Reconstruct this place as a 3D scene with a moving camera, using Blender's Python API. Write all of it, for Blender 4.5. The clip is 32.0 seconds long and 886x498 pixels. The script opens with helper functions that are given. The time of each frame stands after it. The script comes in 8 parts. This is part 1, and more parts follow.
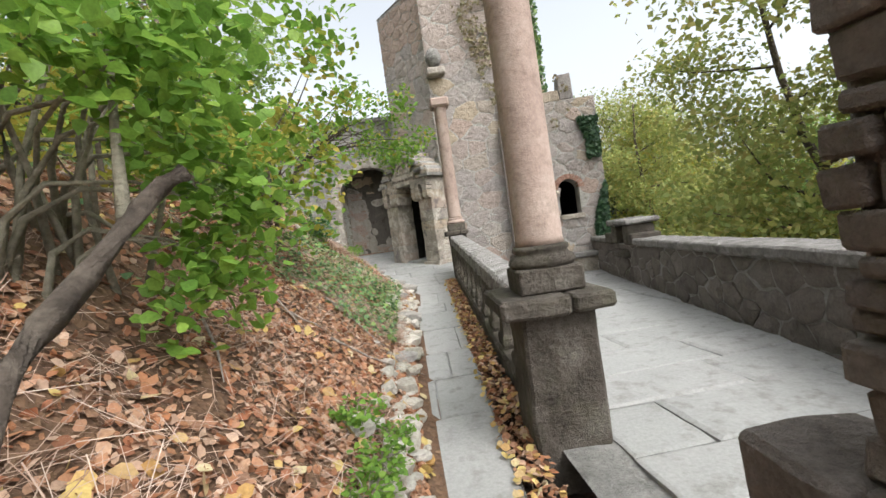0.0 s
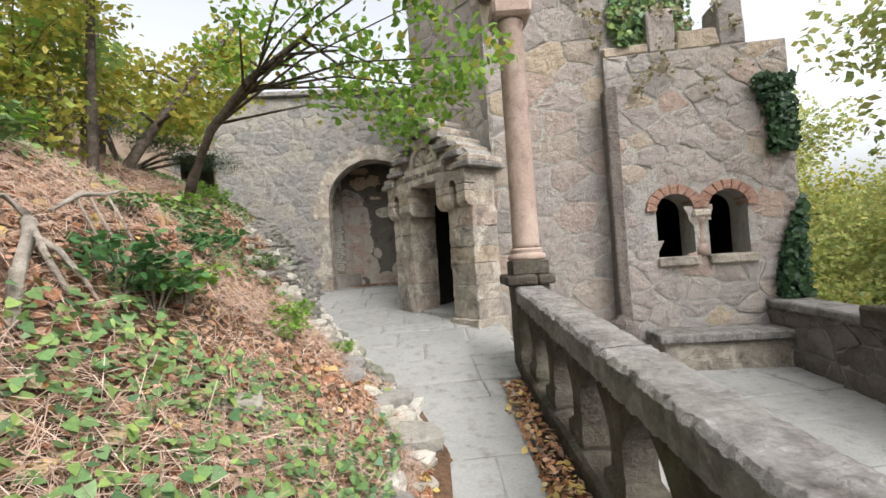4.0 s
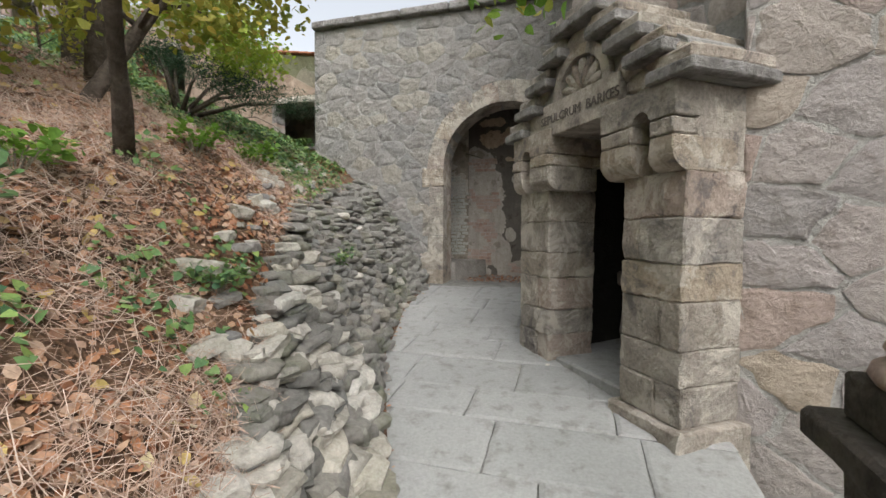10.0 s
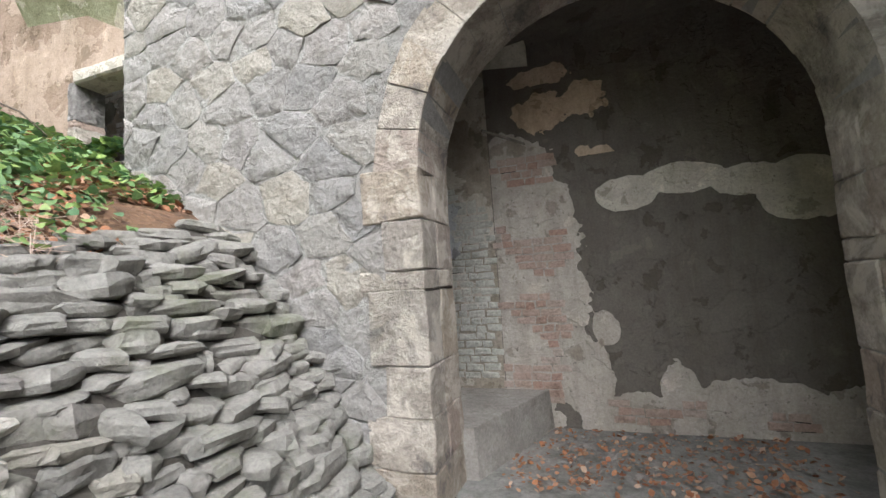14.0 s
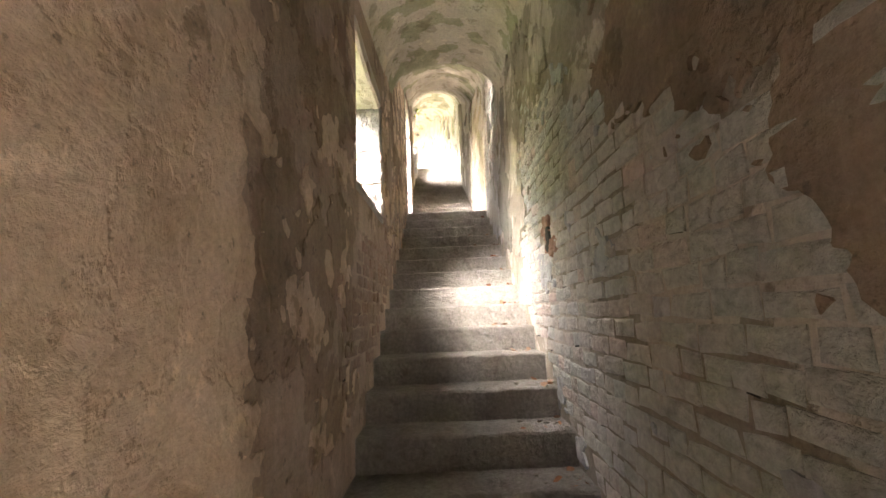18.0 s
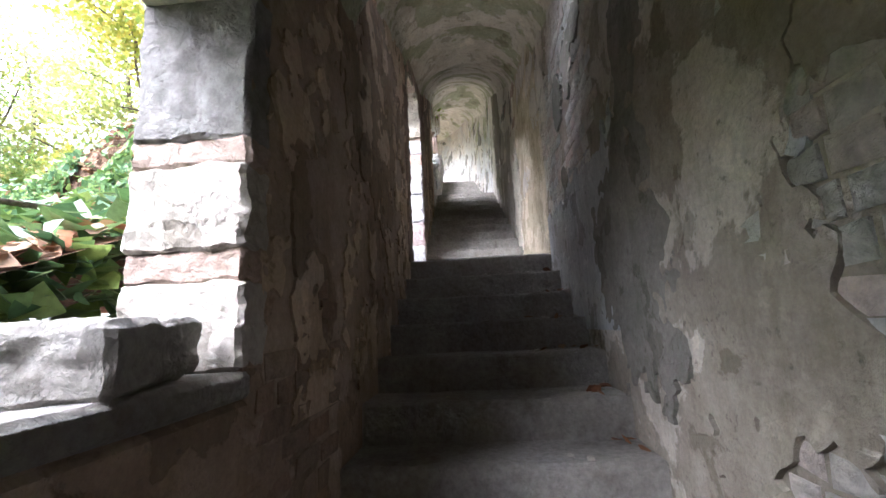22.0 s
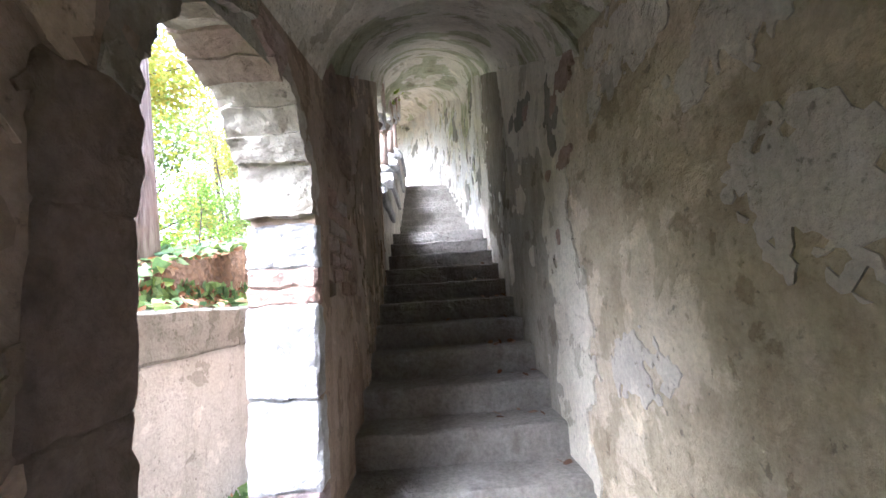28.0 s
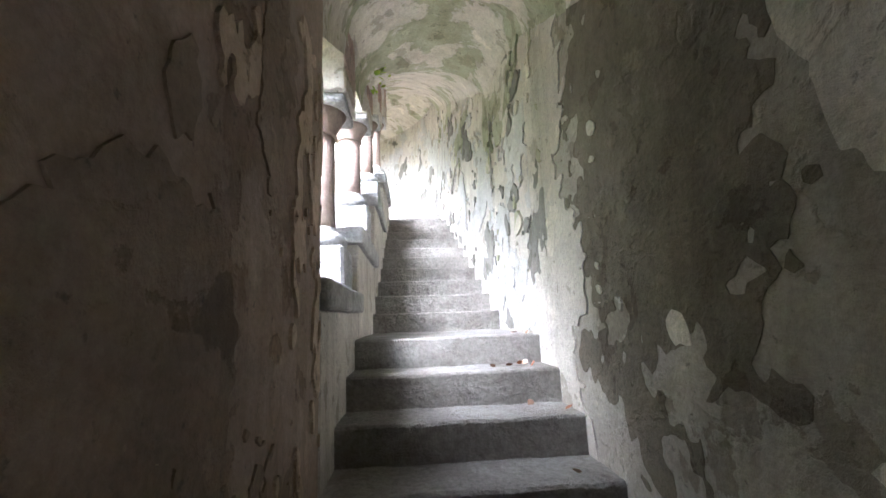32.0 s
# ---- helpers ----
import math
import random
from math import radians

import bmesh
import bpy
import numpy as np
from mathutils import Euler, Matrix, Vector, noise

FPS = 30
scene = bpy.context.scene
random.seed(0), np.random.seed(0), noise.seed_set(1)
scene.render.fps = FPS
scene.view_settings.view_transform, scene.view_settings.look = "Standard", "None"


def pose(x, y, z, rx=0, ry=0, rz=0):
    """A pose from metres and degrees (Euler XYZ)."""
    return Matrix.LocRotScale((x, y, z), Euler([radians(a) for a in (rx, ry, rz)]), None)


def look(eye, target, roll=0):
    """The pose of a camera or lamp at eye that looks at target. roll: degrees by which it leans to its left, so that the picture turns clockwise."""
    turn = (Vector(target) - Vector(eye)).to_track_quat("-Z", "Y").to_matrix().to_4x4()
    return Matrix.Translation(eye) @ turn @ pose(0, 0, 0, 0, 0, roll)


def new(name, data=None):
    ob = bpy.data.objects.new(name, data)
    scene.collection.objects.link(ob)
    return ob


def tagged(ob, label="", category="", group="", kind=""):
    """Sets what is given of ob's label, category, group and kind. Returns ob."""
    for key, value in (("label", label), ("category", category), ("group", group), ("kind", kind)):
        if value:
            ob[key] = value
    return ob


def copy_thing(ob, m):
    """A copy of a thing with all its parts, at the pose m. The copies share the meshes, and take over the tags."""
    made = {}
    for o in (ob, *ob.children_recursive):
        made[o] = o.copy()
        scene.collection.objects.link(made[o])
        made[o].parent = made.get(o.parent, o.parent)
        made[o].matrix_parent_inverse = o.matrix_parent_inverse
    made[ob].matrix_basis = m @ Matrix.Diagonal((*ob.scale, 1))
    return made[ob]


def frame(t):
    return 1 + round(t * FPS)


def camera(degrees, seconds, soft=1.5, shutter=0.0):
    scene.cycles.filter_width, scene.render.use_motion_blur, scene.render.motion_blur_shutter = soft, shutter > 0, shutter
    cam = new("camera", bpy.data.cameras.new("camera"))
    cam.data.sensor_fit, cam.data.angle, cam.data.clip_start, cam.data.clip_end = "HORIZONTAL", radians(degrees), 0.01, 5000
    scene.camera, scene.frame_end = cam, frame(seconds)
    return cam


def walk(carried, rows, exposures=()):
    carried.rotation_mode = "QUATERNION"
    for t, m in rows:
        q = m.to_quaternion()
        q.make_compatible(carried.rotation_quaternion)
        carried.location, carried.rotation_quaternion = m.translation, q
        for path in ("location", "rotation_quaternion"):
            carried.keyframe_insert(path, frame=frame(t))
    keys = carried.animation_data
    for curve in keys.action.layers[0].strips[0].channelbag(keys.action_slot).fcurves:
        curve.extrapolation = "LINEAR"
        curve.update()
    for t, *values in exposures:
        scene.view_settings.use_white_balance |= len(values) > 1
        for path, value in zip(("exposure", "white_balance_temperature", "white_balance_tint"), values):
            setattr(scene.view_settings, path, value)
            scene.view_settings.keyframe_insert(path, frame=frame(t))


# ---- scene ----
cam = camera(92.2, 32.0, soft=1.5)

PATH = [
    (0, 8.633, -19.082, 1.650, -6.08, -1.24, 8.12),
    (0.5, 8.682, -18.456, 1.680, -6.28, -0.18, 7.95),
    (1, 8.649, -17.770, 1.746, -7.36, -0.03, 7.58),
    (1.5, 8.668, -17.167, 1.778, -7.92, -0.05, 7.41),
    (2, 8.606, -16.371, 1.744, -7.65, -0.45, 6.49),
    (2.5, 8.702, -15.600, 1.774, -7.82, -0.22, 5.65),
    (4.5, 8.752, -12.822, 2.140, -0.07, 1.73, 2.24),
    (5, 8.655, -12.373, 2.122, 12.11, 1.45, 1.42),
    (5.5, 8.606, -12.082, 2.136, 35.60, -4.06, -2.45),
    (6, 8.556, -11.934, 2.160, 55.39, -11.88, -3.28),
    (6.5, 8.643, -11.832, 2.181, 70.22, -14.99, -1.79),
    (7, 8.689, -11.805, 2.200, 74.60, -16.26, -1.19),
    (7.5, 8.718, -11.793, 2.248, 70.17, -16.42, -1.89),
    (8, 8.757, -11.685, 2.314, 51.82, -10.28, -2.14),
    (8.5, 8.864, -11.408, 2.352, 33.09, -6.66, -1.35),
    (9, 8.976, -10.994, 2.408, 24.86, -5.20, -1.18),
    (9.5, 9.025, -10.457, 2.448, 18.07, -3.88, -0.75),
    (10, 9.007, -9.848, 2.506, 16.42, -2.43, -0.26),
    (10.5, 8.967, -9.229, 2.566, 21.73, -1.71, -0.13),
    (11, 8.773, -8.554, 2.623, 23.04, -1.25, 0.10),
    (11.5, 8.584, -7.856, 2.668, 22.63, -0.29, 0.52),
    (12, 8.335, -7.204, 2.716, 22.33, 0.97, 0.84),
    (12.5, 8.067, -6.505, 2.795, 21.28, 1.49, 2.79),
    (13, 7.896, -5.817, 2.809, 20.97, 2.42, 2.62),
    (13.5, 7.715, -5.097, 2.905, 20.40, 3.33, 3.55),
    (14, 7.694, -4.357, 2.926, 19.95, 4.86, 3.72),
    (14.5, 7.659, -3.615, 2.908, 19.15, 5.88, 3.98),
    (16.5, 7.495, -1.015, 3.212, 73.12, 3.47, 4.04),
    (17, 6.992, -0.788, 3.259, 80.96, 6.49, 3.60),
    (17.5, 6.475, -0.643, 3.392, 85.62, 7.34, 3.18),
    (18, 6.094, -0.666, 3.553, 90.43, 8.42, 2.38),
    (18.5, 5.635, -0.671, 3.659, 91.33, 9.94, 1.82),
    (19, 5.228, -0.654, 3.684, 93.59, 11.29, 2.90),
    (19.5, 4.805, -0.664, 3.796, 93.85, 11.59, 2.62),
    (20, 4.551, -0.625, 3.952, 95.19, 11.35, 2.91),
    (20.5, 4.288, -0.630, 4.074, 94.96, 11.17, 2.77),
    (21, 4.024, -0.588, 4.230, 94.27, 10.84, 2.53),
    (21.5, 3.827, -0.633, 4.321, 94.89, 10.51, 2.59),
    (22, 3.523, -0.627, 4.455, 94.92, 10.29, 2.74),
    (22.5, 3.313, -0.648, 4.604, 94.33, 10.18, 2.58),
    (23, 3.041, -0.694, 4.750, 93.13, 9.79, 3.15),
    (23.5, 2.782, -0.635, 4.956, 92.94, 8.88, 3.43),
    (24, 2.584, -0.640, 5.128, 92.30, 8.33, 3.67),
    (24.5, 2.236, -0.639, 5.265, 91.07, 8.15, 4.05),
    (25, 2.008, -0.637, 5.422, 91.30, 7.68, 3.75),
    (25.5, 1.826, -0.711, 5.540, 91.25, 7.26, 3.40),
    (27.5, 0.834, -0.665, 6.132, 92.57, 6.74, 4.46),
    (28, 0.569, -0.689, 6.255, 90.63, 6.43, 3.82),
    (28.5, 0.282, -0.675, 6.411, 89.32, 6.46, 3.09),
    (29, 0.076, -0.728, 6.525, 89.00, 6.58, 3.18),
    (29.5, -0.207, -0.796, 6.649, 88.67, 6.64, 3.27),
    (30, -0.513, -0.751, 6.768, 89.08, 6.76, 3.55),
    (30.5, -1.021, -0.765, 6.792, 88.85, 7.19, 2.84),
    (31, -1.562, -0.796, 6.829, 88.37, 8.48, 2.13),
    (31.5, -1.876, -0.815, 7.029, 88.21, 8.85, 2.17),
    (32, -2.145, -0.884, 7.222, 88.06, 9.14, 1.98),
]
walk(cam, [(t, pose(x, y, z, 90 + pitch, roll, yaw)) for t, x, y, z, yaw, pitch, roll in PATH],
     [(0, 1.3, 6300, 8), (1, 1.0, 6600, 10), (2, 1.4, 6500, 10), (5, 1.4, 6400, 10), (7, 1.35, 6400, 10), (10, 1.1, 6300, 9), (11, 1.25, 6200, 10), (12.0, 2.0, 6000, 10), (13, 2.0, 6200, 10), (14.5, 2.2, 6000, 10), (16.5, 4.5, 6000, 10),
      (17, 4.75, 6500, 20), (18, 5.8, 6900, 17), (19, 5.5, 6000, 12), (20, 5.4, 5900, 13), (21, 4.8, 5400, 11), (22, 3.75, 5600, 15), (23, 4.1, 7300, 24), (24, 5.0, 5850, 14), (25, 4.45, 5450, 13), (27, 4.05, 5300, 12), (28, 4.15, 5400, 15), (29, 3.75, 5400, 15), (30, 4.35, 6200, 17), (31, 5.1, 6050, 12), (32, 4.35, 5400, 13)])

# ---- light: overcast autumn day ----
world = bpy.data.worlds.new("sky")
scene.world = world
world.use_nodes = True
wn = world.node_tree
wn.nodes.clear()
sky = wn.nodes.new("ShaderNodeTexSky")
sky.sky_type, sky.sun_disc = "NISHITA", False
sky.sun_elevation, sky.sun_rotation = radians(50), radians(142)
sky.dust_density, sky.air_density, sky.ozone_density = 6.0, 1.0, 1.0
pale = wn.nodes.new("ShaderNodeHueSaturation")
pale.inputs["Saturation"].default_value = 0.2
bg = wn.nodes.new("ShaderNodeBackground")
bg.inputs["Strength"].default_value = 0.15
wout = wn.nodes.new("ShaderNodeOutputWorld")
wn.links.new(sky.outputs[0], pale.inputs["Color"])
wn.links.new(pale.outputs[0], bg.inputs["Color"])
wn.links.new(bg.outputs[0], wout.inputs["Surface"])
sun = new("sun", bpy.data.lights.new("sun", "SUN"))
sun.data.energy, sun.data.angle, sun.data.color = 0.55, radians(90), (1.0, 0.98, 0.95)
sun.matrix_world = look((0, 0, 40), (-20, 26, 0))

# ---- materials ----


def ramp(nt, fac, stops):
    n = nt.nodes.new("ShaderNodeValToRGB")
    els = n.color_ramp.elements
    while len(els) < len(stops):
        els.new(0.5)
    for e, (p, c) in zip(els, stops):
        e.position, e.color = p, (*c, 1)
    nt.links.new(fac, n.inputs["Fac"])
    return n.outputs["Color"]


def noise_tex(nt, co, scale, detail=6.0, rough=0.6, dist=0.0):
    n = nt.nodes.new("ShaderNodeTexNoise")
    n.inputs["Scale"].default_value, n.inputs["Detail"].default_value = scale, detail
    n.inputs["Roughness"].default_value, n.inputs["Distortion"].default_value = rough, dist
    nt.links.new(co, n.inputs["Vector"])
    return n.outputs["Fac"]


def mixc(nt, fac, a, b, mode="MIX"):
    n = nt.nodes.new("ShaderNodeMix")
    n.data_type, n.blend_type = "RGBA", mode
    for s, v in ((n.inputs[0], fac), (n.inputs[6], a), (n.inputs[7], b)):
        if isinstance(v, (int, float)):
            s.default_value = v
        elif isinstance(v, tuple):
            s.default_value = (*v, 1)
        else:
            nt.links.new(v, s)
    return n.outputs[2]


def mathn(nt, op, a, b=0.0):
    n = nt.nodes.new("ShaderNodeMath")
    n.operation, n.use_clamp = op, False
    for s, v in zip(n.inputs, (a, b)):
        if isinstance(v, (int, float)):
            s.default_value = v
        else:
            nt.links.new(v, s)
    return n.outputs[0]


def shader(name, rough=0.85):
    m = bpy.data.materials.new(name)
    m.use_nodes = True
    nt = m.node_tree
    b = nt.nodes["Principled BSDF"]
    b.inputs["Roughness"].default_value = rough
    b.inputs["Specular IOR Level"].default_value = 0.25
    co = nt.nodes.new("ShaderNodeNewGeometry").outputs["Position"]
    return m, nt, b, co


def bumped(nt, b, height, strength, dist):
    n = nt.nodes.new("ShaderNodeBump")
    n.inputs["Strength"].default_value, n.inputs["Distance"].default_value = strength, dist
    nt.links.new(height, n.inputs["Height"])
    nt.links.new(n.outputs[0], b.inputs["Normal"])


def stone_mat(name, stops, scale=2.2, rough=0.9, bump=0.6, moss=0.0, tones=None, grain=38.0, dark=0.45, smear=0.0):
    """Stone: big stains, fine grain and pits; each piece takes a tone of its own from tones."""
    m, nt, b, co = shader(name, rough)
    big = noise_tex(nt, co, scale, 5, 0.65, 0.3)
    col = ramp(nt, big, [(0.28, stops[0]), (0.5, stops[1]), (0.72, stops[2])])
    if tones:
        oi = nt.nodes.new("ShaderNodeObjectInfo").outputs["Random"]
        col = mixc(nt, 0.62, col, ramp(nt, oi, [(i / max(1, len(tones) - 1), c) for i, c in enumerate(tones)]))
    fine = noise_tex(nt, co, grain, 8, 0.7)
    col = mixc(nt, dark, col, ramp(nt, fine, [(0.3, (0.35, 0.33, 0.31)), (0.62, (1.15, 1.13, 1.1))]), "MULTIPLY")
    mid = noise_tex(nt, co, 7.0, 5, 0.6)
    col = mixc(nt, ramp(nt, mid, [(0.52, (0, 0, 0)), (0.72, (0.55, 0.55, 0.55))]), col, mixc(nt, 1.0, col, (0.42, 0.39, 0.36), "MULTIPLY"))
    if smear:
        g = noise_tex(nt, co, 3.1, 9, 0.68, 0.5)
        col = mixc(nt, ramp(nt, g, [(0.50, (0, 0, 0)), (0.58, (smear, smear, smear))]), col, (0.60, 0.545, 0.47))
        col = mixc(nt, ramp(nt, g, [(0.36, (smear, smear, smear)), (0.44, (0, 0, 0))]), col, (0.125, 0.115, 0.115))
    if moss:
        g = noise_tex(nt, co, 1.6, 6, 0.7)
        col = mixc(nt, ramp(nt, g, [(0.5, (0, 0, 0)), (0.68, (moss, moss, moss))]), col, (0.10, 0.12, 0.045))
    nt.links.new(col, b.inputs["Base Color"])
    chip = noise_tex(nt, co, 13.0, 7, 0.75, 0.6)
    h = mathn(nt, "ADD", mathn(nt, "ADD", mathn(nt, "MULTIPLY", fine, 0.5), mathn(nt, "MULTIPLY", mid, 1.2)), mathn(nt, "MULTIPLY", chip, 1.0))
    bumped(nt, b, h, min(1.0, bump * 1.3), 0.045)
    return m


def leaf_mat(name, cols, trans=0.45, rough=0.5):
    m, nt, b, co = shader(name, rough)
    ri = nt.nodes.new("ShaderNodeNewGeometry").outputs["Random Per Island"]
    col = ramp(nt, ri, [(i / (len(cols) - 1), c) for i, c in enumerate(cols)])
    col = mixc(nt, 0.5, col, ramp(nt, noise_tex(nt, co, 60, 3), [(0.3, (0.5, 0.5, 0.5)), (0.7, (1.2, 1.2, 1.2))]), "MULTIPLY")
    nt.links.new(col, b.inputs["Base Color"])
    if trans:
        tr = nt.nodes.new("ShaderNodeBsdfTranslucent")
        nt.links.new(col, tr.inputs["Color"])
        mx = nt.nodes.new("ShaderNodeMixShader")
        mx.inputs[0].default_value = trans
        nt.links.new(b.outputs[0], mx.inputs[1])
        nt.links.new(tr.outputs[0], mx.inputs[2])
        nt.links.new(mx.outputs[0], nt.nodes["Material Output"].inputs["Surface"])
    return m


PINK = [(0.29, 0.26, 0.25), (0.36, 0.31, 0.29), (0.25, 0.235, 0.23), (0.42, 0.375, 0.34), (0.33, 0.30, 0.29), (0.46, 0.36, 0.24), (0.30, 0.28, 0.28), (0.40, 0.345, 0.32), (0.34, 0.31, 0.30), (0.42, 0.29, 0.23), (0.38, 0.345, 0.325)]
GREYS = [(0.25, 0.245, 0.24), (0.32, 0.305, 0.29), (0.36, 0.34, 0.32), (0.22, 0.22, 0.22), (0.30, 0.295, 0.29), (0.39, 0.36, 0.30), (0.27, 0.265, 0.26), (0.34, 0.31, 0.295)]
DRY = [(0.18, 0.175, 0.155), (0.27, 0.255, 0.225), (0.14, 0.14, 0.13), (0.34, 0.31, 0.26), (0.20, 0.205, 0.195), (0.37, 0.335, 0.27), (0.16, 0.165, 0.145), (0.26, 0.245, 0.225), (0.22, 0.195, 0.17)]
M_CHAPEL = stone_mat("chapel rubble stone", [(0.30, 0.27, 0.25), (0.37, 0.33, 0.30), (0.43, 0.38, 0.34)], tones=PINK, dark=0.3)
M_MORTAR = stone_mat("pale lime mortar", [(0.34, 0.32, 0.30), (0.41, 0.39, 0.36), (0.47, 0.45, 0.42)], scale=3.0, bump=0.8, dark=0.3)
M_GREYSTONE = stone_mat("grey rubble stone", [(0.20, 0.19, 0.18), (0.27, 0.25, 0.23), (0.34, 0.31, 0.28)], tones=GREYS)
M_MORTARGREY = stone_mat("weathered grey mortar", [(0.27, 0.26, 0.245), (0.33, 0.32, 0.30), (0.39, 0.375, 0.355)], scale=3.0, bump=0.8, dark=0.35)
M_DRY = stone_mat("dry-laid slate and fieldstone", [(0.15, 0.145, 0.14), (0.22, 0.21, 0.20), (0.29, 0.27, 0.25)], tones=DRY, moss=0.5)
M_PALESTONE = stone_mat("pale limestone rubble", [(0.38, 0.36, 0.31), (0.50, 0.47, 0.42), (0.60, 0.57, 0.52)], tones=[(0.40, 0.37, 0.31), (0.58, 0.55, 0.50), (0.48, 0.44, 0.36), (0.62, 0.60, 0.56)], moss=0.25)
M_ASHLAR = stone_mat("sandstone ashlar", [(0.22, 0.18, 0.14), (0.38, 0.325, 0.265), (0.52, 0.455, 0.385)], scale=2.8, bump=1.0, tones=[(0.42, 0.37, 0.31), (0.31, 0.285, 0.26), (0.50, 0.45, 0.39), (0.37, 0.335, 0.30), (0.46, 0.37, 0.27), (0.34, 0.32, 0.30), (0.44, 0.34, 0.29), (0.42, 0.38, 0.33)], moss=0.15, smear=0.7)
M_DARKSTONE = stone_mat("dark lichened sandstone", [(0.055, 0.046, 0.038), (0.10, 0.085, 0.07), (0.19, 0.17, 0.145)], scale=3.0, bump=0.9, moss=0.25)
M_COPING = stone_mat("weathered coping stone", [(0.14, 0.125, 0.115), (0.26, 0.245, 0.235), (0.38, 0.365, 0.35)], scale=5.0, bump=1.0, grain=26, moss=0.15)
M_COLUMN = stone_mat("pinkish porphyry column", [(0.26, 0.19, 0.16), (0.35, 0.265, 0.225), (0.42, 0.34, 0.29)], scale=2.5, bump=0.25, dark=0.35)
M_FLAG = stone_mat("worn pale flagstone", [(0.22, 0.22, 0.21), (0.31, 0.305, 0.295), (0.38, 0.375, 0.365)], scale=1.3, bump=0.25, dark=0.3, rough=0.8,
                   tones=[(0.30, 0.30, 0.29), (0.33, 0.325, 0.315), (0.28, 0.28, 0.27), (0.315, 0.31, 0.30)])
M_JOINT = stone_mat("earth in floor joints", [(0.15, 0.145, 0.135), (0.24, 0.235, 0.22), (0.31, 0.30, 0.285)], scale=4)
M_BRICKRED = stone_mat("weathered red brick", [(0.29, 0.165, 0.125), (0.38, 0.225, 0.17), (0.43, 0.30, 0.24)], scale=6)
M_TILE = stone_mat("orange roof tile", [(0.30, 0.11, 0.06), (0.42, 0.17, 0.09), (0.48, 0.24, 0.15)], scale=5)
# near-black colour that stands in for unlit depth
M_SHADEBLACK = stone_mat("near-black painted shade", [(0.02, 0.018, 0.016), (0.03, 0.027, 0.024), (0.04, 0.036, 0.032)])
M_STEP = stone_mat("rough concrete step", [(0.27, 0.25, 0.225), (0.37, 0.345, 0.315), (0.46, 0.435, 0.405)], scale=3.5, bump=1.0, grain=40, dark=0.45)


def soil_mat():
    m, nt, b, co = shader("leaf litter soil", 0.95)
    big = noise_tex(nt, co, 1.1, 5, 0.6)
    col = ramp(nt, big, [(0.3, (0.075, 0.048, 0.032)), (0.5, (0.115, 0.075, 0.05)), (0.7, (0.16, 0.11, 0.075))])
    v = nt.nodes.new("ShaderNodeTexVoronoi")
    v.inputs["Scale"].default_value = 22
    nt.links.new(co, v.inputs["Vector"])
    col = mixc(nt, 0.6, col, ramp(nt, v.outputs["Color"], [(0.1, (0.45, 0.35, 0.3)), (0.5, (1.1, 0.9, 0.75)), (0.9, (1.4, 1.2, 0.95))]), "MULTIPLY")
    nt.links.new(col, b.inputs["Base Color"])
    bumped(nt, b, mathn(nt, "ADD", v.outputs["Distance"], noise_tex(nt, co, 30, 6)), 0.9, 0.03)
    return m


M_SOIL = soil_mat()


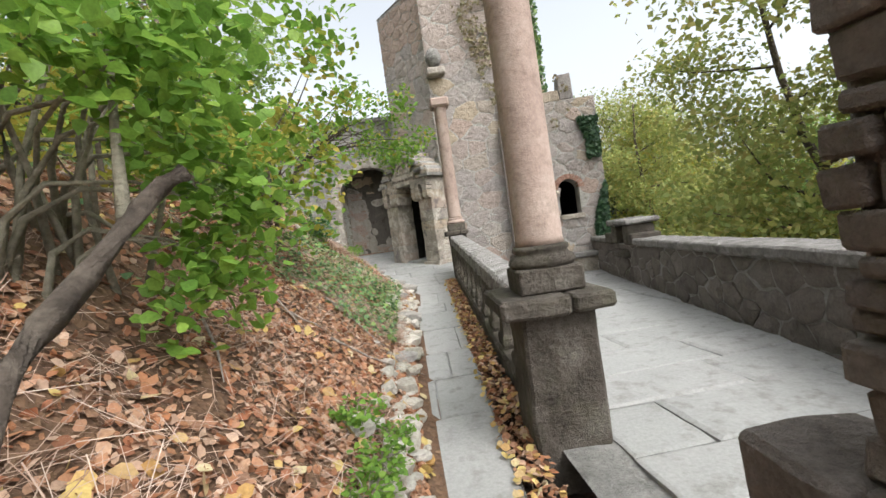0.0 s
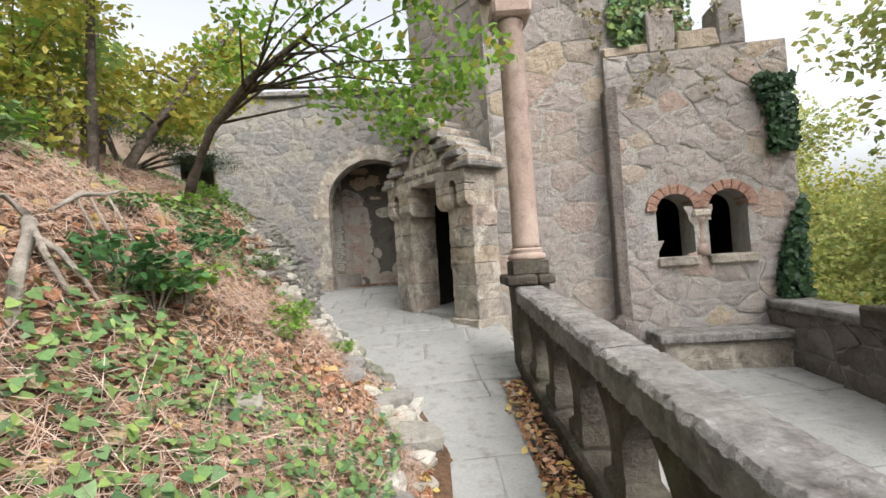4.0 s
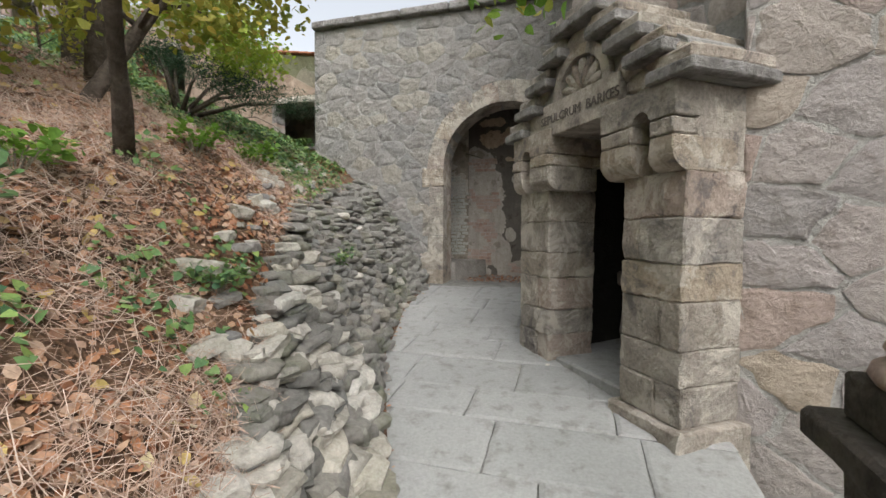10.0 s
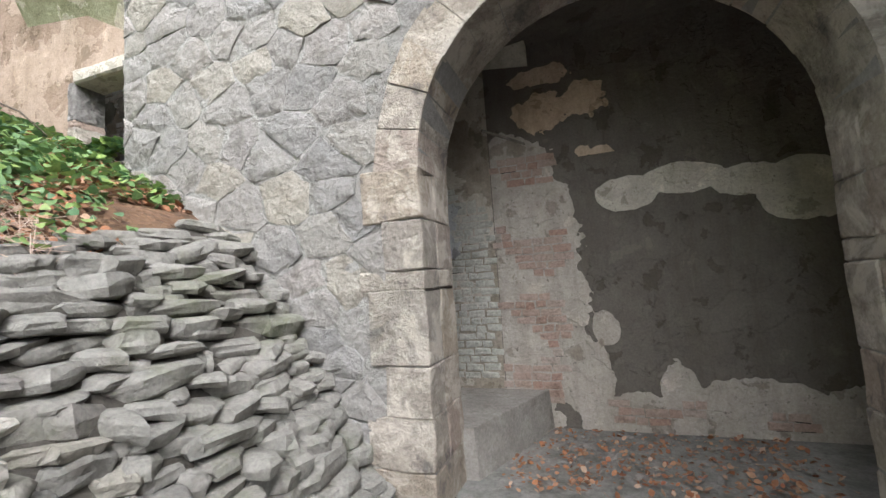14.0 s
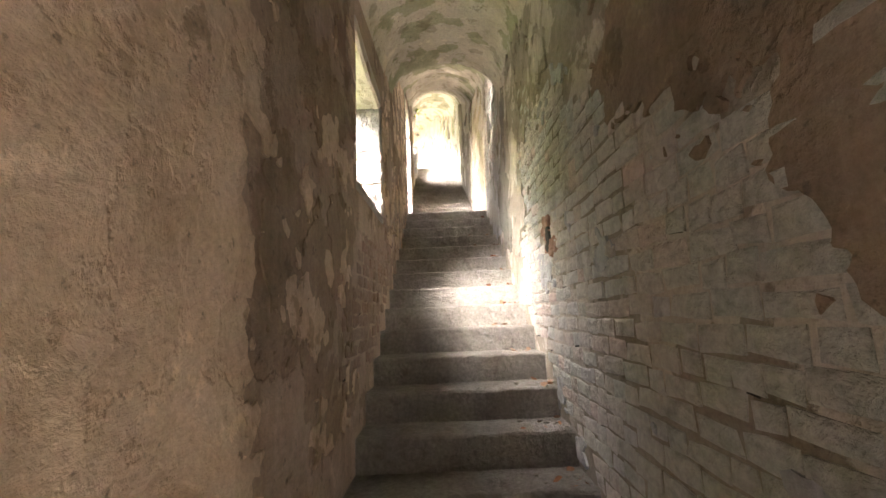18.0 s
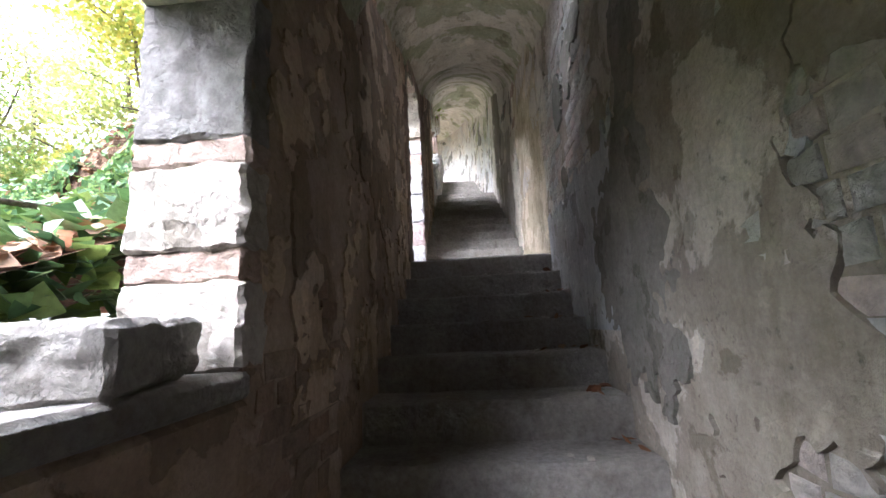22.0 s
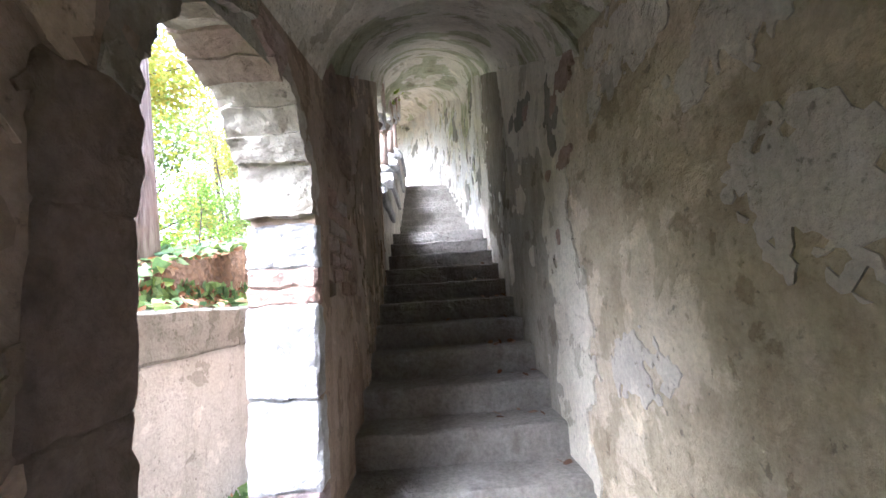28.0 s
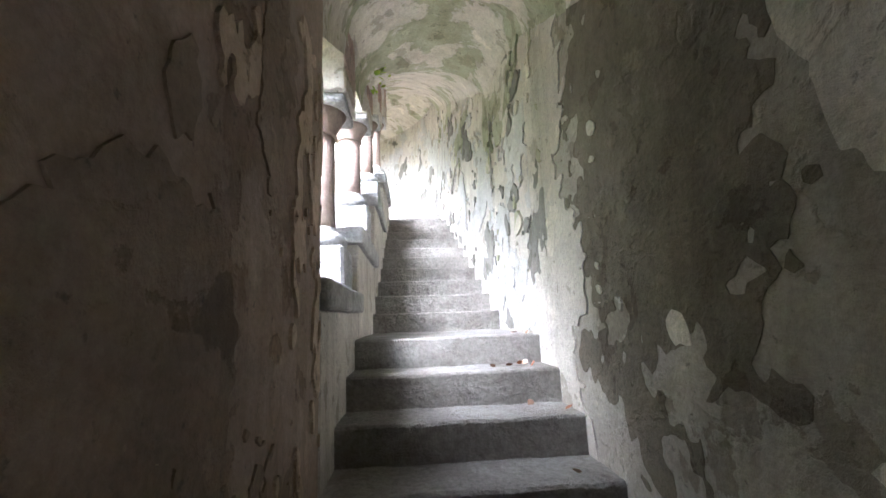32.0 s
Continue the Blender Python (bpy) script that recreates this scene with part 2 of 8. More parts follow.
def plaster_mat(name, old, new_, level=0.52, flaky=1.0, grit=1.0, gain=1.35):
    """Old lime plaster with patches flaked off to the darker undercoat."""
    m, nt, b, co = shader(name, 0.93)
    grey = lambda c: tuple(gain * (v * 0.9 + 0.1 * (c[0] + c[1] + c[2]) / 3) for v in c)
    old, new_ = [grey(c) for c in old], [grey(c) for c in new_]
    big = noise_tex(nt, co, 1.5 * flaky, 9, 0.58, 0.3)
    edge = ramp(nt, big, [(level - 0.008, (0, 0, 0)), (level + 0.008, (1, 1, 1))])
    mid = noise_tex(nt, co, 4.2, 8, 0.68, 0.3)
    fine = noise_tex(nt, co, 48, 7, 0.72)
    a = ramp(nt, mid, [(0.3, old[0]), (0.52, old[1]), (0.72, old[2])])
    c = ramp(nt, mid, [(0.3, new_[0]), (0.52, new_[1]), (0.72, new_[2])])
    col = mixc(nt, edge, a, c)
    sh_ = nt.nodes.new("ShaderNodeMapping")
    sh_.inputs["Location"].default_value = (7.3, 2.1, 4.4)
    nt.links.new(co, sh_.inputs["Vector"])
    second = noise_tex(nt, sh_.outputs[0], 3.4, 9, 0.6, 0.25)
    scab = ramp(nt, second, [(0.59, (0, 0, 0)), (0.605, (0.7, 0.7, 0.7))])
    col = mixc(nt, scab, col, mixc(nt, 1.0, col, (0.58, 0.56, 0.52), "MULTIPLY"))
    pale_ = ramp(nt, second, [(0.36, (0.45, 0.45, 0.45)), (0.375, (0, 0, 0))])
    col = mixc(nt, pale_, col, mixc(nt, 1.0, col, (1.45, 1.43, 1.40), "MULTIPLY"))
    st = nt.nodes.new("ShaderNodeMapping")
    st.inputs["Scale"].default_value = (2.4, 2.4, 0.32)
    nt.links.new(co, st.inputs["Vector"])
    streak = noise_tex(nt, st.outputs[0], 1.6, 7, 0.7)
    col = mixc(nt, ramp(nt, streak, [(0.48, (0, 0, 0)), (0.75, (0.7, 0.7, 0.7))]), col, mixc(nt, 1.0, col, (0.55, 0.53, 0.46), "MULTIPLY"))
    pits = noise_tex(nt, co, 26, 5, 0.6)
    col = mixc(nt, ramp(nt, pits, [(0.63, (0, 0, 0)), (0.70, (0.55, 0.55, 0.55))]), col, (0.09, 0.078, 0.066))
    col = mixc(nt, 0.45, col, ramp(nt, fine, [(0.3, (0.5, 0.5, 0.5)), (0.65, (1.15, 1.15, 1.15))]), "MULTIPLY")
    nt.links.new(col, b.inputs["Base Color"])
    rel = mathn(nt, "SUBTRACT", mathn(nt, "ADD", mathn(nt, "MULTIPLY", edge, 0.35), mathn(nt, "MULTIPLY", mid, 1.3)), mathn(nt, "MULTIPLY", scab, 0.35))
    h = mathn(nt, "ADD", rel, mathn(nt, "ADD", mathn(nt, "MULTIPLY", fine, 0.45 * grit), mathn(nt, "MULTIPLY", pits, -0.7 * grit)))
    bumped(nt, b, h, 0.75, 0.03)
    return m


M_PLASTER = plaster_mat("stained old plaster", [(0.17, 0.145, 0.11), (0.25, 0.215, 0.17), (0.33, 0.29, 0.235)], [(0.33, 0.29, 0.235), (0.42, 0.375, 0.315), (0.50, 0.46, 0.40)])
M_PLASTERBROWN = plaster_mat("brown smoke-stained plaster", [(0.17, 0.12, 0.085), (0.23, 0.165, 0.12), (0.28, 0.205, 0.155)], [(0.24, 0.175, 0.13), (0.30, 0.225, 0.17), (0.35, 0.265, 0.205)], level=0.45, grit=0.35)
M_VAULT = plaster_mat("mossy vault plaster", [(0.22, 0.22, 0.13), (0.30, 0.295, 0.19), (0.37, 0.355, 0.25)], [(0.38, 0.35, 0.27), (0.46, 0.42, 0.34), (0.52, 0.48, 0.41)], level=0.47)
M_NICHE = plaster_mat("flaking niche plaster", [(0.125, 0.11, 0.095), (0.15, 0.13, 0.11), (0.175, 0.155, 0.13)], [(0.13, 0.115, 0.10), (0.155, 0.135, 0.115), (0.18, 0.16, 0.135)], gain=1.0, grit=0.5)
M_PATCH = plaster_mat("pale repair plaster", [(0.36, 0.325, 0.275), (0.42, 0.38, 0.325), (0.47, 0.43, 0.37)], [(0.40, 0.36, 0.31), (0.45, 0.41, 0.35), (0.50, 0.46, 0.40)])
M_UNDER = plaster_mat("grey undercoat plaster", [(0.13, 0.125, 0.10), (0.175, 0.165, 0.14), (0.22, 0.205, 0.175)], [(0.15, 0.14, 0.115), (0.19, 0.175, 0.15), (0.23, 0.215, 0.185)])
M_BRICK = stone_mat("limewashed brick", [(0.44, 0.42, 0.38), (0.56, 0.54, 0.50), (0.64, 0.62, 0.59)], scale=2.0, bump=0.7,
                    tones=[(0.57, 0.55, 0.51), (0.52, 0.54, 0.53), (0.60, 0.55, 0.49), (0.47, 0.48, 0.42), (0.62, 0.59, 0.56), (0.60, 0.45, 0.39), (0.50, 0.53, 0.48), (0.57, 0.57, 0.59), (0.48, 0.40, 0.32), (0.64, 0.62, 0.59)])
M_PINKBRICK = stone_mat("bare pink brick", [(0.33, 0.22, 0.18), (0.40, 0.28, 0.23), (0.46, 0.36, 0.31)], scale=4, tones=[(0.42, 0.30, 0.25), (0.45, 0.38, 0.33), (0.38, 0.24, 0.19), (0.46, 0.42, 0.38)])
M_BARK = stone_mat("tree bark", [(0.07, 0.055, 0.045), (0.13, 0.105, 0.085), (0.20, 0.165, 0.135)], scale=9, bump=1.0)
M_DEADWOOD = stone_mat("bleached dead wood", [(0.22, 0.19, 0.16), (0.34, 0.30, 0.26), (0.42, 0.38, 0.34)], scale=12)
M_GREEN = leaf_mat("fresh green shrub leaves", [(0.14, 0.27, 0.04), (0.21, 0.36, 0.06), (0.11, 0.22, 0.035), (0.28, 0.42, 0.07), (0.17, 0.31, 0.05)], trans=0.5)
M_YELLOW = leaf_mat("yellowing autumn leaves", [(0.30, 0.35, 0.06), (0.42, 0.39, 0.07), (0.24, 0.32, 0.06), (0.48, 0.37, 0.07), (0.34, 0.38, 0.08)])
M_WOODS = leaf_mat("woodland crowns in early autumn", [(0.23, 0.29, 0.09), (0.33, 0.38, 0.12), (0.42, 0.42, 0.13), (0.27, 0.34, 0.11), (0.47, 0.40, 0.14), (0.30, 0.36, 0.12)], trans=0.55)
M_IVY = leaf_mat("ivy leaves", [(0.06, 0.12, 0.055), (0.10, 0.18, 0.065), (0.19, 0.28, 0.08), (0.07, 0.15, 0.075), (0.25, 0.34, 0.09), (0.12, 0.21, 0.08), (0.14, 0.24, 0.085)], trans=0.2, rough=0.4)
M_DARKIVY = leaf_mat("dark ivy leaves", [(0.02, 0.05, 0.025), (0.035, 0.075, 0.035), (0.05, 0.10, 0.04)], trans=0.1, rough=0.4)
M_LITTER = leaf_mat("fallen brown leaves", [(0.20, 0.085, 0.045), (0.34, 0.165, 0.085), (0.26, 0.10, 0.05), (0.43, 0.26, 0.165), (0.17, 0.085, 0.05), (0.52, 0.37, 0.27), (0.37, 0.16, 0.075), (0.42, 0.28, 0.185)], trans=0.1, rough=0.7)
M_FALLYELLOW = leaf_mat("fallen yellow leaves", [(0.48, 0.34, 0.10), (0.55, 0.42, 0.16), (0.42, 0.24, 0.08), (0.52, 0.44, 0.26)], trans=0.15, rough=0.6)
M_NEEDLE = leaf_mat("dry needles and twigs", [(0.34, 0.22, 0.16), (0.45, 0.33, 0.26), (0.24, 0.14, 0.095), (0.56, 0.45, 0.37), (0.40, 0.28, 0.21)], trans=0.0, rough=0.8)
M_YEW = leaf_mat("dark yew needles", [(0.02, 0.045, 0.02), (0.03, 0.065, 0.03), (0.045, 0.085, 0.035)], trans=0.1)

M_BLUEGREY = plaster_mat("bluish lime skim", [(0.25, 0.255, 0.26), (0.32, 0.32, 0.325), (0.37, 0.37, 0.375)], [(0.30, 0.305, 0.31), (0.35, 0.355, 0.36), (0.40, 0.40, 0.405)], grit=0.5)
M_TAN = plaster_mat("tan lime plaster", [(0.34, 0.245, 0.165), (0.42, 0.31, 0.22), (0.47, 0.365, 0.27)], [(0.38, 0.28, 0.195), (0.45, 0.34, 0.245), (0.50, 0.39, 0.295)], grit=0.4)
M_UNDERBROWN = plaster_mat("dark brown undercoat", [(0.17, 0.125, 0.085), (0.225, 0.165, 0.115), (0.27, 0.205, 0.148)], [(0.18, 0.132, 0.092), (0.235, 0.174, 0.123), (0.28, 0.215, 0.157)])
M_DAMP = plaster_mat("damp dark undercoat", [(0.105, 0.088, 0.062), (0.145, 0.122, 0.088), (0.18, 0.152, 0.112)], [(0.11, 0.093, 0.066), (0.15, 0.127, 0.092), (0.19, 0.162, 0.122)])
M_YELLOWCOAT = plaster_mat("pale yellowish plaster", [(0.50, 0.455, 0.375), (0.57, 0.52, 0.43), (0.62, 0.57, 0.48)], [(0.54, 0.49, 0.40), (0.60, 0.55, 0.455), (0.65, 0.60, 0.505)], gain=1.2, grit=0.6)
M_OLIVE = plaster_mat("olive-grey undercoat", [(0.24, 0.21, 0.165), (0.29, 0.26, 0.21), (0.34, 0.305, 0.255)], [(0.26, 0.23, 0.185), (0.31, 0.28, 0.23), (0.35, 0.32, 0.27)], grit=0.5, gain=1.4)
M_LIME = plaster_mat("flaking whitewash", [(0.50, 0.48, 0.44), (0.60, 0.58, 0.54), (0.68, 0.66, 0.62)], [(0.55, 0.53, 0.49), (0.63, 0.61, 0.57), (0.70, 0.68, 0.64)], gain=0.88)
M_NICHEPALE = plaster_mat("pale niche plaster", [(0.34, 0.30, 0.255), (0.42, 0.375, 0.325), (0.48, 0.435, 0.385)], [(0.38, 0.33, 0.285), (0.44, 0.39, 0.34), (0.50, 0.45, 0.40)], gain=1.05, grit=0.6)
M_WHITESTONE = stone_mat("rough whitish stone", [(0.36, 0.355, 0.35), (0.48, 0.47, 0.46), (0.58, 0.57, 0.56)], scale=4, bump=1.0)
M_REDSTONE = stone_mat("rough reddish stone", [(0.30, 0.24, 0.23), (0.38, 0.30, 0.285), (0.44, 0.37, 0.35)], scale=4, bump=1.0)
M_BROWNBRICK = stone_mat("smoke-stained brown brick", [(0.22, 0.16, 0.125), (0.29, 0.21, 0.165), (0.34, 0.26, 0.21)], scale=3, tones=[(0.28, 0.20, 0.16), (0.32, 0.25, 0.20), (0.24, 0.185, 0.15), (0.33, 0.22, 0.17)])
M_GREENWOOD = leaf_mat("green woodland leaves", [(0.19, 0.30, 0.09), (0.25, 0.37, 0.11), (0.31, 0.42, 0.12), (0.22, 0.33, 0.10), (0.36, 0.43, 0.13)], trans=0.55)
M_BRIGHT = leaf_mat("bright yellow-green leaves", [(0.30, 0.42, 0.05), (0.38, 0.46, 0.07), (0.24, 0.36, 0.05), (0.42, 0.42, 0.08)])
M_WITHERED = leaf_mat("withered creeper", [(0.20, 0.17, 0.09), (0.26, 0.20, 0.12), (0.16, 0.16, 0.07)], trans=0.1)


def bark_mat():
    m, nt, b, co = shader("pale furrowed bark", 0.9)
    st = nt.nodes.new("ShaderNodeMapping")
    st.inputs["Scale"].default_value = (9.0, 9.0, 0.8)
    nt.links.new(co, st.inputs["Vector"])
    fur = noise_tex(nt, st.outputs[0], 2.2, 8, 0.65, 0.4)
    col = ramp(nt, fur, [(0.34, (0.11, 0.085, 0.08)), (0.48, (0.24, 0.195, 0.195)), (0.62, (0.38, 0.335, 0.335))])
    blot = noise_tex(nt, co, 5.0, 5, 0.6)
    col = mixc(nt, ramp(nt, blot, [(0.55, (0, 0, 0)), (0.68, (0.6, 0.6, 0.6))]), col, (0.30, 0.22, 0.19))
    nt.links.new(col, b.inputs["Base Color"])
    bumped(nt, b, fur, 1.0, 0.06)
    return m


M_PALEBARK = bark_mat()
M_GREYBARK = stone_mat("grey-green stem bark", [(0.17, 0.155, 0.11), (0.26, 0.24, 0.18), (0.34, 0.31, 0.25)], scale=12, bump=0.6)
M_ROUGH = stone_mat("rough brown rubble stone", [(0.12, 0.10, 0.09), (0.19, 0.165, 0.15), (0.28, 0.25, 0.23)], scale=4, bump=1.0, tones=[(0.14, 0.12, 0.11), (0.22, 0.19, 0.17), (0.17, 0.145, 0.13), (0.27, 0.24, 0.22)])
# dark colour standing in for shade in wall gaps and the brick hole
M_GAPSHADE = stone_mat("dark brown shade of gaps and holes", [(0.05, 0.045, 0.04), (0.08, 0.072, 0.062), (0.11, 0.10, 0.085)], scale=4)
M_UPPER = plaster_mat("pitted grey-brown plaster", [(0.22, 0.175, 0.115), (0.30, 0.25, 0.17), (0.36, 0.305, 0.22)], [(0.32, 0.265, 0.185), (0.39, 0.33, 0.24), (0.45, 0.39, 0.295)], level=0.5, grit=1.6, gain=1.6)

# ---- mesh helpers ----
Z = Vector((0, 0, 1))


def mesh(name, verts, faces, mat, smooth=False):
    me = bpy.data.meshes.new(name)
    me.from_pydata([tuple(v) for v in verts], [], faces)
    me.validate()
    me.materials.append(mat)
    if smooth:
        me.polygons.foreach_set("use_smooth", [True] * len(me.polygons))
    return me


def obj(name, me, parent=None, label="", category="", group="", kind=""):
    ob = new(name, me)
    if parent:
        ob.parent = parent
    return tagged(ob, label, category, group, kind)


def structure(name, verts, faces, mat, label, smooth=False):
    return obj(name, mesh(name, verts, faces, mat, smooth), None, label, name.split("_")[0], kind="structure")


def from_bm(name, bm, mat, smooth=False):
    bmesh.ops.recalc_face_normals(bm, faces=bm.faces)
    me = bpy.data.meshes.new(name)
    bm.to_mesh(me)
    bm.free()
    me.materials.append(mat)
    if smooth:
        me.polygons.foreach_set("use_smooth", [True] * len(me.polygons))
    return me


def part(name, bm, mat, parent, label="", smooth=False):
    return obj(name, from_bm(name, bm, mat, smooth), parent, label)


def thing(name, at, label, category, group=""):
    e = new(name)
    e.location = at
    e.empty_display_size = 0.1
    return tagged(e, label, category, group)


def roughen(bm, amp, scale=3.0, seed=0.0):
    for v in bm.verts:
        n = noise.noise_vector(v.co * scale + Vector((seed, seed * 0.7, seed * 1.3)))
        v.co += n * amp


def block(bm, x0, x1, y0, y1, z0, z1, m=None, bevel=0.0, cuts=0, rough=0.0, seed=0.0):
    r = bmesh.ops.create_cube(bm, size=1.0)
    vs = r["verts"]
    for v in vs:
        v.co = Vector((x0 if v.co.x < 0 else x1, y0 if v.co.y < 0 else y1, z0 if v.co.z < 0 else z1))
    if bevel:
        es = list({e for v in vs for e in v.link_edges})
        r = bmesh.ops.bevel(bm, geom=es, offset=bevel, segments=1, affect="EDGES")
        vs = list({v for f in r["faces"] for v in f.verts} | {v for v in vs if v.is_valid})
    if cuts:
        es = list({e for v in vs for e in v.link_edges})
        r = bmesh.ops.subdivide_edges(bm, edges=es, cuts=cuts, use_grid_fill=True)
    vs = list(bm.verts)
    if rough:
        for v in vs:
            v.co += noise.noise_vector(v.co * 4.0 + Vector((seed, seed, seed))) * rough
    if m is not None:
        for v in vs:
            v.co = m @ v.co
    return vs


def boxm(x0, x1, y0, y1, z0, z1, m=None, bevel=0.0, cuts=0, rough=0.0, seed=0.0):
    bm = bmesh.new()
    block(bm, x0, x1, y0, y1, z0, z1, m, bevel, cuts, rough, seed)
    return bm


def lathe(profile, n=20, m=None, squash=1.0):
    bm = bmesh.new()
    rings = []
    for r, z in profile:
        rings.append([bm.verts.new((r * math.cos(2 * math.pi * i / n), squash * r * math.sin(2 * math.pi * i / n), z)) for i in range(n)])
    for a, b in zip(rings, rings[1:]):
        for i in range(n):
            bm.faces.new((a[i], a[(i + 1) % n], b[(i + 1) % n], b[i]))
    bm.faces.new(rings[0][::-1])
    bm.faces.new(rings[-1])
    if m is not None:
        bm.transform(m)
    return bm


def tube(points, radii, n=7):
    """A tapered limb along points."""
    bm = bmesh.new()
    rings = []
    for i, p in enumerate(points):
        p = Vector(p)
        d = (Vector(points[min(i + 1, len(points) - 1)]) - Vector(points[max(i - 1, 0)])).normalized()
        a = d.orthogonal().normalized()
        b = d.cross(a)
        rings.append([bm.verts.new(p + (a * math.cos(2 * math.pi * k / n) + b * math.sin(2 * math.pi * k / n)) * radii[i]) for k in range(n)])
    for r, s in zip(rings, rings[1:]):
        for k in range(n):
            bm.faces.new((r[k], r[(k + 1) % n], s[(k + 1) % n], s[k]))
    bm.faces.new(rings[0][::-1])
    bm.faces.new(rings[-1])
    return bm


def add_bm(dst, src):
    me = bpy.data.meshes.new("tmp")
    src.to_mesh(me)
    src.free()
    dst.from_mesh(me)
    bpy.data.meshes.remove(me)


def lerp(xs, ys, x):
    return float(np.interp(x, xs, ys))


# ---- ground levels ----
def path_z(y):
    return lerp((-30, -19, -12.2, -8.3, -6.4, -4.3, -3.3, -1.7, 2), (-0.8, -0.02, 0.43, 0.67, 0.95, 1.13, 1.28, 1.47, 1.5), y)


def edge_x(y):
    """The left edge of the path."""
    return lerp((-40, -20, -16, -12, -10, -9, -8, -6.3, -5.5, -3.6, -2, 0), (8.4, 8.6, 8.65, 8.75, 8.85, 8.62, 8.1, 7.3, 6.9, 6.4, 6.25, 6.2), y)


def rail_x(y):
    """The middle line of the balustrade."""
    return 9.62 + (y + 16.15) * 0.065


def terrain(x, y):
    d = edge_x(y) - x
    base = path_z(y)
    near = lerp((-1, 0, 0.3, 0.46, 1.1, 1.4, 1.65, 2.07, 3, 4.7, 6, 9, 14, 30, 60), (-0.3, 0.02, 0.2, 0.33, 0.93, 1.14, 1.39, 1.92, 2.5, 3.2, 3.8, 4.9, 6.2, 8, 10), d)
    wall = lerp((-1, 0, 0.15, 0.7, 1, 1.3, 2, 3.2, 6.7, 9, 14, 30, 60), (-0.3, 0.05, 0.35, 1.25, 1.65, 1.95, 2.45, 3.05, 4.55, 5.3, 6.4, 8, 10), d)
    k = lerp((-9.2, -6.0), (0.0, 1.0), y)
    k = k * k * (3 - 2 * k)
    rise = near * (1 - k) + wall * k
    bumps = 0.10 * noise.noise(Vector((x * 0.9, y * 0.9, 0))) + 0.05 * noise.noise(Vector((x * 2.7, y * 2.7, 3)))
    return base + rise + bumps * min(1, max(0, d * 0.8))


# ---- hill, path, terrace, valley ----
def grid(name, xs, ys, fz, mat, label, skip=None, smooth=True):
    nx, ny = len(xs), len(ys)
    verts = [(x, y, fz(x, y)) for y in ys for x in xs]
    faces = []
    for j in range(ny - 1):
        for i in range(nx - 1):
            if skip and skip((xs[i] + xs[i + 1]) / 2, (ys[j] + ys[j + 1]) / 2):
                continue
            a = j * nx + i
            faces.append((a, a + 1, a + nx + 1, a + nx))
    return structure(name, verts, faces, mat, label, smooth)


def hill_z(x, y):
    z = terrain(x, min(y, -2.3))
    if -4.7 < x < 0.0 and y > -2.45:
        z = min(z, 4.95)
    elif -5 < x < 0.3:
        w = min(1.0, max(0.0, (y + 5.2) / 1.8)) * min(1.0, (0.3 - x) / 0.25)
        z += w * max(0.0, 6.28 + min(0.45, (-2.4 - y) * 0.9) - z)
    return z


def hill_mesh():
    ys = [-60 + i for i in range(38)] + [-22 + i * 0.2 for i in range(102)] + [-1.62]
    ds = [-0.12, 0.0, 0.1, 0.2, 0.3, 0.45, 0.6, 0.75, 0.9, 1.05] + [1.2 + 0.22 * i for i in range(54)] + [13.3 + 0.9 * i for i in range(7)] + [20, 25, 32, 45, 70]
    verts, faces = [], []
    for y in ys:
        for d in ds:
            x = edge_x(y) - d
            verts.append((x, y, hill_z(x, y)))
    n = len(ds)
    for j in range(len(ys) - 1):
        for i in range(n - 1):
            a = j * n + i
            faces.append((a, a + n, a + n + 1, a + 1))
    return structure("ground", verts, faces, M_SOIL, "steep bank of bare soil under brown leaf litter", True)


hill = hill_mesh()


def ground_sheet():
    """Earth under everything, falling to the wooded valley and reaching the horizon."""
    def fz(x, y):
        if x < 10.2:
            return -1.2 - max(0, -y - 60) * 0.02
        return -1.2 - min(14, max(0, x - 15) * 0.42) - max(0, x - 70) * 0.05
    xs = [-900, -300, -90, -30, 0, 8, 10.2, 13, 15, 17, 20, 24, 30, 38, 50, 70, 110, 250, 900]
    ys = [-900, -300, -120, -60, -40, -25, -15, -5, 5, 15, 30, 60, 120, 300, 900]
    return grid("ground_far", xs, ys, fz, M_SOIL, "brown wooded ground falling to the valley")


ground_sheet()


def path_mesh():
    ys = [-34 + i * 0.4 for i in range(34)] + [-20.4 + i * 0.3 for i in range(62)] + [-1.75]
    verts, faces = [], []
    for y in ys:
        a = edge_x(y) + 0.02 - 0.25
        b = rail_x(y) - 0.42 if y < -8 else lerp((-8, -6.5, -5, -1.7), (10.1, 10.2, 10.0, 9.8), y)
        for k in range(5):
            verts.append((a + (b - a) * k / 4, y, path_z(y) - 0.03))
    for j in range(len(ys) - 1):
        for k in range(4):
            a = j * 5 + k
            faces.append((a, a + 1, a + 6, a + 5))
    return structure("path", verts, faces, M_JOINT, "grey earth bed of the flagged path", True)


path = path_mesh()
TERR = 0.2
structure("terrace", [(9.55, -34, TERR - 0.75), (13.2, -34, TERR - 0.75), (13.2, -16, TERR - 0.03), (14.9, -6.6, TERR - 0.03), (10.0, -6.3, TERR - 0.03), (9.5, -16.5, TERR - 0.03)],
          [(0, 1, 2, 5), (5, 2, 3, 4)], M_JOINT, "grey mortar bed of the paved terrace")


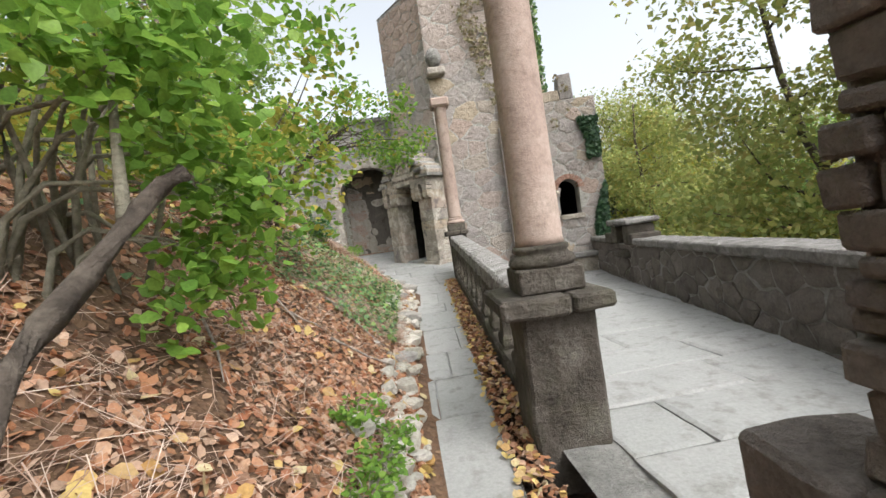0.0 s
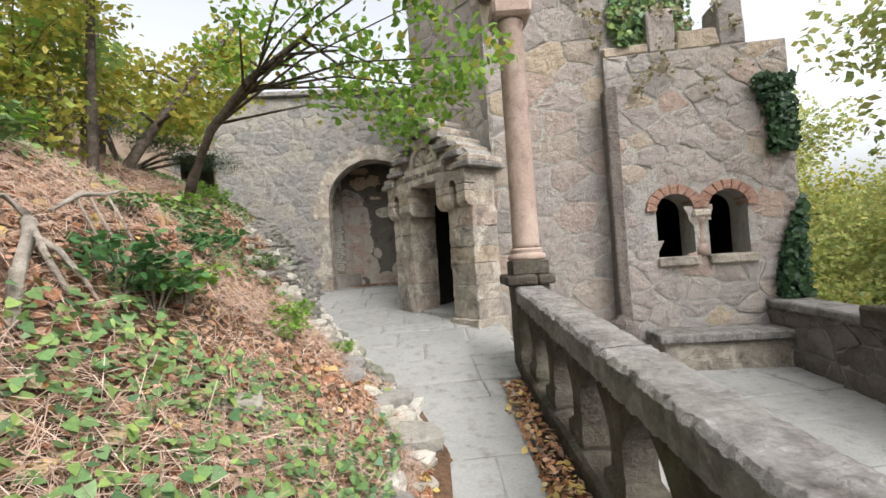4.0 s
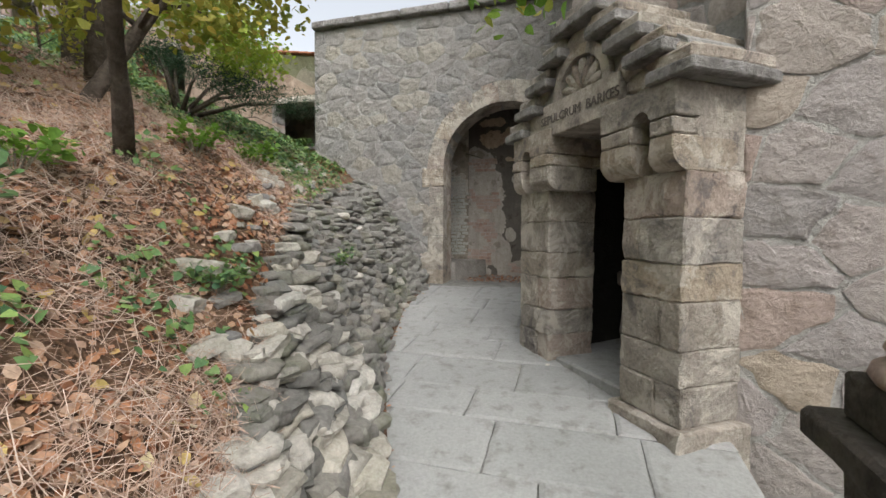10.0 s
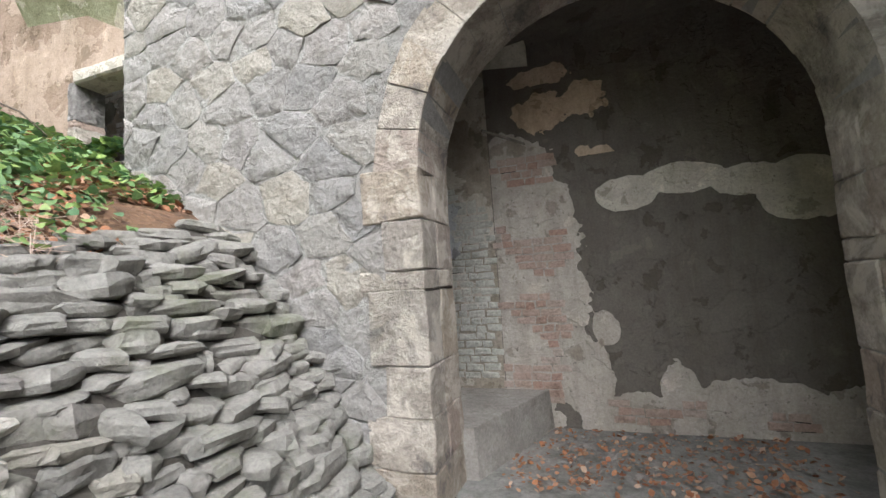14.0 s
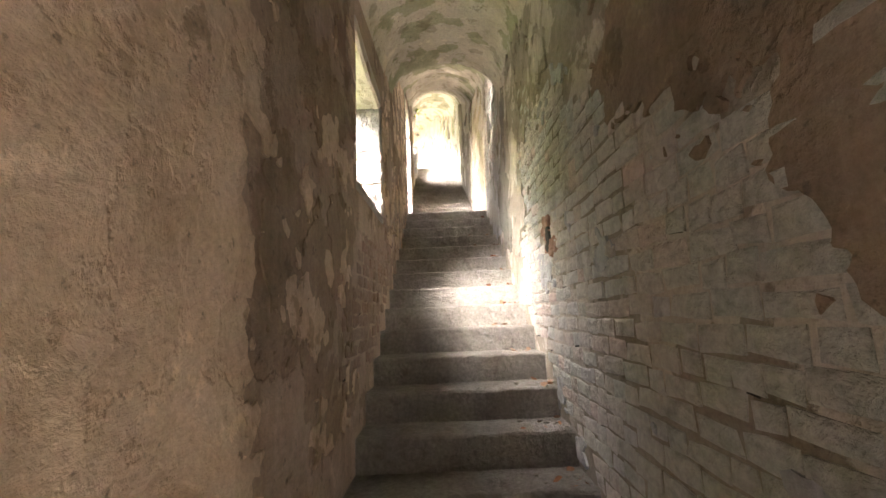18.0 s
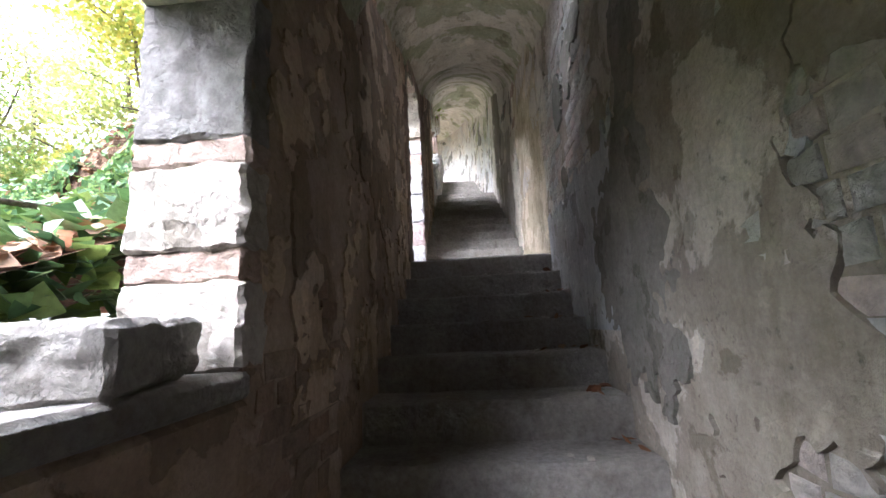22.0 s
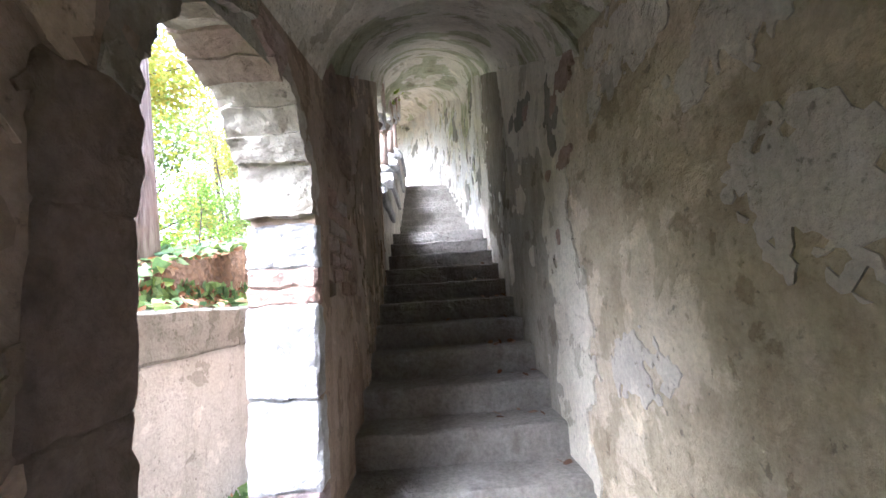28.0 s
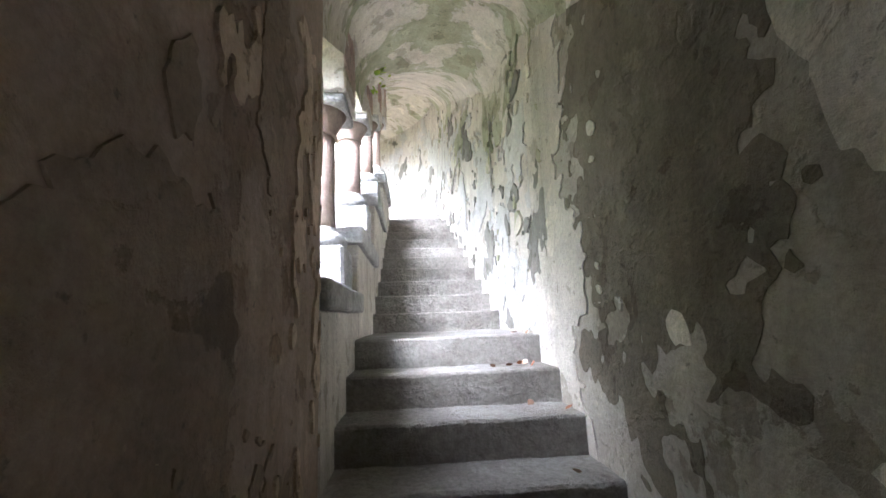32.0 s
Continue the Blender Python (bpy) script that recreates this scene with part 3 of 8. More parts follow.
# ---- masonry of polygonal stones ----
def clip(poly, n, c):
    out = []
    for i, p in enumerate(poly):
        q = poly[(i + 1) % len(poly)]
        dp, dq = p[0] * n[0] + p[1] * n[1] - c, q[0] * n[0] + q[1] * n[1] - c
        if dp <= 0:
            out.append(p)
        if (dp < 0) != (dq < 0) and dp != dq:
            t = dp / (dp - dq)
            out.append((p[0] + t * (q[0] - p[0]), p[1] + t * (q[1] - p[1])))
    return out


def cells(w, h, sx, sy, seed, jit=0.42):
    """Irregular stones that fill w x h, about sx x sy each."""
    r = random.Random(seed)
    nx, ny = max(1, round(w / sx)), max(1, round(h / sy))
    pts = {}
    for j in range(-2, ny + 2):
        for i in range(-2, nx + 2):
            pts[i, j] = ((i + 0.5 + (0.5 if j % 2 else 0) + r.uniform(-jit, jit)) * w / nx, (j + 0.5 + r.uniform(-jit, jit)) * h / ny)
    out = []
    for (i, j), p in pts.items():
        poly = [(0, 0), (w, 0), (w, h), (0, h)]
        for (k, l), q in pts.items():
            if (k, l) != (i, j) and abs(k - i) <= 2 and abs(l - j) <= 2:
                n = ((q[0] - p[0]) / sx ** 2, (q[1] - p[1]) / sy ** 2)
                c = n[0] * (p[0] + q[0]) / 2 + n[1] * (p[1] + q[1]) / 2
                poly = clip(poly, n, c)
                if len(poly) < 3:
                    break
        if len(poly) >= 3:
            out.append(poly)
    return out


def area(poly):
    return abs(sum(p[0] * q[1] - q[0] * p[1] for p, q in zip(poly, poly[1:] + poly[:1]))) / 2


def stone_geo(poly, place, gap, depth, rr, bulge=0.35, rag=0.011):
    """Verts and faces of one stone: sides, a worn ragged rim that sinks into the mortar here and there, and an uneven face. place(u, v, d) gives the point."""
    cx, cy = sum(p[0] for p in poly) / len(poly), sum(p[1] for p in poly) / len(poly)
    rad = max(0.03, math.sqrt(area(poly)) / 1.8)
    rag = min(rag, rad * 0.09)
    pts = []
    for i, p in enumerate(poly):
        q = poly[(i + 1) % len(poly)]
        k = max(1, min(4, round(math.hypot(q[0] - p[0], q[1] - p[1]) / 0.1))) if rag > 0.004 else 1
        for j in range(k):
            pts.append((p[0] + (q[0] - p[0]) * j / k + rr.uniform(-rag, rag), p[1] + (q[1] - p[1]) * j / k + rr.uniform(-rag, rag)))
    n = len(pts)
    verts, faces = [], []
    tu, tv = rr.uniform(-0.5, 0.5) * bulge * depth / rad, rr.uniform(-0.5, 0.5) * bulge * depth / rad
    rim = min(0.03, rad * 0.25)
    for inset, d in ((gap, -0.03), (gap, depth * 0.5), (gap + rim, depth), (gap + rad * 0.5, depth * (1 + bulge * 0.5))):
        f = max(0.25, 1 - inset / rad)
        for p in pts:
            u, v = cx + (p[0] - cx) * f, cy + (p[1] - cy) * f
            q = Vector((u * 6, v * 6, cx * 3))
            e = 0.0 if d < 0 else bulge * (0.014 * noise.noise(q) + 0.008 * noise.noise(q * 3)) + tu * (u - cx) + tv * (v - cy)
            verts.append(place(u, v, d + e))
    verts.append(place(cx, cy, depth * (1 + rr.uniform(0, bulge))))
    for k in range(3):
        for i in range(n):
            j = (i + 1) % n
            faces.append((k * n + i, k * n + j, (k + 1) * n + j, (k + 1) * n + i))
    for i in range(n):
        faces.append((3 * n + i, 3 * n + (i + 1) % n, 4 * n))
    return verts, faces


def masonry(parent, polys, place, mat, gap=0.012, depth=0.035, keep=None, limit=300, seed=1, name="stone", near=None, bulge=0.35, rag=0.011, smooth=False):
    """Stones as parts of parent; those past the limit, farthest from near, go into one part."""
    rr = random.Random(seed)
    todo = []
    for poly in polys:
        c = (sum(p[0] for p in poly) / len(poly), sum(p[1] for p in poly) / len(poly))
        if area(poly) < 0.0012 or (keep and not keep(*c)):
            continue
        todo.append((c, poly))
    if near:
        todo.sort(key=lambda t: (t[0][0] - near[0]) ** 2 + (t[0][1] - near[1]) ** 2)
    rest_v, rest_f = [], []
    for i, (c, poly) in enumerate(todo):
        v, f = stone_geo(poly, place, gap * rr.uniform(0.7, 1.5), depth * rr.uniform(0.6, 1.5), rr, bulge, rag)
        if i < limit:
            o = obj(name, mesh(name, v, f, mat, smooth), parent)
        else:
            k = len(rest_v)
            rest_v += v
            rest_f += [tuple(a + k for a in q) for q in f]
    if rest_v:
        obj("far_" + name + "s", mesh("far_" + name + "s", rest_v, rest_f, mat, smooth), parent, kind="stuff")


def wall_prism(name, pts, z0, z1, thick, mat, label, holes=()):
    """An upright wall between two ground points a, b (outer face on the right of a to b is -normal), with rectangular or arched holes (u0, u1, z0, spring, round)."""
    a, b = Vector((*pts[0], 0)), Vector((*pts[1], 0))
    U = (b - a).normalized()
    N = Vector((U.y, -U.x, 0))
    L = (b - a).length
    bm = bmesh.new()
    # outline ring with the holes cut down to slabs: columns between breakpoints
    cuts = sorted({0.0, L, *[h[0] for h in holes], *[h[1] for h in holes]})
    cols = []
    for c0, c1 in zip(cuts, cuts[1:]):
        inside = [h for h in holes if h[0] < (c0 + c1) / 2 < h[1]]
        if not inside:
            cols.append([(c0, z0, z0), (c1, z0, z0), c0, c1, z1])
            _slab(bm, a, U, N, thick, [(c0, z0), (c1, z0), (c1, z1), (c0, z1)])
        else:
            h = inside[0]
            if h[2] > z0:
                _slab(bm, a, U, N, thick, [(c0, z0), (c1, z0), (c1, h[2]), (c0, h[2])])
            if h[4]:
                n, r, m = 14, (c1 - c0) / 2, (c0 + c1) / 2
                arc = [(m - r * math.cos(math.pi * i / n), h[3] + h[4] * r * math.sin(math.pi * i / n)) for i in range(n + 1)]
                for p, q in zip(arc, arc[1:]):
                    _slab(bm, a, U, N, thick, [p, q, (q[0], z1), (p[0], z1)])
            else:
                _slab(bm, a, U, N, thick, [(c0, h[3]), (c1, h[3]), (c1, z1), (c0, z1)])
    bmesh.ops.remove_doubles(bm, verts=bm.verts, dist=0.0005)
    ob = obj(name, from_bm(name, bm, mat), None, label, "wall", kind="structure")
    return ob, (lambda u, v, d: a + U * u + N * d + Z * v), L


def _slab(bm, a, U, N, t, quad):
    f = [bm.verts.new(a + U * u + Z * v) for u, v in quad]
    g = [bm.verts.new(a + U * u - N * t + Z * v) for u, v in quad]
    bm.faces.new(f)
    bm.faces.new(g[::-1])
    for i in range(4):
        j = (i + 1) % 4
        bm.faces.new((f[i], g[i], g[j], f[j]))


def shift(polys, du, dv):
    return [[(p[0] + du, p[1] + dv) for p in poly] for poly in polys]

# ---- arch wall with the niche ----
ARCH_X0, ARCH_X1, SPRING = 6.62, 9.08, 3.72
wall_arch, place_arch, L_arch = wall_prism("wall_arch", ((3.75, -1.75), (9.75, -1.75)), 0.9, 6.72, 0.55, M_MORTARGREY, "grey rubble stone wall with a wide round arch",
                                           [(ARCH_X0 - 3.75, ARCH_X1 - 3.75, 1.2, SPRING, 1.0)])


def arch_keep(u, v, band=0.34):
    x = u + 3.75
    m, r = (ARCH_X0 + ARCH_X1) / 2, (ARCH_X1 - ARCH_X0) / 2 + band
    if v < SPRING:
        return not (m - r < x < m + r)
    return (x - m) ** 2 + (v - SPRING) ** 2 > r * r


masonry(wall_arch, shift(cells(6.0, 5.5, 0.40, 0.29, 11), 0, 1.2), place_arch, M_GREYSTONE, keep=lambda u, v: arch_keep(u, v) and v < 6.6, gap=0.010, depth=0.011, near=(3.0, 3.0), bulge=1.1, rag=0.018)


def voussoirs():
    """Cut blocks round the arch and up its jambs, each wrapping into the reveal."""
    m, r = (ARCH_X0 + ARCH_X1) / 2, (ARCH_X1 - ARCH_X0) / 2
    rr = random.Random(4)
    n = 15
    for i in range(n):
        a0, a1 = math.pi * i / n + 0.003, math.pi * (i + 1) / n - 0.003
        rad = r + rr.uniform(0.30, 0.40)
        bm = bmesh.new()
        ring = []
        for y, g in ((-1.774, 0.0), (-1.19, 0.0)):
            ring.append([bm.verts.new((m + q * math.cos(t), y, SPRING + q * math.sin(t))) for q, t in ((r - 0.008, a0), (r - 0.008, (a0 + a1) / 2), (r - 0.008, a1), (rad, a1), (rad, a0))])
        a, b = ring
        bm.faces.new(a)
        bm.faces.new(b[::-1])
        for k in range(5):
            bm.faces.new((a[k], b[k], b[(k + 1) % 5], a[(k + 1) % 5]))
        roughen(bm, 0.012, 3, i)
        part("voussoir", bm, M_ASHLAR, wall_arch)
    for side, x in ((0, ARCH_X0), (1, ARCH_X1)):
        z = 1.38
        k = 0
        for hgt in (0.36, 0.34, 0.33, 0.5, 0.13, 0.34, 0.36):
            w = rr.uniform(0.26, 0.52)
            x0, x1 = (x - w, x + 0.01) if side == 0 else (x - 0.01, x + w)
            bm = boxm(x0, x1, -1.775 + rr.uniform(-0.012, 0.008), -1.50, z, z + hgt, bevel=0.010, cuts=5, rough=0.015, seed=k)
            part("jamb_block", bm, M_ASHLAR, wall_arch)
            bm = boxm(*((x - 0.25, x + 0.012) if side == 0 else (x - 0.012, x + 0.25)), -1.495, -1.185, z, z + hgt, bevel=0.010, cuts=5, rough=0.015, seed=k + 9)
            part("jamb_block", bm, M_ASHLAR, wall_arch)
            z += hgt
            k += 1
        # flared foot
        bm = boxm(*((x - 0.55, x + 0.005) if side == 0 else (x - 0.005, x + 0.5)), -1.98, -1.2, 1.05, 1.40, bevel=0.03, cuts=2, rough=0.05, seed=side)
        part("jamb_foot", bm, M_ASHLAR, wall_arch)


voussoirs()
cop = thing("wall_coping", (6, -2, 6.72), "weathered flat stone coping along the wall top", "coping")
for i in range(6):
    part("coping_slab", boxm(3.75 + i, 3.74 + i + 0.99, -1.88, -1.05, 6.73, 6.87, bevel=0.02, cuts=1, rough=0.02, seed=i), M_COPING, cop)
cop.location = (0, 0, 0)
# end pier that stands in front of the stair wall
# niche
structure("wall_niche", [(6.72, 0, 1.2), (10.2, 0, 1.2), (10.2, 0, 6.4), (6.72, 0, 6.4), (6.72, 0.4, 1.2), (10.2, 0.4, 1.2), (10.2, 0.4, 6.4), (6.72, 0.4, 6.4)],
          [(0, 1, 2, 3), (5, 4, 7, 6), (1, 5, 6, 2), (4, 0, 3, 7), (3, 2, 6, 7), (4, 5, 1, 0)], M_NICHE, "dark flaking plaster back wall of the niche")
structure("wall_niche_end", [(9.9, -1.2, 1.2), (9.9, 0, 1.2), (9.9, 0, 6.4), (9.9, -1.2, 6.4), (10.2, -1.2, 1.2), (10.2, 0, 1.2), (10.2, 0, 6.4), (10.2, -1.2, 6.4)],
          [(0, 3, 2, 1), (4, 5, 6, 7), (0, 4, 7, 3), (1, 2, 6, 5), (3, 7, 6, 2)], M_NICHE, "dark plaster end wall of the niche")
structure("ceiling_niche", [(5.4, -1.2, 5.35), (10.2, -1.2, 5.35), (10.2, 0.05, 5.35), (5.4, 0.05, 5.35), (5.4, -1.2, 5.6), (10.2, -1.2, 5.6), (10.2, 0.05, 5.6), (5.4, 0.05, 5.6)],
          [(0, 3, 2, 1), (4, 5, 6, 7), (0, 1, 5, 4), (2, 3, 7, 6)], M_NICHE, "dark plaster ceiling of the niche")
structure("floor_niche", [(6.2, -1.9, 1.455), (10.0, -1.9, 1.41), (10.0, 0.1, 1.47), (6.2, 0.1, 1.49), (6.2, -1.9, 1.2), (10.0, -1.9, 1.2), (10.0, 0.1, 1.2), (6.2, 0.1, 1.2)],
          [(0, 1, 2, 3), (0, 4, 5, 1)], M_JOINT, "dirt floor of the niche with debris")

# ---- stair ----
R, T1, T2, D2, PHI, WID = 0.175, 0.309, 0.333, 1.221, 0.035, 1.18
CP, SP_ = math.cos(PHI), math.sin(PHI)


def up(d, y, z):
    """A point on the upper flight: d along it from the landing's edge, y across, z up."""
    return Vector((-d * CP - y * SP_, -d * SP_ + y * CP, z))


stair = thing("staircase", (0, 0, 0), "steep straight stair of rough grey concrete steps between walls", "stairs")


def step_mesh(x0, x1, z, seed, w0=-WID, w1=0.0, fr=None):
    """One step from its nose x0 back to x1, top at z."""
    bm = boxm(min(x0, x1), max(x0, x1), w0 - 0.06, w1 + 0.06, z - 0.30, z, bevel=0.012)
    es = [e for e in bm.edges if abs(e.verts[0].co.y - e.verts[1].co.y) > 0.5]
    bmesh.ops.subdivide_edges(bm, edges=es, cuts=14)
    for v in bm.verts:
        n = noise.noise_vector(v.co * 7 + Vector((seed, 0, 0)))
        v.co += Vector((n.x * 0.014, 0, n.z * 0.010))
    if fr:
        for v in bm.verts:
            v.co = fr(v.co)
    return bm


for k in range(1, 18):
    part("step", step_mesh(T1 * k, T1 * (k - 1) - 0.05, 5 - R * k, k * 3.1), M_STEP, stair)
part("step", step_mesh(T1 * 18 + 0.0, T1 * 17 - 0.05, 5 - R * 18, 77), M_STEP, stair)
bm = bmesh.new()
vs = [bm.verts.new(c) for c in ((5.0, -1.2, 1.3), (6.75, -1.2, 1.3), (7.2, 0.03, 1.3), (5.0, 0.03, 1.3), (5.0, -1.2, 1.845), (6.72, -1.2, 1.845), (7.17, 0.03, 1.845), (5.0, 0.03, 1.845))]
for f in ((0, 1, 2, 3), (4, 5, 6, 7), (0, 1, 5, 4), (1, 2, 6, 5), (2, 3, 7, 6), (3, 0, 4, 7)):
    bm.faces.new([vs[i] for i in f])
part("lowest_step", bm, M_STEP, stair, "broad lowest step of smooth cement")
part("landing", boxm(-D2 - 0.05, 0.0, -WID - 0.5, 0.06, 4.70, 5.0, bevel=0.012, cuts=2, rough=0.006), M_STEP, stair, "landing of pale square slabs")
NUP, D3, PSI = 22, D2 + 11 * T2 + 1.28, 0.105
C3, S3 = math.cos(PSI), math.sin(PSI)


def up3(d, y, z):
    """A point on the top flight, which starts past the upper landing and bends away."""
    return up(D3, 0, 0) + Vector((-d * C3 - y * S3, -d * S3 + y * C3, z))


for j in range(1, NUP + 1):
    d = D2 + (j - 1) * T2
    if j <= 12:
        part("step", step_mesh(-d, -(d + (T2 if j < 12 else 1.28) + 0.05), 5 + R * j, j * 2.3, fr=lambda c: up(-c.x, c.y, c.z)), M_STEP, stair)
    else:
        d = (j - 13) * T2
        part("step", step_mesh(-d, -(d + T2 + 0.05), 5 + R * j, j * 2.3, w0=-1.22, w1=0.05, fr=lambda c: up3(-c.x, c.y, c.z)), M_STEP, stair)


# corridor walls, as strips along the run
def nose_z(x):
    """Level of the flight under x, with x falling along the climb."""
    if x > 0:
        return 5 - R * x / T1
    if x > -D2:
        return 5.0
    if x > 1.28 - D3:
        return 5 + R * (1 + (-x - D2) / T2)
    return 5 + R * 12 if x > -D3 else 5 + R * (13 + (-x - D3) / T2)


def low_z(x):
    return max(1.3, nose_z(x) - 0.5)


def crown(x):
    """Crown of the vault over the flight."""
    return max(5.25, nose_z(x) + 2.25 if x > -D2 else nose_z(x) + 2.25)


WIN = (2.55, 3.57, 4.36, 5.38)
DOOR = (-1.05, -0.07, 4.9, 6.6)


def corridor_wall(name, y, out, xs, mat, label, thick=0.42, holes=()):
    """A wall along the lower flight at y, thick towards out, in vertical slabs with holes (x0, x1, z0, z1, arched)."""
    bm = bmesh.new()
    brk = sorted({*xs, *[h[0] for h in holes], *[h[1] for h in holes]})
    for x0, x1 in zip(brk, brk[1:]):
        n = max(1, round((x1 - x0) / (0.07 if any(h[0] <= x0 < h[1] for h in holes) else 0.3)))
        for i in range(n):
            a, b = x0 + (x1 - x0) * i / n, x0 + (x1 - x0) * (i + 1) / n
            hole = [h for h in holes if h[0] < (a + b) / 2 < h[1]]
            za, zb, ta, tb = low_z(a), low_z(b), crown(a) + 0.4, crown(b) + 0.4
            spans = [((a, za), (b, zb), (b, tb), (a, ta))]
            if hole:
                h = hole[0]
                def top(x):
                    if not h[4]:
                        return h[3]
                    m, r = (h[0] + h[1]) / 2, (h[1] - h[0]) / 2
                    return h[3] + math.sqrt(max(0, r * r - (x - m) ** 2))
                spans = [((a, za), (b, zb), (b, h[2]), (a, h[2])), ((a, top(a)), (b, top(b)), (b, tb), (a, ta))]
            for s in spans:
                if s[0][1] >= s[3][1] - 0.001 and s[1][1] >= s[2][1] - 0.001:
                    continue
                f = [bm.verts.new((x, y, z)) for x, z in s]
                g = [bm.verts.new((x, y + out * thick, z)) for x, z in s]
                bm.faces.new(f)
                bm.faces.new(g[::-1])
                for i2 in range(4):
                    bm.faces.new((f[i2], g[i2], g[(i2 + 1) % 4], f[(i2 + 1) % 4]))
    bmesh.ops.remove_doubles(bm, verts=bm.verts, dist=0.0005)
    return obj(name, from_bm(name, bm, mat), None, label, "wall", kind="structure")


wall_stair_right = corridor_wall("wall_stair_right", 0.0, 1, (0.0, 6.72), M_PLASTER, "stair wall of old plaster flaked to limewashed brick")
wall_stair_left = corridor_wall("wall_stair_left", -WID, -1, (-D2, 6.62), M_PLASTERBROWN, "stair wall of brown stained plaster with window and doorway openings",
                                thick=0.25, holes=[(WIN[0], WIN[1], WIN[2], WIN[3], False), (DOOR[0], DOOR[1], DOOR[2], DOOR[3], True)])


def upper_wall(name, y, out, d0, d1, mat, label, thick=0.42, top=2.7, cut=None):
    bm = bmesh.new()
    n = max(1, round((d1 - d0) / 0.333))
    for i in range(n):
        a, b = d0 + (d1 - d0) * i / n, d0 + (d1 - d0) * (i + 1) / n
        za, zb = nose_z(-a), nose_z(-b)
        spans = [((a, za - 0.6), (b, zb - 0.6), (b, zb + top), (a, za + top))]
        if cut:
            spans = cut(a, b, za, zb, spans[0])
        for s in spans:
            f = [bm.verts.new(up(p, y, z)) for p, z in s]
            g = [bm.verts.new(up(p, y + out * thick, z)) for p, z in s]
            bm.faces.new(f)
            bm.faces.new(g[::-1])
            for i2 in range(4):
                bm.faces.new((f[i2], g[i2], g[(i2 + 1) % 4], f[(i2 + 1) % 4]))
    bmesh.ops.remove_doubles(bm, verts=bm.verts, dist=0.0005)
    return obj(name, from_bm(name, bm, mat), None, label, "wall", kind="structure")


TOP_D = D2 + 11 * T2
wall_upper_right = upper_wall("wall_upper_right", 0.0, 1, 0.0, TOP_D, M_UPPER, "upper stair wall of pitted grey plaster")
wall_upper_landing = upper_wall("wall_upper_landing", 0.0, 1, TOP_D, D3 + 0.02, M_PATCH, "upper landing wall of pale streaked plaster", top=2.75)


def flight_wall(name, y, out, d1, mat, label, thick=0.5, top=2.6):
    bm = bmesh.new()
    for k in range(round(d1 / T2)):
        a, b = k * T2, (k + 1) * T2
        f = [bm.verts.new(up3(d, y + o * out * thick, nose_z(-D3 - d) + h)) for o in (0, 1) for d, h in ((a, -0.6), (b, -0.6), (b, top), (a, top))]
        for q in ((0, 1, 2, 3), (7, 6, 5, 4), (0, 4, 5, 1), (2, 6, 7, 3), (0, 3, 7, 4), (1, 5, 6, 2)):
            bm.faces.new([f[i] for i in q])
    bmesh.ops.remove_doubles(bm, verts=bm.verts, dist=0.0005)
    return obj(name, from_bm(name, bm, mat), None, label, "wall", kind="structure")


wall_upper_right_b = flight_wall("wall_upper_right_far", 0.0, 1, 11 * T2, M_PATCH, "top flight wall of pale streaked plaster")
wall_upper_left = upper_wall("wall_upper_left", -WID, -1, D2, D2 + 2.7, M_PLASTERBROWN, "upper stair wall of dark stained plaster", thick=0.25)


# vault over the whole run, in segments that step up
def vault_seg(name, fr, d0, d1, z0, z1, wl, wr, mat, label, rise=0.52):
    verts, faces = [], []
    n, m = 16, 6
    for j in range(m + 1):
        d = d0 + (d1 - d0) * j / m
        zc = z0 + (z1 - z0) * j / m
        for i in range(n + 1):
            a = math.pi * i / n
            y = (wl + wr) / 2 - math.cos(a) * (wr - wl) / 2 * 1.03
            z = zc - rise + rise * math.sin(a) ** 0.8
            z += 0.015 * noise.noise(Vector((d * 2, y * 3, z)))
            verts.append(fr(d, y, z))
        verts.append(fr(d, wr + 0.4, zc + 0.25))
        verts.append(fr(d, wl - 0.4, zc + 0.25))
    k = n + 3
    for j in range(m):
        for i in range(k):
            a, b = j * k + i, j * k + (i + 1) % k
            faces.append((a, b, b + k, a + k))
    for j in (0, m):
        faces.append(tuple(range(j * k, j * k + k)))
    return structure(name, verts, faces, mat, label)


low = lambda d, y, z: Vector((-d, y, z))
vault_seg("ceiling_lower", low, -7.2, -1.6, 5.5, 6.35, -WID, 0, M_VAULT, "barrel vault of stained plaster over the lower flight")
vault_seg("ceiling_middle", low, -1.6, 0.1, 6.75, 7.25, -WID, 0, M_VAULT, "barrel vault of pale plaster over the middle flight")
vault_seg("ceiling_landing", low, 0.1, D2, 7.45, 7.6, -WID, 0, M_VAULT, "barrel vault of pale plaster over the landing")
vault_seg("ceiling_upper", up, D2 - 0.02, TOP_D, 7.62, nose_z(-TOP_D) + 2.4, -WID, 0, M_VAULT, "barrel vault of mossy plaster over the upper flight")
vault_seg("ceiling_upper_landing", up, TOP_D, D3 + 0.05, 9.58, 9.75, -WID - 0.05, 0.0, M_VAULT, "barrel vault of mossy plaster over the upper landing")
vault_seg("ceiling_far", up3, 0.0, 11 * T2, 9.8, nose_z(-D3 - 11 * T2) + 2.3, -WID - 0.15, 0.0, M_VAULT, "barrel vault of pale streaked plaster over the gallery")

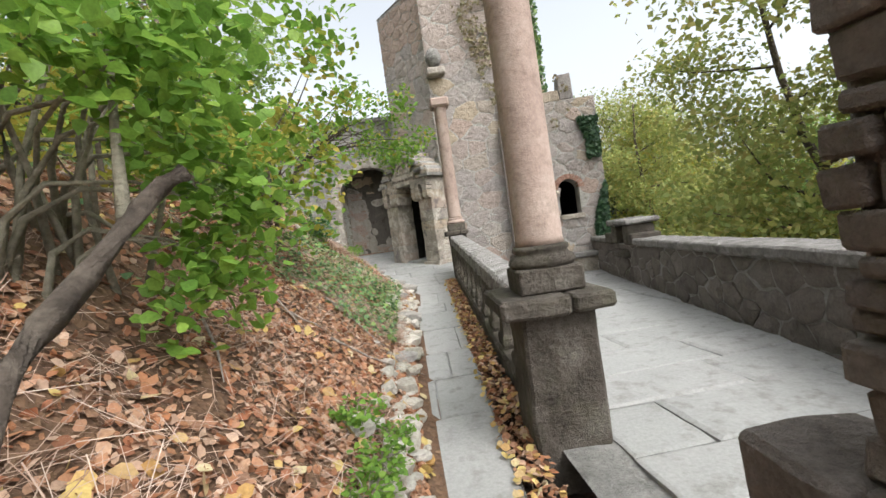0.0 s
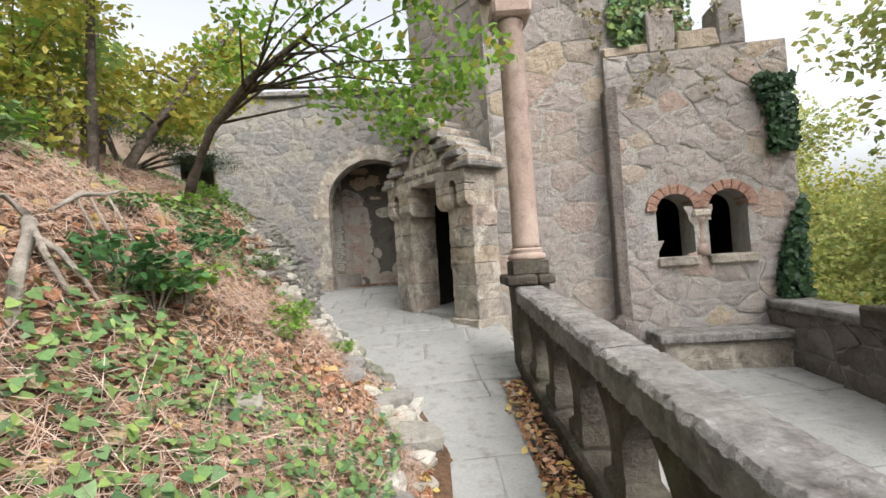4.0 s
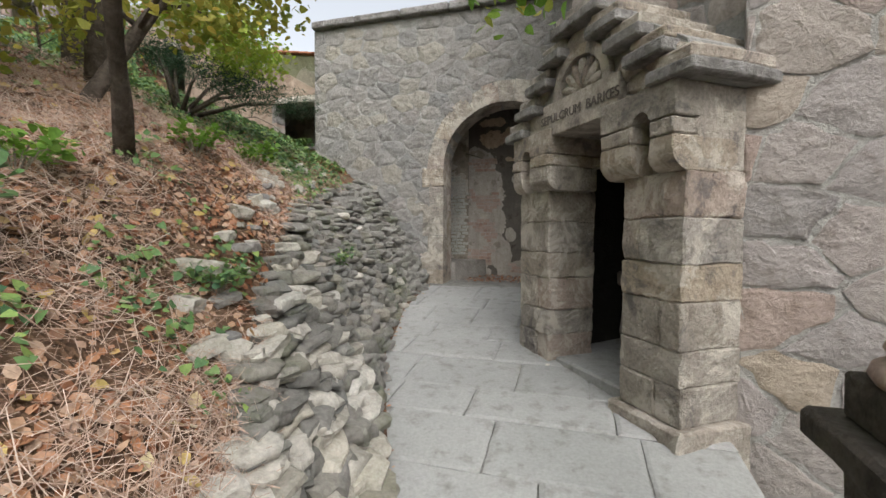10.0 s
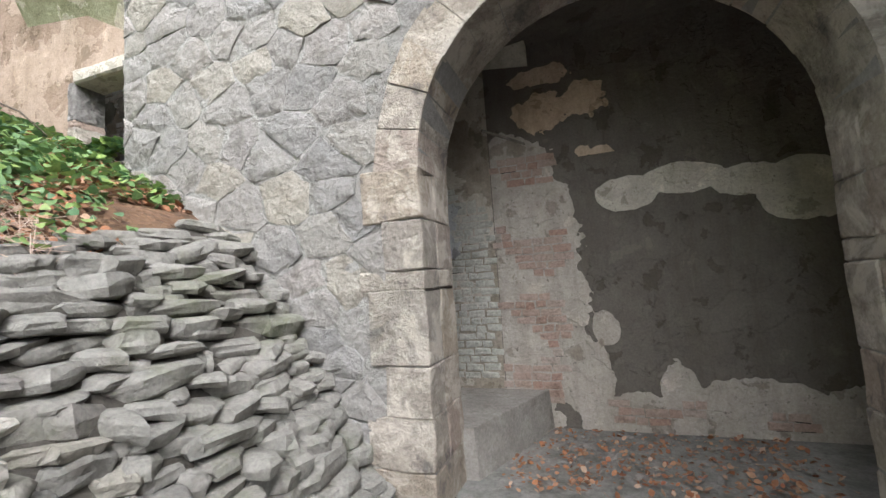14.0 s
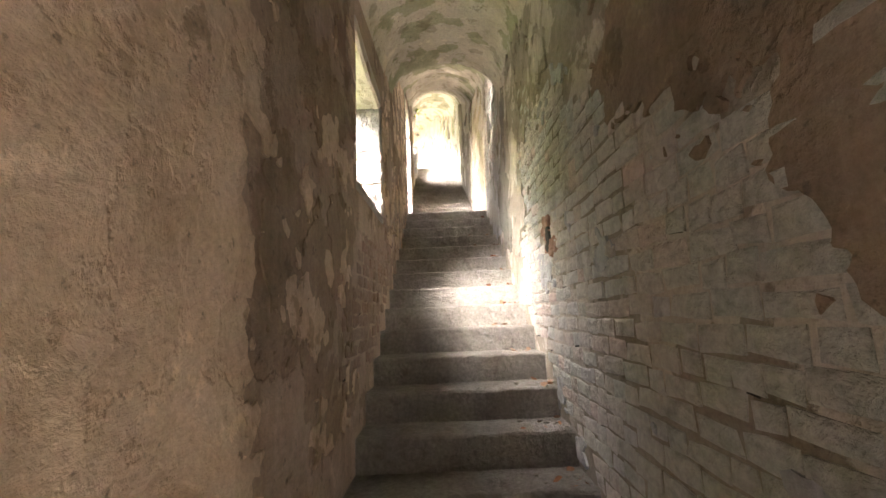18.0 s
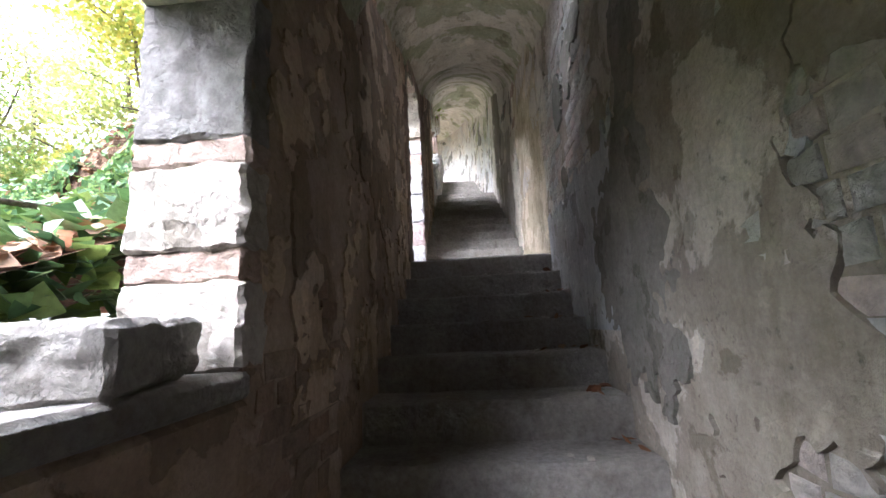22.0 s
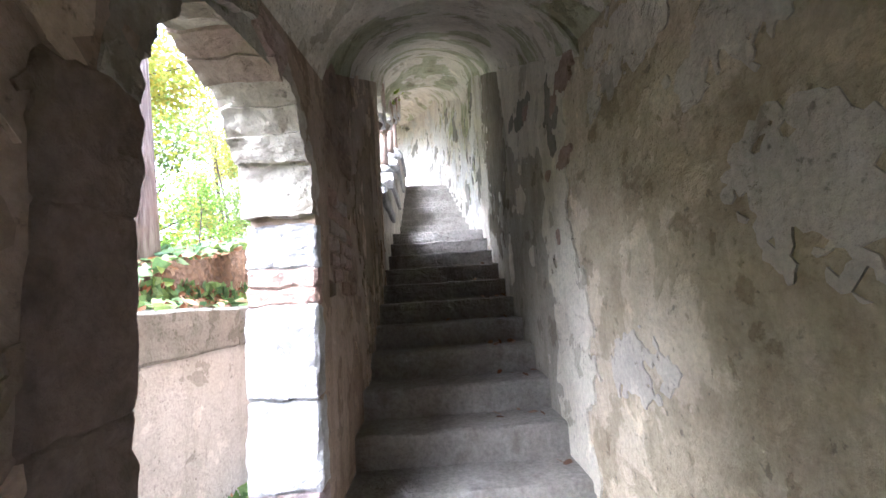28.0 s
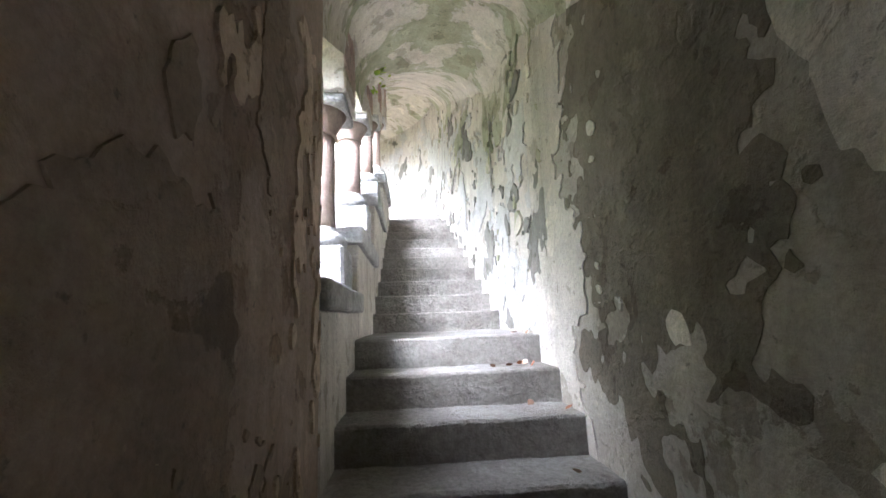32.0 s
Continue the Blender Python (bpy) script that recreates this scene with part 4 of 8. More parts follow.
# ---- chapel tower ----
tower_front, place_tf, L_tf = wall_prism("wall_tower", ((10.25, -6.1), (12.2, -6.62)), -0.2, 9.5, 0.6, M_MORTAR, "tall tower wall of pinkish rubble stone")
chapel, place_ch, L_ch = wall_prism("wall_chapel", ((12.1, -6.72), (14.85, -7.2)), -0.2, 5.2, 0.5, M_MORTAR, "chapel wall of pinkish rubble with a twin-arched window",
                                    [(0.63, 1.20, 1.86, 2.62, 0.9), (1.42, 2.02, 1.86, 2.62, 0.9)])
structure("wall_tower_side", [(12.2, -6.62, 5), (13.7, -6.5, 5), (13.7, -6.5, 9.5), (12.2, -6.62, 9.5), (13.7, 0, 5), (13.7, 0, 9.5), (12.2, -6, 9.5), (13.2, -6, 5)],
          [(0, 1, 2, 3), (1, 4, 5, 2)], M_MORTAR, "upper tower wall of pinkish rubble stone")
# rooms behind the openings, their unlit look painted in near-black
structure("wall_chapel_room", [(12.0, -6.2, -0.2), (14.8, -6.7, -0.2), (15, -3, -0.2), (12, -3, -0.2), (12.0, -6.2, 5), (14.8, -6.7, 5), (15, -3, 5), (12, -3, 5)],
          [(0, 3, 7, 4), (3, 2, 6, 7), (2, 1, 5, 6), (4, 5, 6, 7), (0, 1, 2, 3)], M_SHADEBLACK, "chapel room walls coloured near-black to paint them unlit")
# portal
PA, PB = Vector((9.8, -6.45, 0)), Vector((8.45, -4.55, 0))
PU = (PB - PA).normalized()
PN = Vector((PU.y, -PU.x, 0))
PL = (PB - PA).length
PM = Matrix((( PU.x, PN.x, 0, PA.x), (PU.y, PN.y, 0, PA.y), (0, 0, 1, 0), (0, 0, 0, 1)))
# the doorway's inner shade is put into these near-black walls
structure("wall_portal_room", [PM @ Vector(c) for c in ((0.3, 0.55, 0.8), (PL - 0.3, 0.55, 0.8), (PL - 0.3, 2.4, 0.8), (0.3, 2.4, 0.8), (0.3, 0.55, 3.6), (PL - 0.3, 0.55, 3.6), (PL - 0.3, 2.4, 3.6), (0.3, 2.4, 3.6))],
          [(0, 3, 7, 4), (3, 2, 6, 7), (2, 1, 5, 6), (4, 5, 6, 7), (0, 1, 2, 3)], M_SHADEBLACK, "walls behind the portal coloured near-black to paint them unlit")
structure("wall_tower_left", [(10.35, -6.05, 3.5), (9.02, -4.12, 3.5), (9.62, -1.25, 0.5), (10.35, -6.05, 9.5), (9.02, -4.12, 9.5), (9.62, -1.25, 9.5), (9.02, -4.12, 0.5)],
          [(1, 4, 3, 0), (2, 5, 4, 1, 6)], M_MORTARGREY, "rubble wall of the tower above the portal")
structure("ceiling_tower", [(10.3, -6.1, 9.5), (12.2, -6.62, 9.5), (13.7, -6.5, 9.5), (13.7, 0, 9.5), (9.6, -1.2, 9.5), (9.0, -4.1, 9.5)], [(0, 1, 2, 3, 4, 5)], M_MORTARGREY, "flat tower top")

# ---- portal ----
portal = thing("portal", (0, 0, 0), "small gabled sandstone portal with inscribed lintel and dark doorway", "portal")


def pbox(x0, x1, y0, y1, z0, z1, **k):
    return boxm(x0, x1, y0, y1, z0, z1, m=PM, **k)


def weather(bm, sd):
    """Chips and hollows on the faces and edges of a cut block."""
    for v in bm.verts:
        q = v.co * 9 + Vector((sd, 0, sd))
        v.co += noise.noise_vector(q) * 0.011 + noise.noise_vector(q * 2.7) * 0.007
    return bm


def pier(x0, x1, sd):
    rr = random.Random(sd)
    part("pier_plinth", weather(pbox(x0 - 0.07, x1 + 0.07, -0.07, 0.66, 0.55, 1.06, bevel=0.02, cuts=7, rough=0.02, seed=sd), sd), M_ASHLAR, portal)
    z, k = 1.06, 0
    for h in (0.30, 0.27, 0.36, 0.28, 0.34, 0.35):
        cut = x0 + (x1 - x0) * rr.uniform(0.3, 0.7)
        if k % 2:
            spans = ((x0, x1),)
        else:
            spans = ((x0, cut - 0.001), (cut + 0.001, x1))
        for a, b in spans:
            part("ashlar_block", weather(pbox(a, b, rr.uniform(-0.014, 0.012), 0.60, z, z + h, bevel=0.014, cuts=9, rough=0.012, seed=sd + k * 1.7), sd + k), M_ASHLAR, portal)
        z += h
        k += 1
    return z


def extruded(prof, place):
    """A block from an outline, drawn between place(p, 0) and place(p, 1)."""
    bm = bmesh.new()
    a = [bm.verts.new(place(p, 0)) for p in prof]
    b = [bm.verts.new(place(p, 1)) for p in prof]
    bm.faces.new(a)
    bm.faces.new(b[::-1])
    for k in range(len(prof)):
        bm.faces.new((a[k], b[k], b[(k + 1) % len(prof)], a[(k + 1) % len(prof)]))
    bmesh.ops.bevel(bm, geom=[e for e in bm.edges if e.calc_length() > 0.08], offset=0.010, segments=1, affect="EDGES")
    return bm


def corbel(x0, x1, z0, z1, sd):
    """A cheek with a quarter-round underside."""
    prof = [(0.5, z1), (-0.13, z1), (-0.13, z0 + 0.13)] + [(-0.13 + 0.15 * (1 - math.cos(t * math.pi / 10)), z0 + 0.13 - 0.15 * math.sin(t * math.pi / 10)) for t in range(1, 6)] + [(0.5, z0 - 0.02)]
    bm = extruded(prof, lambda p, k: Vector((x1 if k else x0, p[0], p[1])))
    roughen(bm, 0.014, 6, sd)
    bm.transform(PM)
    return bm


def slot_head(x0, x1, c, z0, z1, sd):
    """The block over the slot, its underside cut to a small round arch."""
    prof = [(x0, z0), (c - 0.09, z0)] + [(c - 0.09 * math.cos(t * math.pi / 8), z0 + 0.09 * math.sin(t * math.pi / 8)) for t in range(1, 8)] + [(c + 0.09, z0), (x1, z0), (x1, z1), (x0, z1)]
    bm = extruded(prof, lambda p, k: Vector((p[0], 0.59 if k else -0.12, p[1])))
    roughen(bm, 0.014, 6, sd)
    bm.transform(PM)
    return bm


for x0, x1, sd in ((0.0, 0.62, 3), (1.72, 2.33, 8)):
    zt = pier(x0, x1, sd)
    s = 1 if x0 < 1 else -1
    xi = x1 if s > 0 else x0
    xo = x0 if s > 0 else x1
    # bracket: two cheeks with a slot between them under a head block
    c = (x0 + x1) / 2
    for k, (a, b) in enumerate(((min(xo, c - 0.09 * s), max(xo, c - 0.09 * s)), (min(c + 0.09 * s, xi + 0.14 * s), max(c + 0.09 * s, xi + 0.14 * s)))):
        part("bracket_cheek", corbel(a, b, zt, zt + 0.235, sd + k), M_ASHLAR, portal)
        part("bracket_shoulder", weather(pbox(a, b, -0.135, 0.58, zt + 0.24, zt + 0.36, bevel=0.012, cuts=6, rough=0.008, seed=sd + k + 5), sd + k), M_ASHLAR, portal)
    part("bracket_back", pbox(min(xo, xi), max(xo, xi), 0.10, 0.57, zt, zt + 0.45, bevel=0.01, cuts=2, rough=0.01), M_ASHLAR, portal, "sooty back of the bracket slot")
    part("bracket_head", slot_head(min(xo, xi + 0.16 * s), max(xo, xi + 0.16 * s), c, zt + 0.365, zt + 0.62, sd), M_ASHLAR, portal)
ZT = 2.96 + 0.62
part("lintel", pbox(0.60, 1.74, -0.09, 0.55, ZT - 0.08, ZT + 0.26, bevel=0.012, cuts=1, rough=0.006), M_ASHLAR, portal, "smooth lintel with carved capitals")
tx = bpy.data.curves.new("inscription", "FONT")
tx.body, tx.size, tx.extrude, tx.align_x = "SEPULCRUM  BARIŒS", 0.125, 0.004, "CENTER"
ins = obj("inscription", tx, portal, "carved dark capital letters")
ins.matrix_basis = PM @ Matrix.Translation((1.17, -0.096, ZT + 0.05)) @ Matrix(((-1, 0, 0, 0), (0, 0, 1, 0), (0, 1, 0, 0), (0, 0, 0, 1)))
tx.materials.append(M_ROUGH)
# gable with stepped slabs
gab = bmesh.new()
g0 = [(-0.08, ZT), (2.41, ZT), (2.30, ZT + 0.30), (1.17, ZT + 1.15), (0.03, ZT + 0.30)]
for y in (0.0, 0.75):
    gab.faces.new([gab.verts.new(PM @ Vector((x, y, z))) for x, z in g0])
fs = list(gab.faces)
for i in range(5):
    j = (i + 1) % 5
    gab.faces.new((fs[0].verts[i], fs[0].verts[j], fs[1].verts[j], fs[1].verts[i]))
part("gable", gab, M_MORTARGREY, portal)


def gable_keep(u, v):
    z = v - ZT
    lim = 1.15 * (1 - abs(u - 1.17) / 1.35)
    return z < lim - 0.06 and math.hypot(u - 1.17, z - 0.26) > 0.46 and not (0.55 < u < 1.8 and z < 0.28)


masonry(portal, shift(cells(2.4, 1.2, 0.3, 0.22, 21), 0, ZT), lambda u, v, d: PM @ Vector((u, -d, v)), M_ASHLAR, keep=gable_keep, depth=0.035, name="gable_stone")
for s in (0, 1):
    for i in range(5):
        a, b = -0.16 + 0.24 * i, 0.26 + 0.24 * i
        z = ZT + 0.0 + 0.215 * i
        x0, x1 = (a, b) if s == 0 else (2.34 - b, 2.34 - a)
        part("gable_slab", pbox(x0, x1, -0.16, 0.75, z, z + 0.10, bevel=0.015, cuts=1, rough=0.014, seed=i), M_COPING, portal)
        part("gable_slab", pbox(x0 + 0.04, x1 - 0.02, -0.10, 0.74, z + 0.103, z + 0.21, bevel=0.02, cuts=1, rough=0.014, seed=i + 5), M_ASHLAR, portal)
for k in range(12):
    ring = bmesh.new()
    a0, a1 = math.pi * k / 12, math.pi * (k + 1) / 12
    vs = [ring.verts.new(PM @ Vector((1.17 + r * math.cos(a), y, ZT + 0.27 + r * math.sin(a)))) for y in (-0.06, 0.02) for a in (a0, a1) for r in (0.33, 0.43)]
    for f in ((0, 1, 3, 2), (4, 6, 7, 5), (0, 2, 6, 4), (1, 5, 7, 3)):
        ring.faces.new([vs[i] for i in f])
    part("tympanum_stone", ring, M_ASHLAR, portal)
for k in range(7):
    a = math.pi * (k + 0.5) / 7
    part("shell_rib", lathe([(0.001, 0.02), (0.035, 0.06), (0.055, 0.2), (0.04, 0.29), (0.001, 0.30)], 8, PM @ Matrix.Translation((1.17, -0.005, ZT + 0.28)) @ Matrix.Rotation(math.pi / 2 - a, 4, "Y")), M_ASHLAR, portal, "worn carved shell rib", smooth=True)
scr = thing("stone_screen", (0, 0, 0), "dim pierced stone parapet with a worn knob inside the dark doorway", "parapet")
part("rail", pbox(0.45, 1.9, 1.05, 1.3, 1.86, 2.04, bevel=0.03, cuts=3, rough=0.02), M_ROUGH, scr)
for xk in (0.55, 1.12, 1.72):
    part("post", pbox(xk - 0.12, xk + 0.12, 1.08, 1.27, 0.8, 1.86, bevel=0.04, cuts=3, rough=0.04, seed=xk), M_ROUGH, scr)
part("knob", lathe([(0.02, 2.03), (0.16, 2.05), (0.13, 2.16), (0.15, 2.25), (0.12, 2.38), (0.02, 2.42)], 14, PM @ Matrix.Translation((1.3, 1.17, 0))), M_ROUGH, scr, smooth=True)
# added near-black panel that paints shade behind the lintel
part("shade_lining", pbox(0.62, 1.72, 0.62, 0.66, 3.3, 3.8), M_SHADEBLACK, portal)
part("threshold", pbox(0.62, 1.72, 0.1, 0.6, 0.8, 1.12, bevel=0.02), M_FLAG, portal)

# ---- tower and chapel stones ----
masonry(tower_front, shift(cells(L_tf, 6.6, 0.60, 0.42, 5), 0, 0.3), place_tf, M_CHAPEL, gap=0.016, depth=0.011, bulge=1.0, rag=0.02, near=(0.8, 2.0), limit=120)
masonry(tower_front, shift(cells(L_tf, 2.6, 0.6, 0.44, 6), 0, 6.9), place_tf, M_CHAPEL, gap=0.016, depth=0.011, bulge=1.0, rag=0.02, limit=0)


def ch_keep(u, v):
    for a, b in ((0.63, 1.20), (1.42, 2.02)):
        m, r = (a + b) / 2, (b - a) / 2 + 0.17
        if (a - 0.02 < u < b + 0.02 and 1.72 < v < 2.7) or (v > 2.55 and math.hypot(u - m, (v - 2.62)) < r + 0.04):
            return False
    return not (0.5 < u < 2.15 and 1.75 < v < 1.9)


masonry(chapel, shift(cells(L_ch, 5.0, 0.43, 0.31, 31), 0, 0.2), place_ch, M_CHAPEL, keep=ch_keep, gap=0.016, depth=0.011, bulge=1.0, rag=0.02, near=(1.3, 2.4), limit=200)
CU = Vector((14.85 - 12.1, -7.2 + 6.72, 0)).normalized()
CN = Vector((CU.y, -CU.x, 0))
CM = Matrix(((CU.x, -CN.x, 0, 12.1), (CU.y, -CN.y, 0, -6.72), (0, 0, 1, 0), (0, 0, 0, 1)))
cwin = thing("window_twin", (0, 0, 0), "twin round-arched window with brick arches and a stubby stone column", "window")
for a, b in ((0.63, 1.20), (1.42, 2.02)):
    m, r = (a + b) / 2, (b - a) / 2
    for k in range(9):
        a0, a1 = math.pi * k / 9 + 0.02, math.pi * (k + 1) / 9 - 0.02
        bm = bmesh.new()
        vs = [bm.verts.new(CM @ Vector((m + q * math.cos(t), y, 2.62 + q * 0.92 * math.sin(t)))) for y in (-0.05, 0.3) for q in (r, r + 0.16) for t in (a0, a1)]
        for f in ((0, 1, 3, 2), (4, 6, 7, 5), (0, 4, 5, 1), (2, 3, 7, 6), (0, 2, 6, 4), (1, 5, 7, 3)):
            bm.faces.new([vs[i] for i in f])
        part("arch_brick", bm, M_BRICKRED, cwin)
for a, b in ((0.60, 1.23), (1.38, 2.08)):
    part("sill", boxm(a, b, -0.1, 0.45, 1.73, 1.865, m=CM, bevel=0.015, cuts=1, rough=0.012), M_ASHLAR, cwin, "worn stone sill slab")
part("column", lathe([(0.11, 1.87), (0.11, 2.0), (0.075, 2.04), (0.065, 2.06), (0.085, 2.10), (0.062, 2.14), (0.06, 2.36), (0.085, 2.40), (0.11, 2.48)], 14, CM @ Matrix.Translation((1.31, 0.05, 0))), M_COLUMN, cwin, smooth=True)
part("capital", boxm(1.17, 1.45, -0.08, 0.3, 2.48, 2.60, m=CM, bevel=0.03), M_ASHLAR, cwin)
# brown strip standing in for the wall's shaded return, merlons and sloping shoulder
pil = thing("pilaster_strip", (0, 0, 0), "brown stone strip standing in for the shaded side of the chapel wall", "pilaster")
part("strip", boxm(-0.08, 0.10, -0.20, 0.1, 0.6, 4.65, m=CM, bevel=0.02, cuts=4, rough=0.03), M_ROUGH, pil)
part("foot", boxm(-0.22, 0.14, -0.34, 0.1, 0.1, 1.0, m=CM, bevel=0.12, cuts=3, rough=0.05), M_ROUGH, pil)
mer = thing("battlement", (0, 0, 0), "broken battlement of pinkish rubble with withered creeper", "battlement")
for a, b, z in ((0.0, 0.7, 5.35), (0.72, 1.15, 5.9), (1.16, 1.8, 5.5), (1.82, 2.2, 5.95)):
    part("merlon", boxm(a, b, -0.01, 0.5, 5.2, z, m=CM, bevel=0.02, cuts=2, rough=0.03, seed=a), M_CHAPEL, mer)
bench = thing("stone_bench", (0, 0, 0), "low mossy stone bench built against the chapel wall", "bench")
part("seat_slab", boxm(0.32, 2.45, -0.62, 0.0, 0.62, 0.75, m=CM, bevel=0.02, cuts=2, rough=0.014), M_COPING, bench)
part("base", boxm(0.40, 2.42, -0.52, 0.0, 0.1, 0.618, m=CM, bevel=0.02, cuts=2, rough=0.012), M_ASHLAR, bench)
fin = thing("ball_corbel", (0, 0, 0), "weathered stone ball on a moulded corbel", "ornament")
part("corbel", boxm(10.2, 10.75, -6.5, -6.1, 6.55, 6.75, bevel=0.03), M_ASHLAR, fin)
part("ball", lathe([(0.02, 6.75), (0.16, 6.82), (0.24, 7.0), (0.24, 7.1), (0.16, 7.28), (0.02, 7.35)], 14, Matrix.Translation((10.45, -6.38, 0))), M_COPING, fin, smooth=True)

# ---- balustrade, columns ----
RAILM = Vector((0.065, 1, 0)).normalized()
RAILN = Vector((RAILM.y, -RAILM.x, 0))


def rail_top(y):
    return lerp((-19, -16.15, -8.2), (0.92, 1.13, 1.72), y)


def rpt(y, off, z):
    return Vector((rail_x(y), y, z)) + RAILN * off


bal = thing("balustrade", (0, 0, 0), "sloping old stone balustrade with pointed openings and a lichened handrail", "balustrade")


def swept(y0, y1, offs, zf0, zf1, n, rough, sd):
    """A bar along the balustrade between two offsets, with top zf1(y) and underside zf0(y)."""
    bm = bmesh.new()
    rings = []
    for i in range(n + 1):
        y = y0 + (y1 - y0) * i / n
        a, b = offs
        lo, hi = zf0(y), zf1(y)
        prof = [(a, lo), (a, hi - 0.03), (a + 0.03, hi), ((a + b) / 2, hi + 0.006), (b - 0.03, hi), (b, hi - 0.03), (b, lo)]
        rings.append([bm.verts.new(rpt(y, o, z) + (noise.noise_vector(Vector((y * 9, o * 14 + sd, z * 7))) + noise.noise_vector(Vector((y * 26, o * 30 + sd, z * 20))) * 0.9) * rough) for o, z in prof])
    for r, s in zip(rings, rings[1:]):
        for k in range(7):
            bm.faces.new((r[k], r[(k + 1) % 7], s[(k + 1) % 7], s[k]))
    bm.faces.new(rings[0])
    bm.faces.new(rings[-1][::-1])
    return bm


for a, b in ((-15.8, -13.4), (-13.39, -11.0), (-10.99, -8.42)):
    part("handrail", swept(a, b, (-0.17, 0.17), lambda y: rail_top(y) - 0.19, rail_top, 150, 0.014, a), M_COPING, bal, "lichened worn handrail")
part("plinth", swept(-15.9, -8.4, (-0.17, 0.17), lambda y: min(path_z(y), TERR) - 0.2, lambda y: path_z(y) + 0.13, 60, 0.012, 3), M_DARKSTONE, bal)
NB = 10
for i in range(NB):
    y = -15.55 + (i + 0.5) * (7.0 / NB)
    zb, zt = path_z(y) + 0.12, rail_top(y) - 0.18
    H = zt - zb
    sp = 7.0 / NB / 2 - 0.004
    prof = [(0.15, 0.0), (0.17, 0.08), (0.15, 0.17), (0.10, 0.23), (0.085, 0.34), (0.085, 0.48), (0.11, 0.58), (0.16, 0.68), (0.23, 0.79), (0.31, 0.90), (sp, 1.0)]
    bm = bmesh.new()
    for off in (-0.10, 0.10):
        pts = [rpt(y + w, off * (1.25 if t < 0.2 else 1), zb + t * H + (w * 0.074 if t > 0.5 else w * 0.06)) for w, t in [(w, t) for w, t in prof] + [(-w, t) for w, t in prof[::-1]]]
        bm.faces.new([bm.verts.new(p) for p in pts])
    f0, f1 = list(bm.faces)
    n = len(f0.verts)
    for k in range(n):
        bm.faces.new((f0.verts[k], f0.verts[(k + 1) % n], f1.verts[(k + 1) % n], f1.verts[k]))
    part("baluster", bm, M_DARKSTONE, bal)


def column(name, x, y, zb, z1, h, w, cap, yaw, label):
    t = thing(name, (x, y, zb), label, "column", "terrace columns")
    t.rotation_euler = (0, 0, radians(yaw))
    H = z1 - zb
    part("pedestal", boxm(-w / 2, w / 2, -w / 2, w / 2, -0.25, H, bevel=0.02, cuts=4, rough=0.02, seed=x), M_DARKSTONE, t, "dark mossy pedestal block")
    c = cap / 2
    part("cap_slab", boxm(-c, 0.05, -c, c, H, H + 0.12, bevel=0.02, cuts=2, rough=0.016, seed=y), M_DARKSTONE, t, "cracked moss-edged cap slab")
    part("cap_slab", boxm(0.065, c - 0.05, -c, c * 0.9, H + 0.005, H + 0.115, bevel=0.02, cuts=2, rough=0.016, seed=y + 3), M_DARKSTONE, t, "cracked moss-edged cap slab")
    part("plinth", boxm(-0.22, 0.22, -0.22, 0.22, H + 0.121, H + 0.29, bevel=0.012, cuts=1, rough=0.008), M_DARKSTONE, t)
    b = H + 0.29
    part("base_moulding", lathe([(0.215, b), (0.235, b + 0.03), (0.225, b + 0.065), (0.195, b + 0.085), (0.185, b + 0.10), (0.20, b + 0.12), (0.195, b + 0.14), (0.175, b + 0.15)], 28), M_COLUMN if y > -10 else M_DARKSTONE, t, smooth=True)
    part("shaft", lathe([(0.172, b + 0.151), (0.165, b + 0.2), (0.16, b + 1.0), (0.152, b + h), (0.17, b + h + 0.03), (0.17, b + h + 0.08)], 28), M_COLUMN, t, "smooth tapering pink stone shaft", smooth=True)
    part("capital", boxm(-0.24, 0.24, -0.24, 0.24, b + h + 0.08, b + h + 0.3, bevel=0.04), M_COLUMN, t)
    return t


column("terrace_column", 9.62, -16.15, 0.1, 1.08, 2.9, 0.50, 0.78, -4, "pink stone column on a dark cracked pedestal at the terrace edge")
column("terrace_column", 10.18, -8.2, 0.55, 1.72, 2.9, 0.42, 0.62, -4, "pink stone column on a mossy pedestal beside the portal")
pilr = thing("rough_pillar", (0, 0, 0), "broken pillar of rough dark rubble stone beside the path", "pillar")
bm = boxm(9.56, 10.08, -18.86, -18.30, -0.3, 3.9, bevel=0.03, cuts=9, rough=0.04)
part("core", bm, M_ROUGH, pilr)
rr = random.Random(2)
z = -0.1
while z < 3.8:
    h = rr.uniform(0.05, 0.13)
    y = -18.88
    while y < -18.34:
        w = rr.uniform(0.14, 0.3)
        part("rough_stone", boxm(9.525 + rr.uniform(-0.014, 0.016), 9.86, y, min(y + w - 0.012, -18.29 + rr.uniform(-0.02, 0.02)), z, z + h - 0.010, bevel=0.010, cuts=3, rough=0.022, seed=z * 3 + y), M_ROUGH, pilr)
        y += w
    z += h
part("rail_stub", boxm(9.46, 9.82, -18.30, -18.02, -0.2, 1.03, bevel=0.02, cuts=9, rough=0.03, seed=4), M_ROUGH, pilr, "broken stub of the handrail")

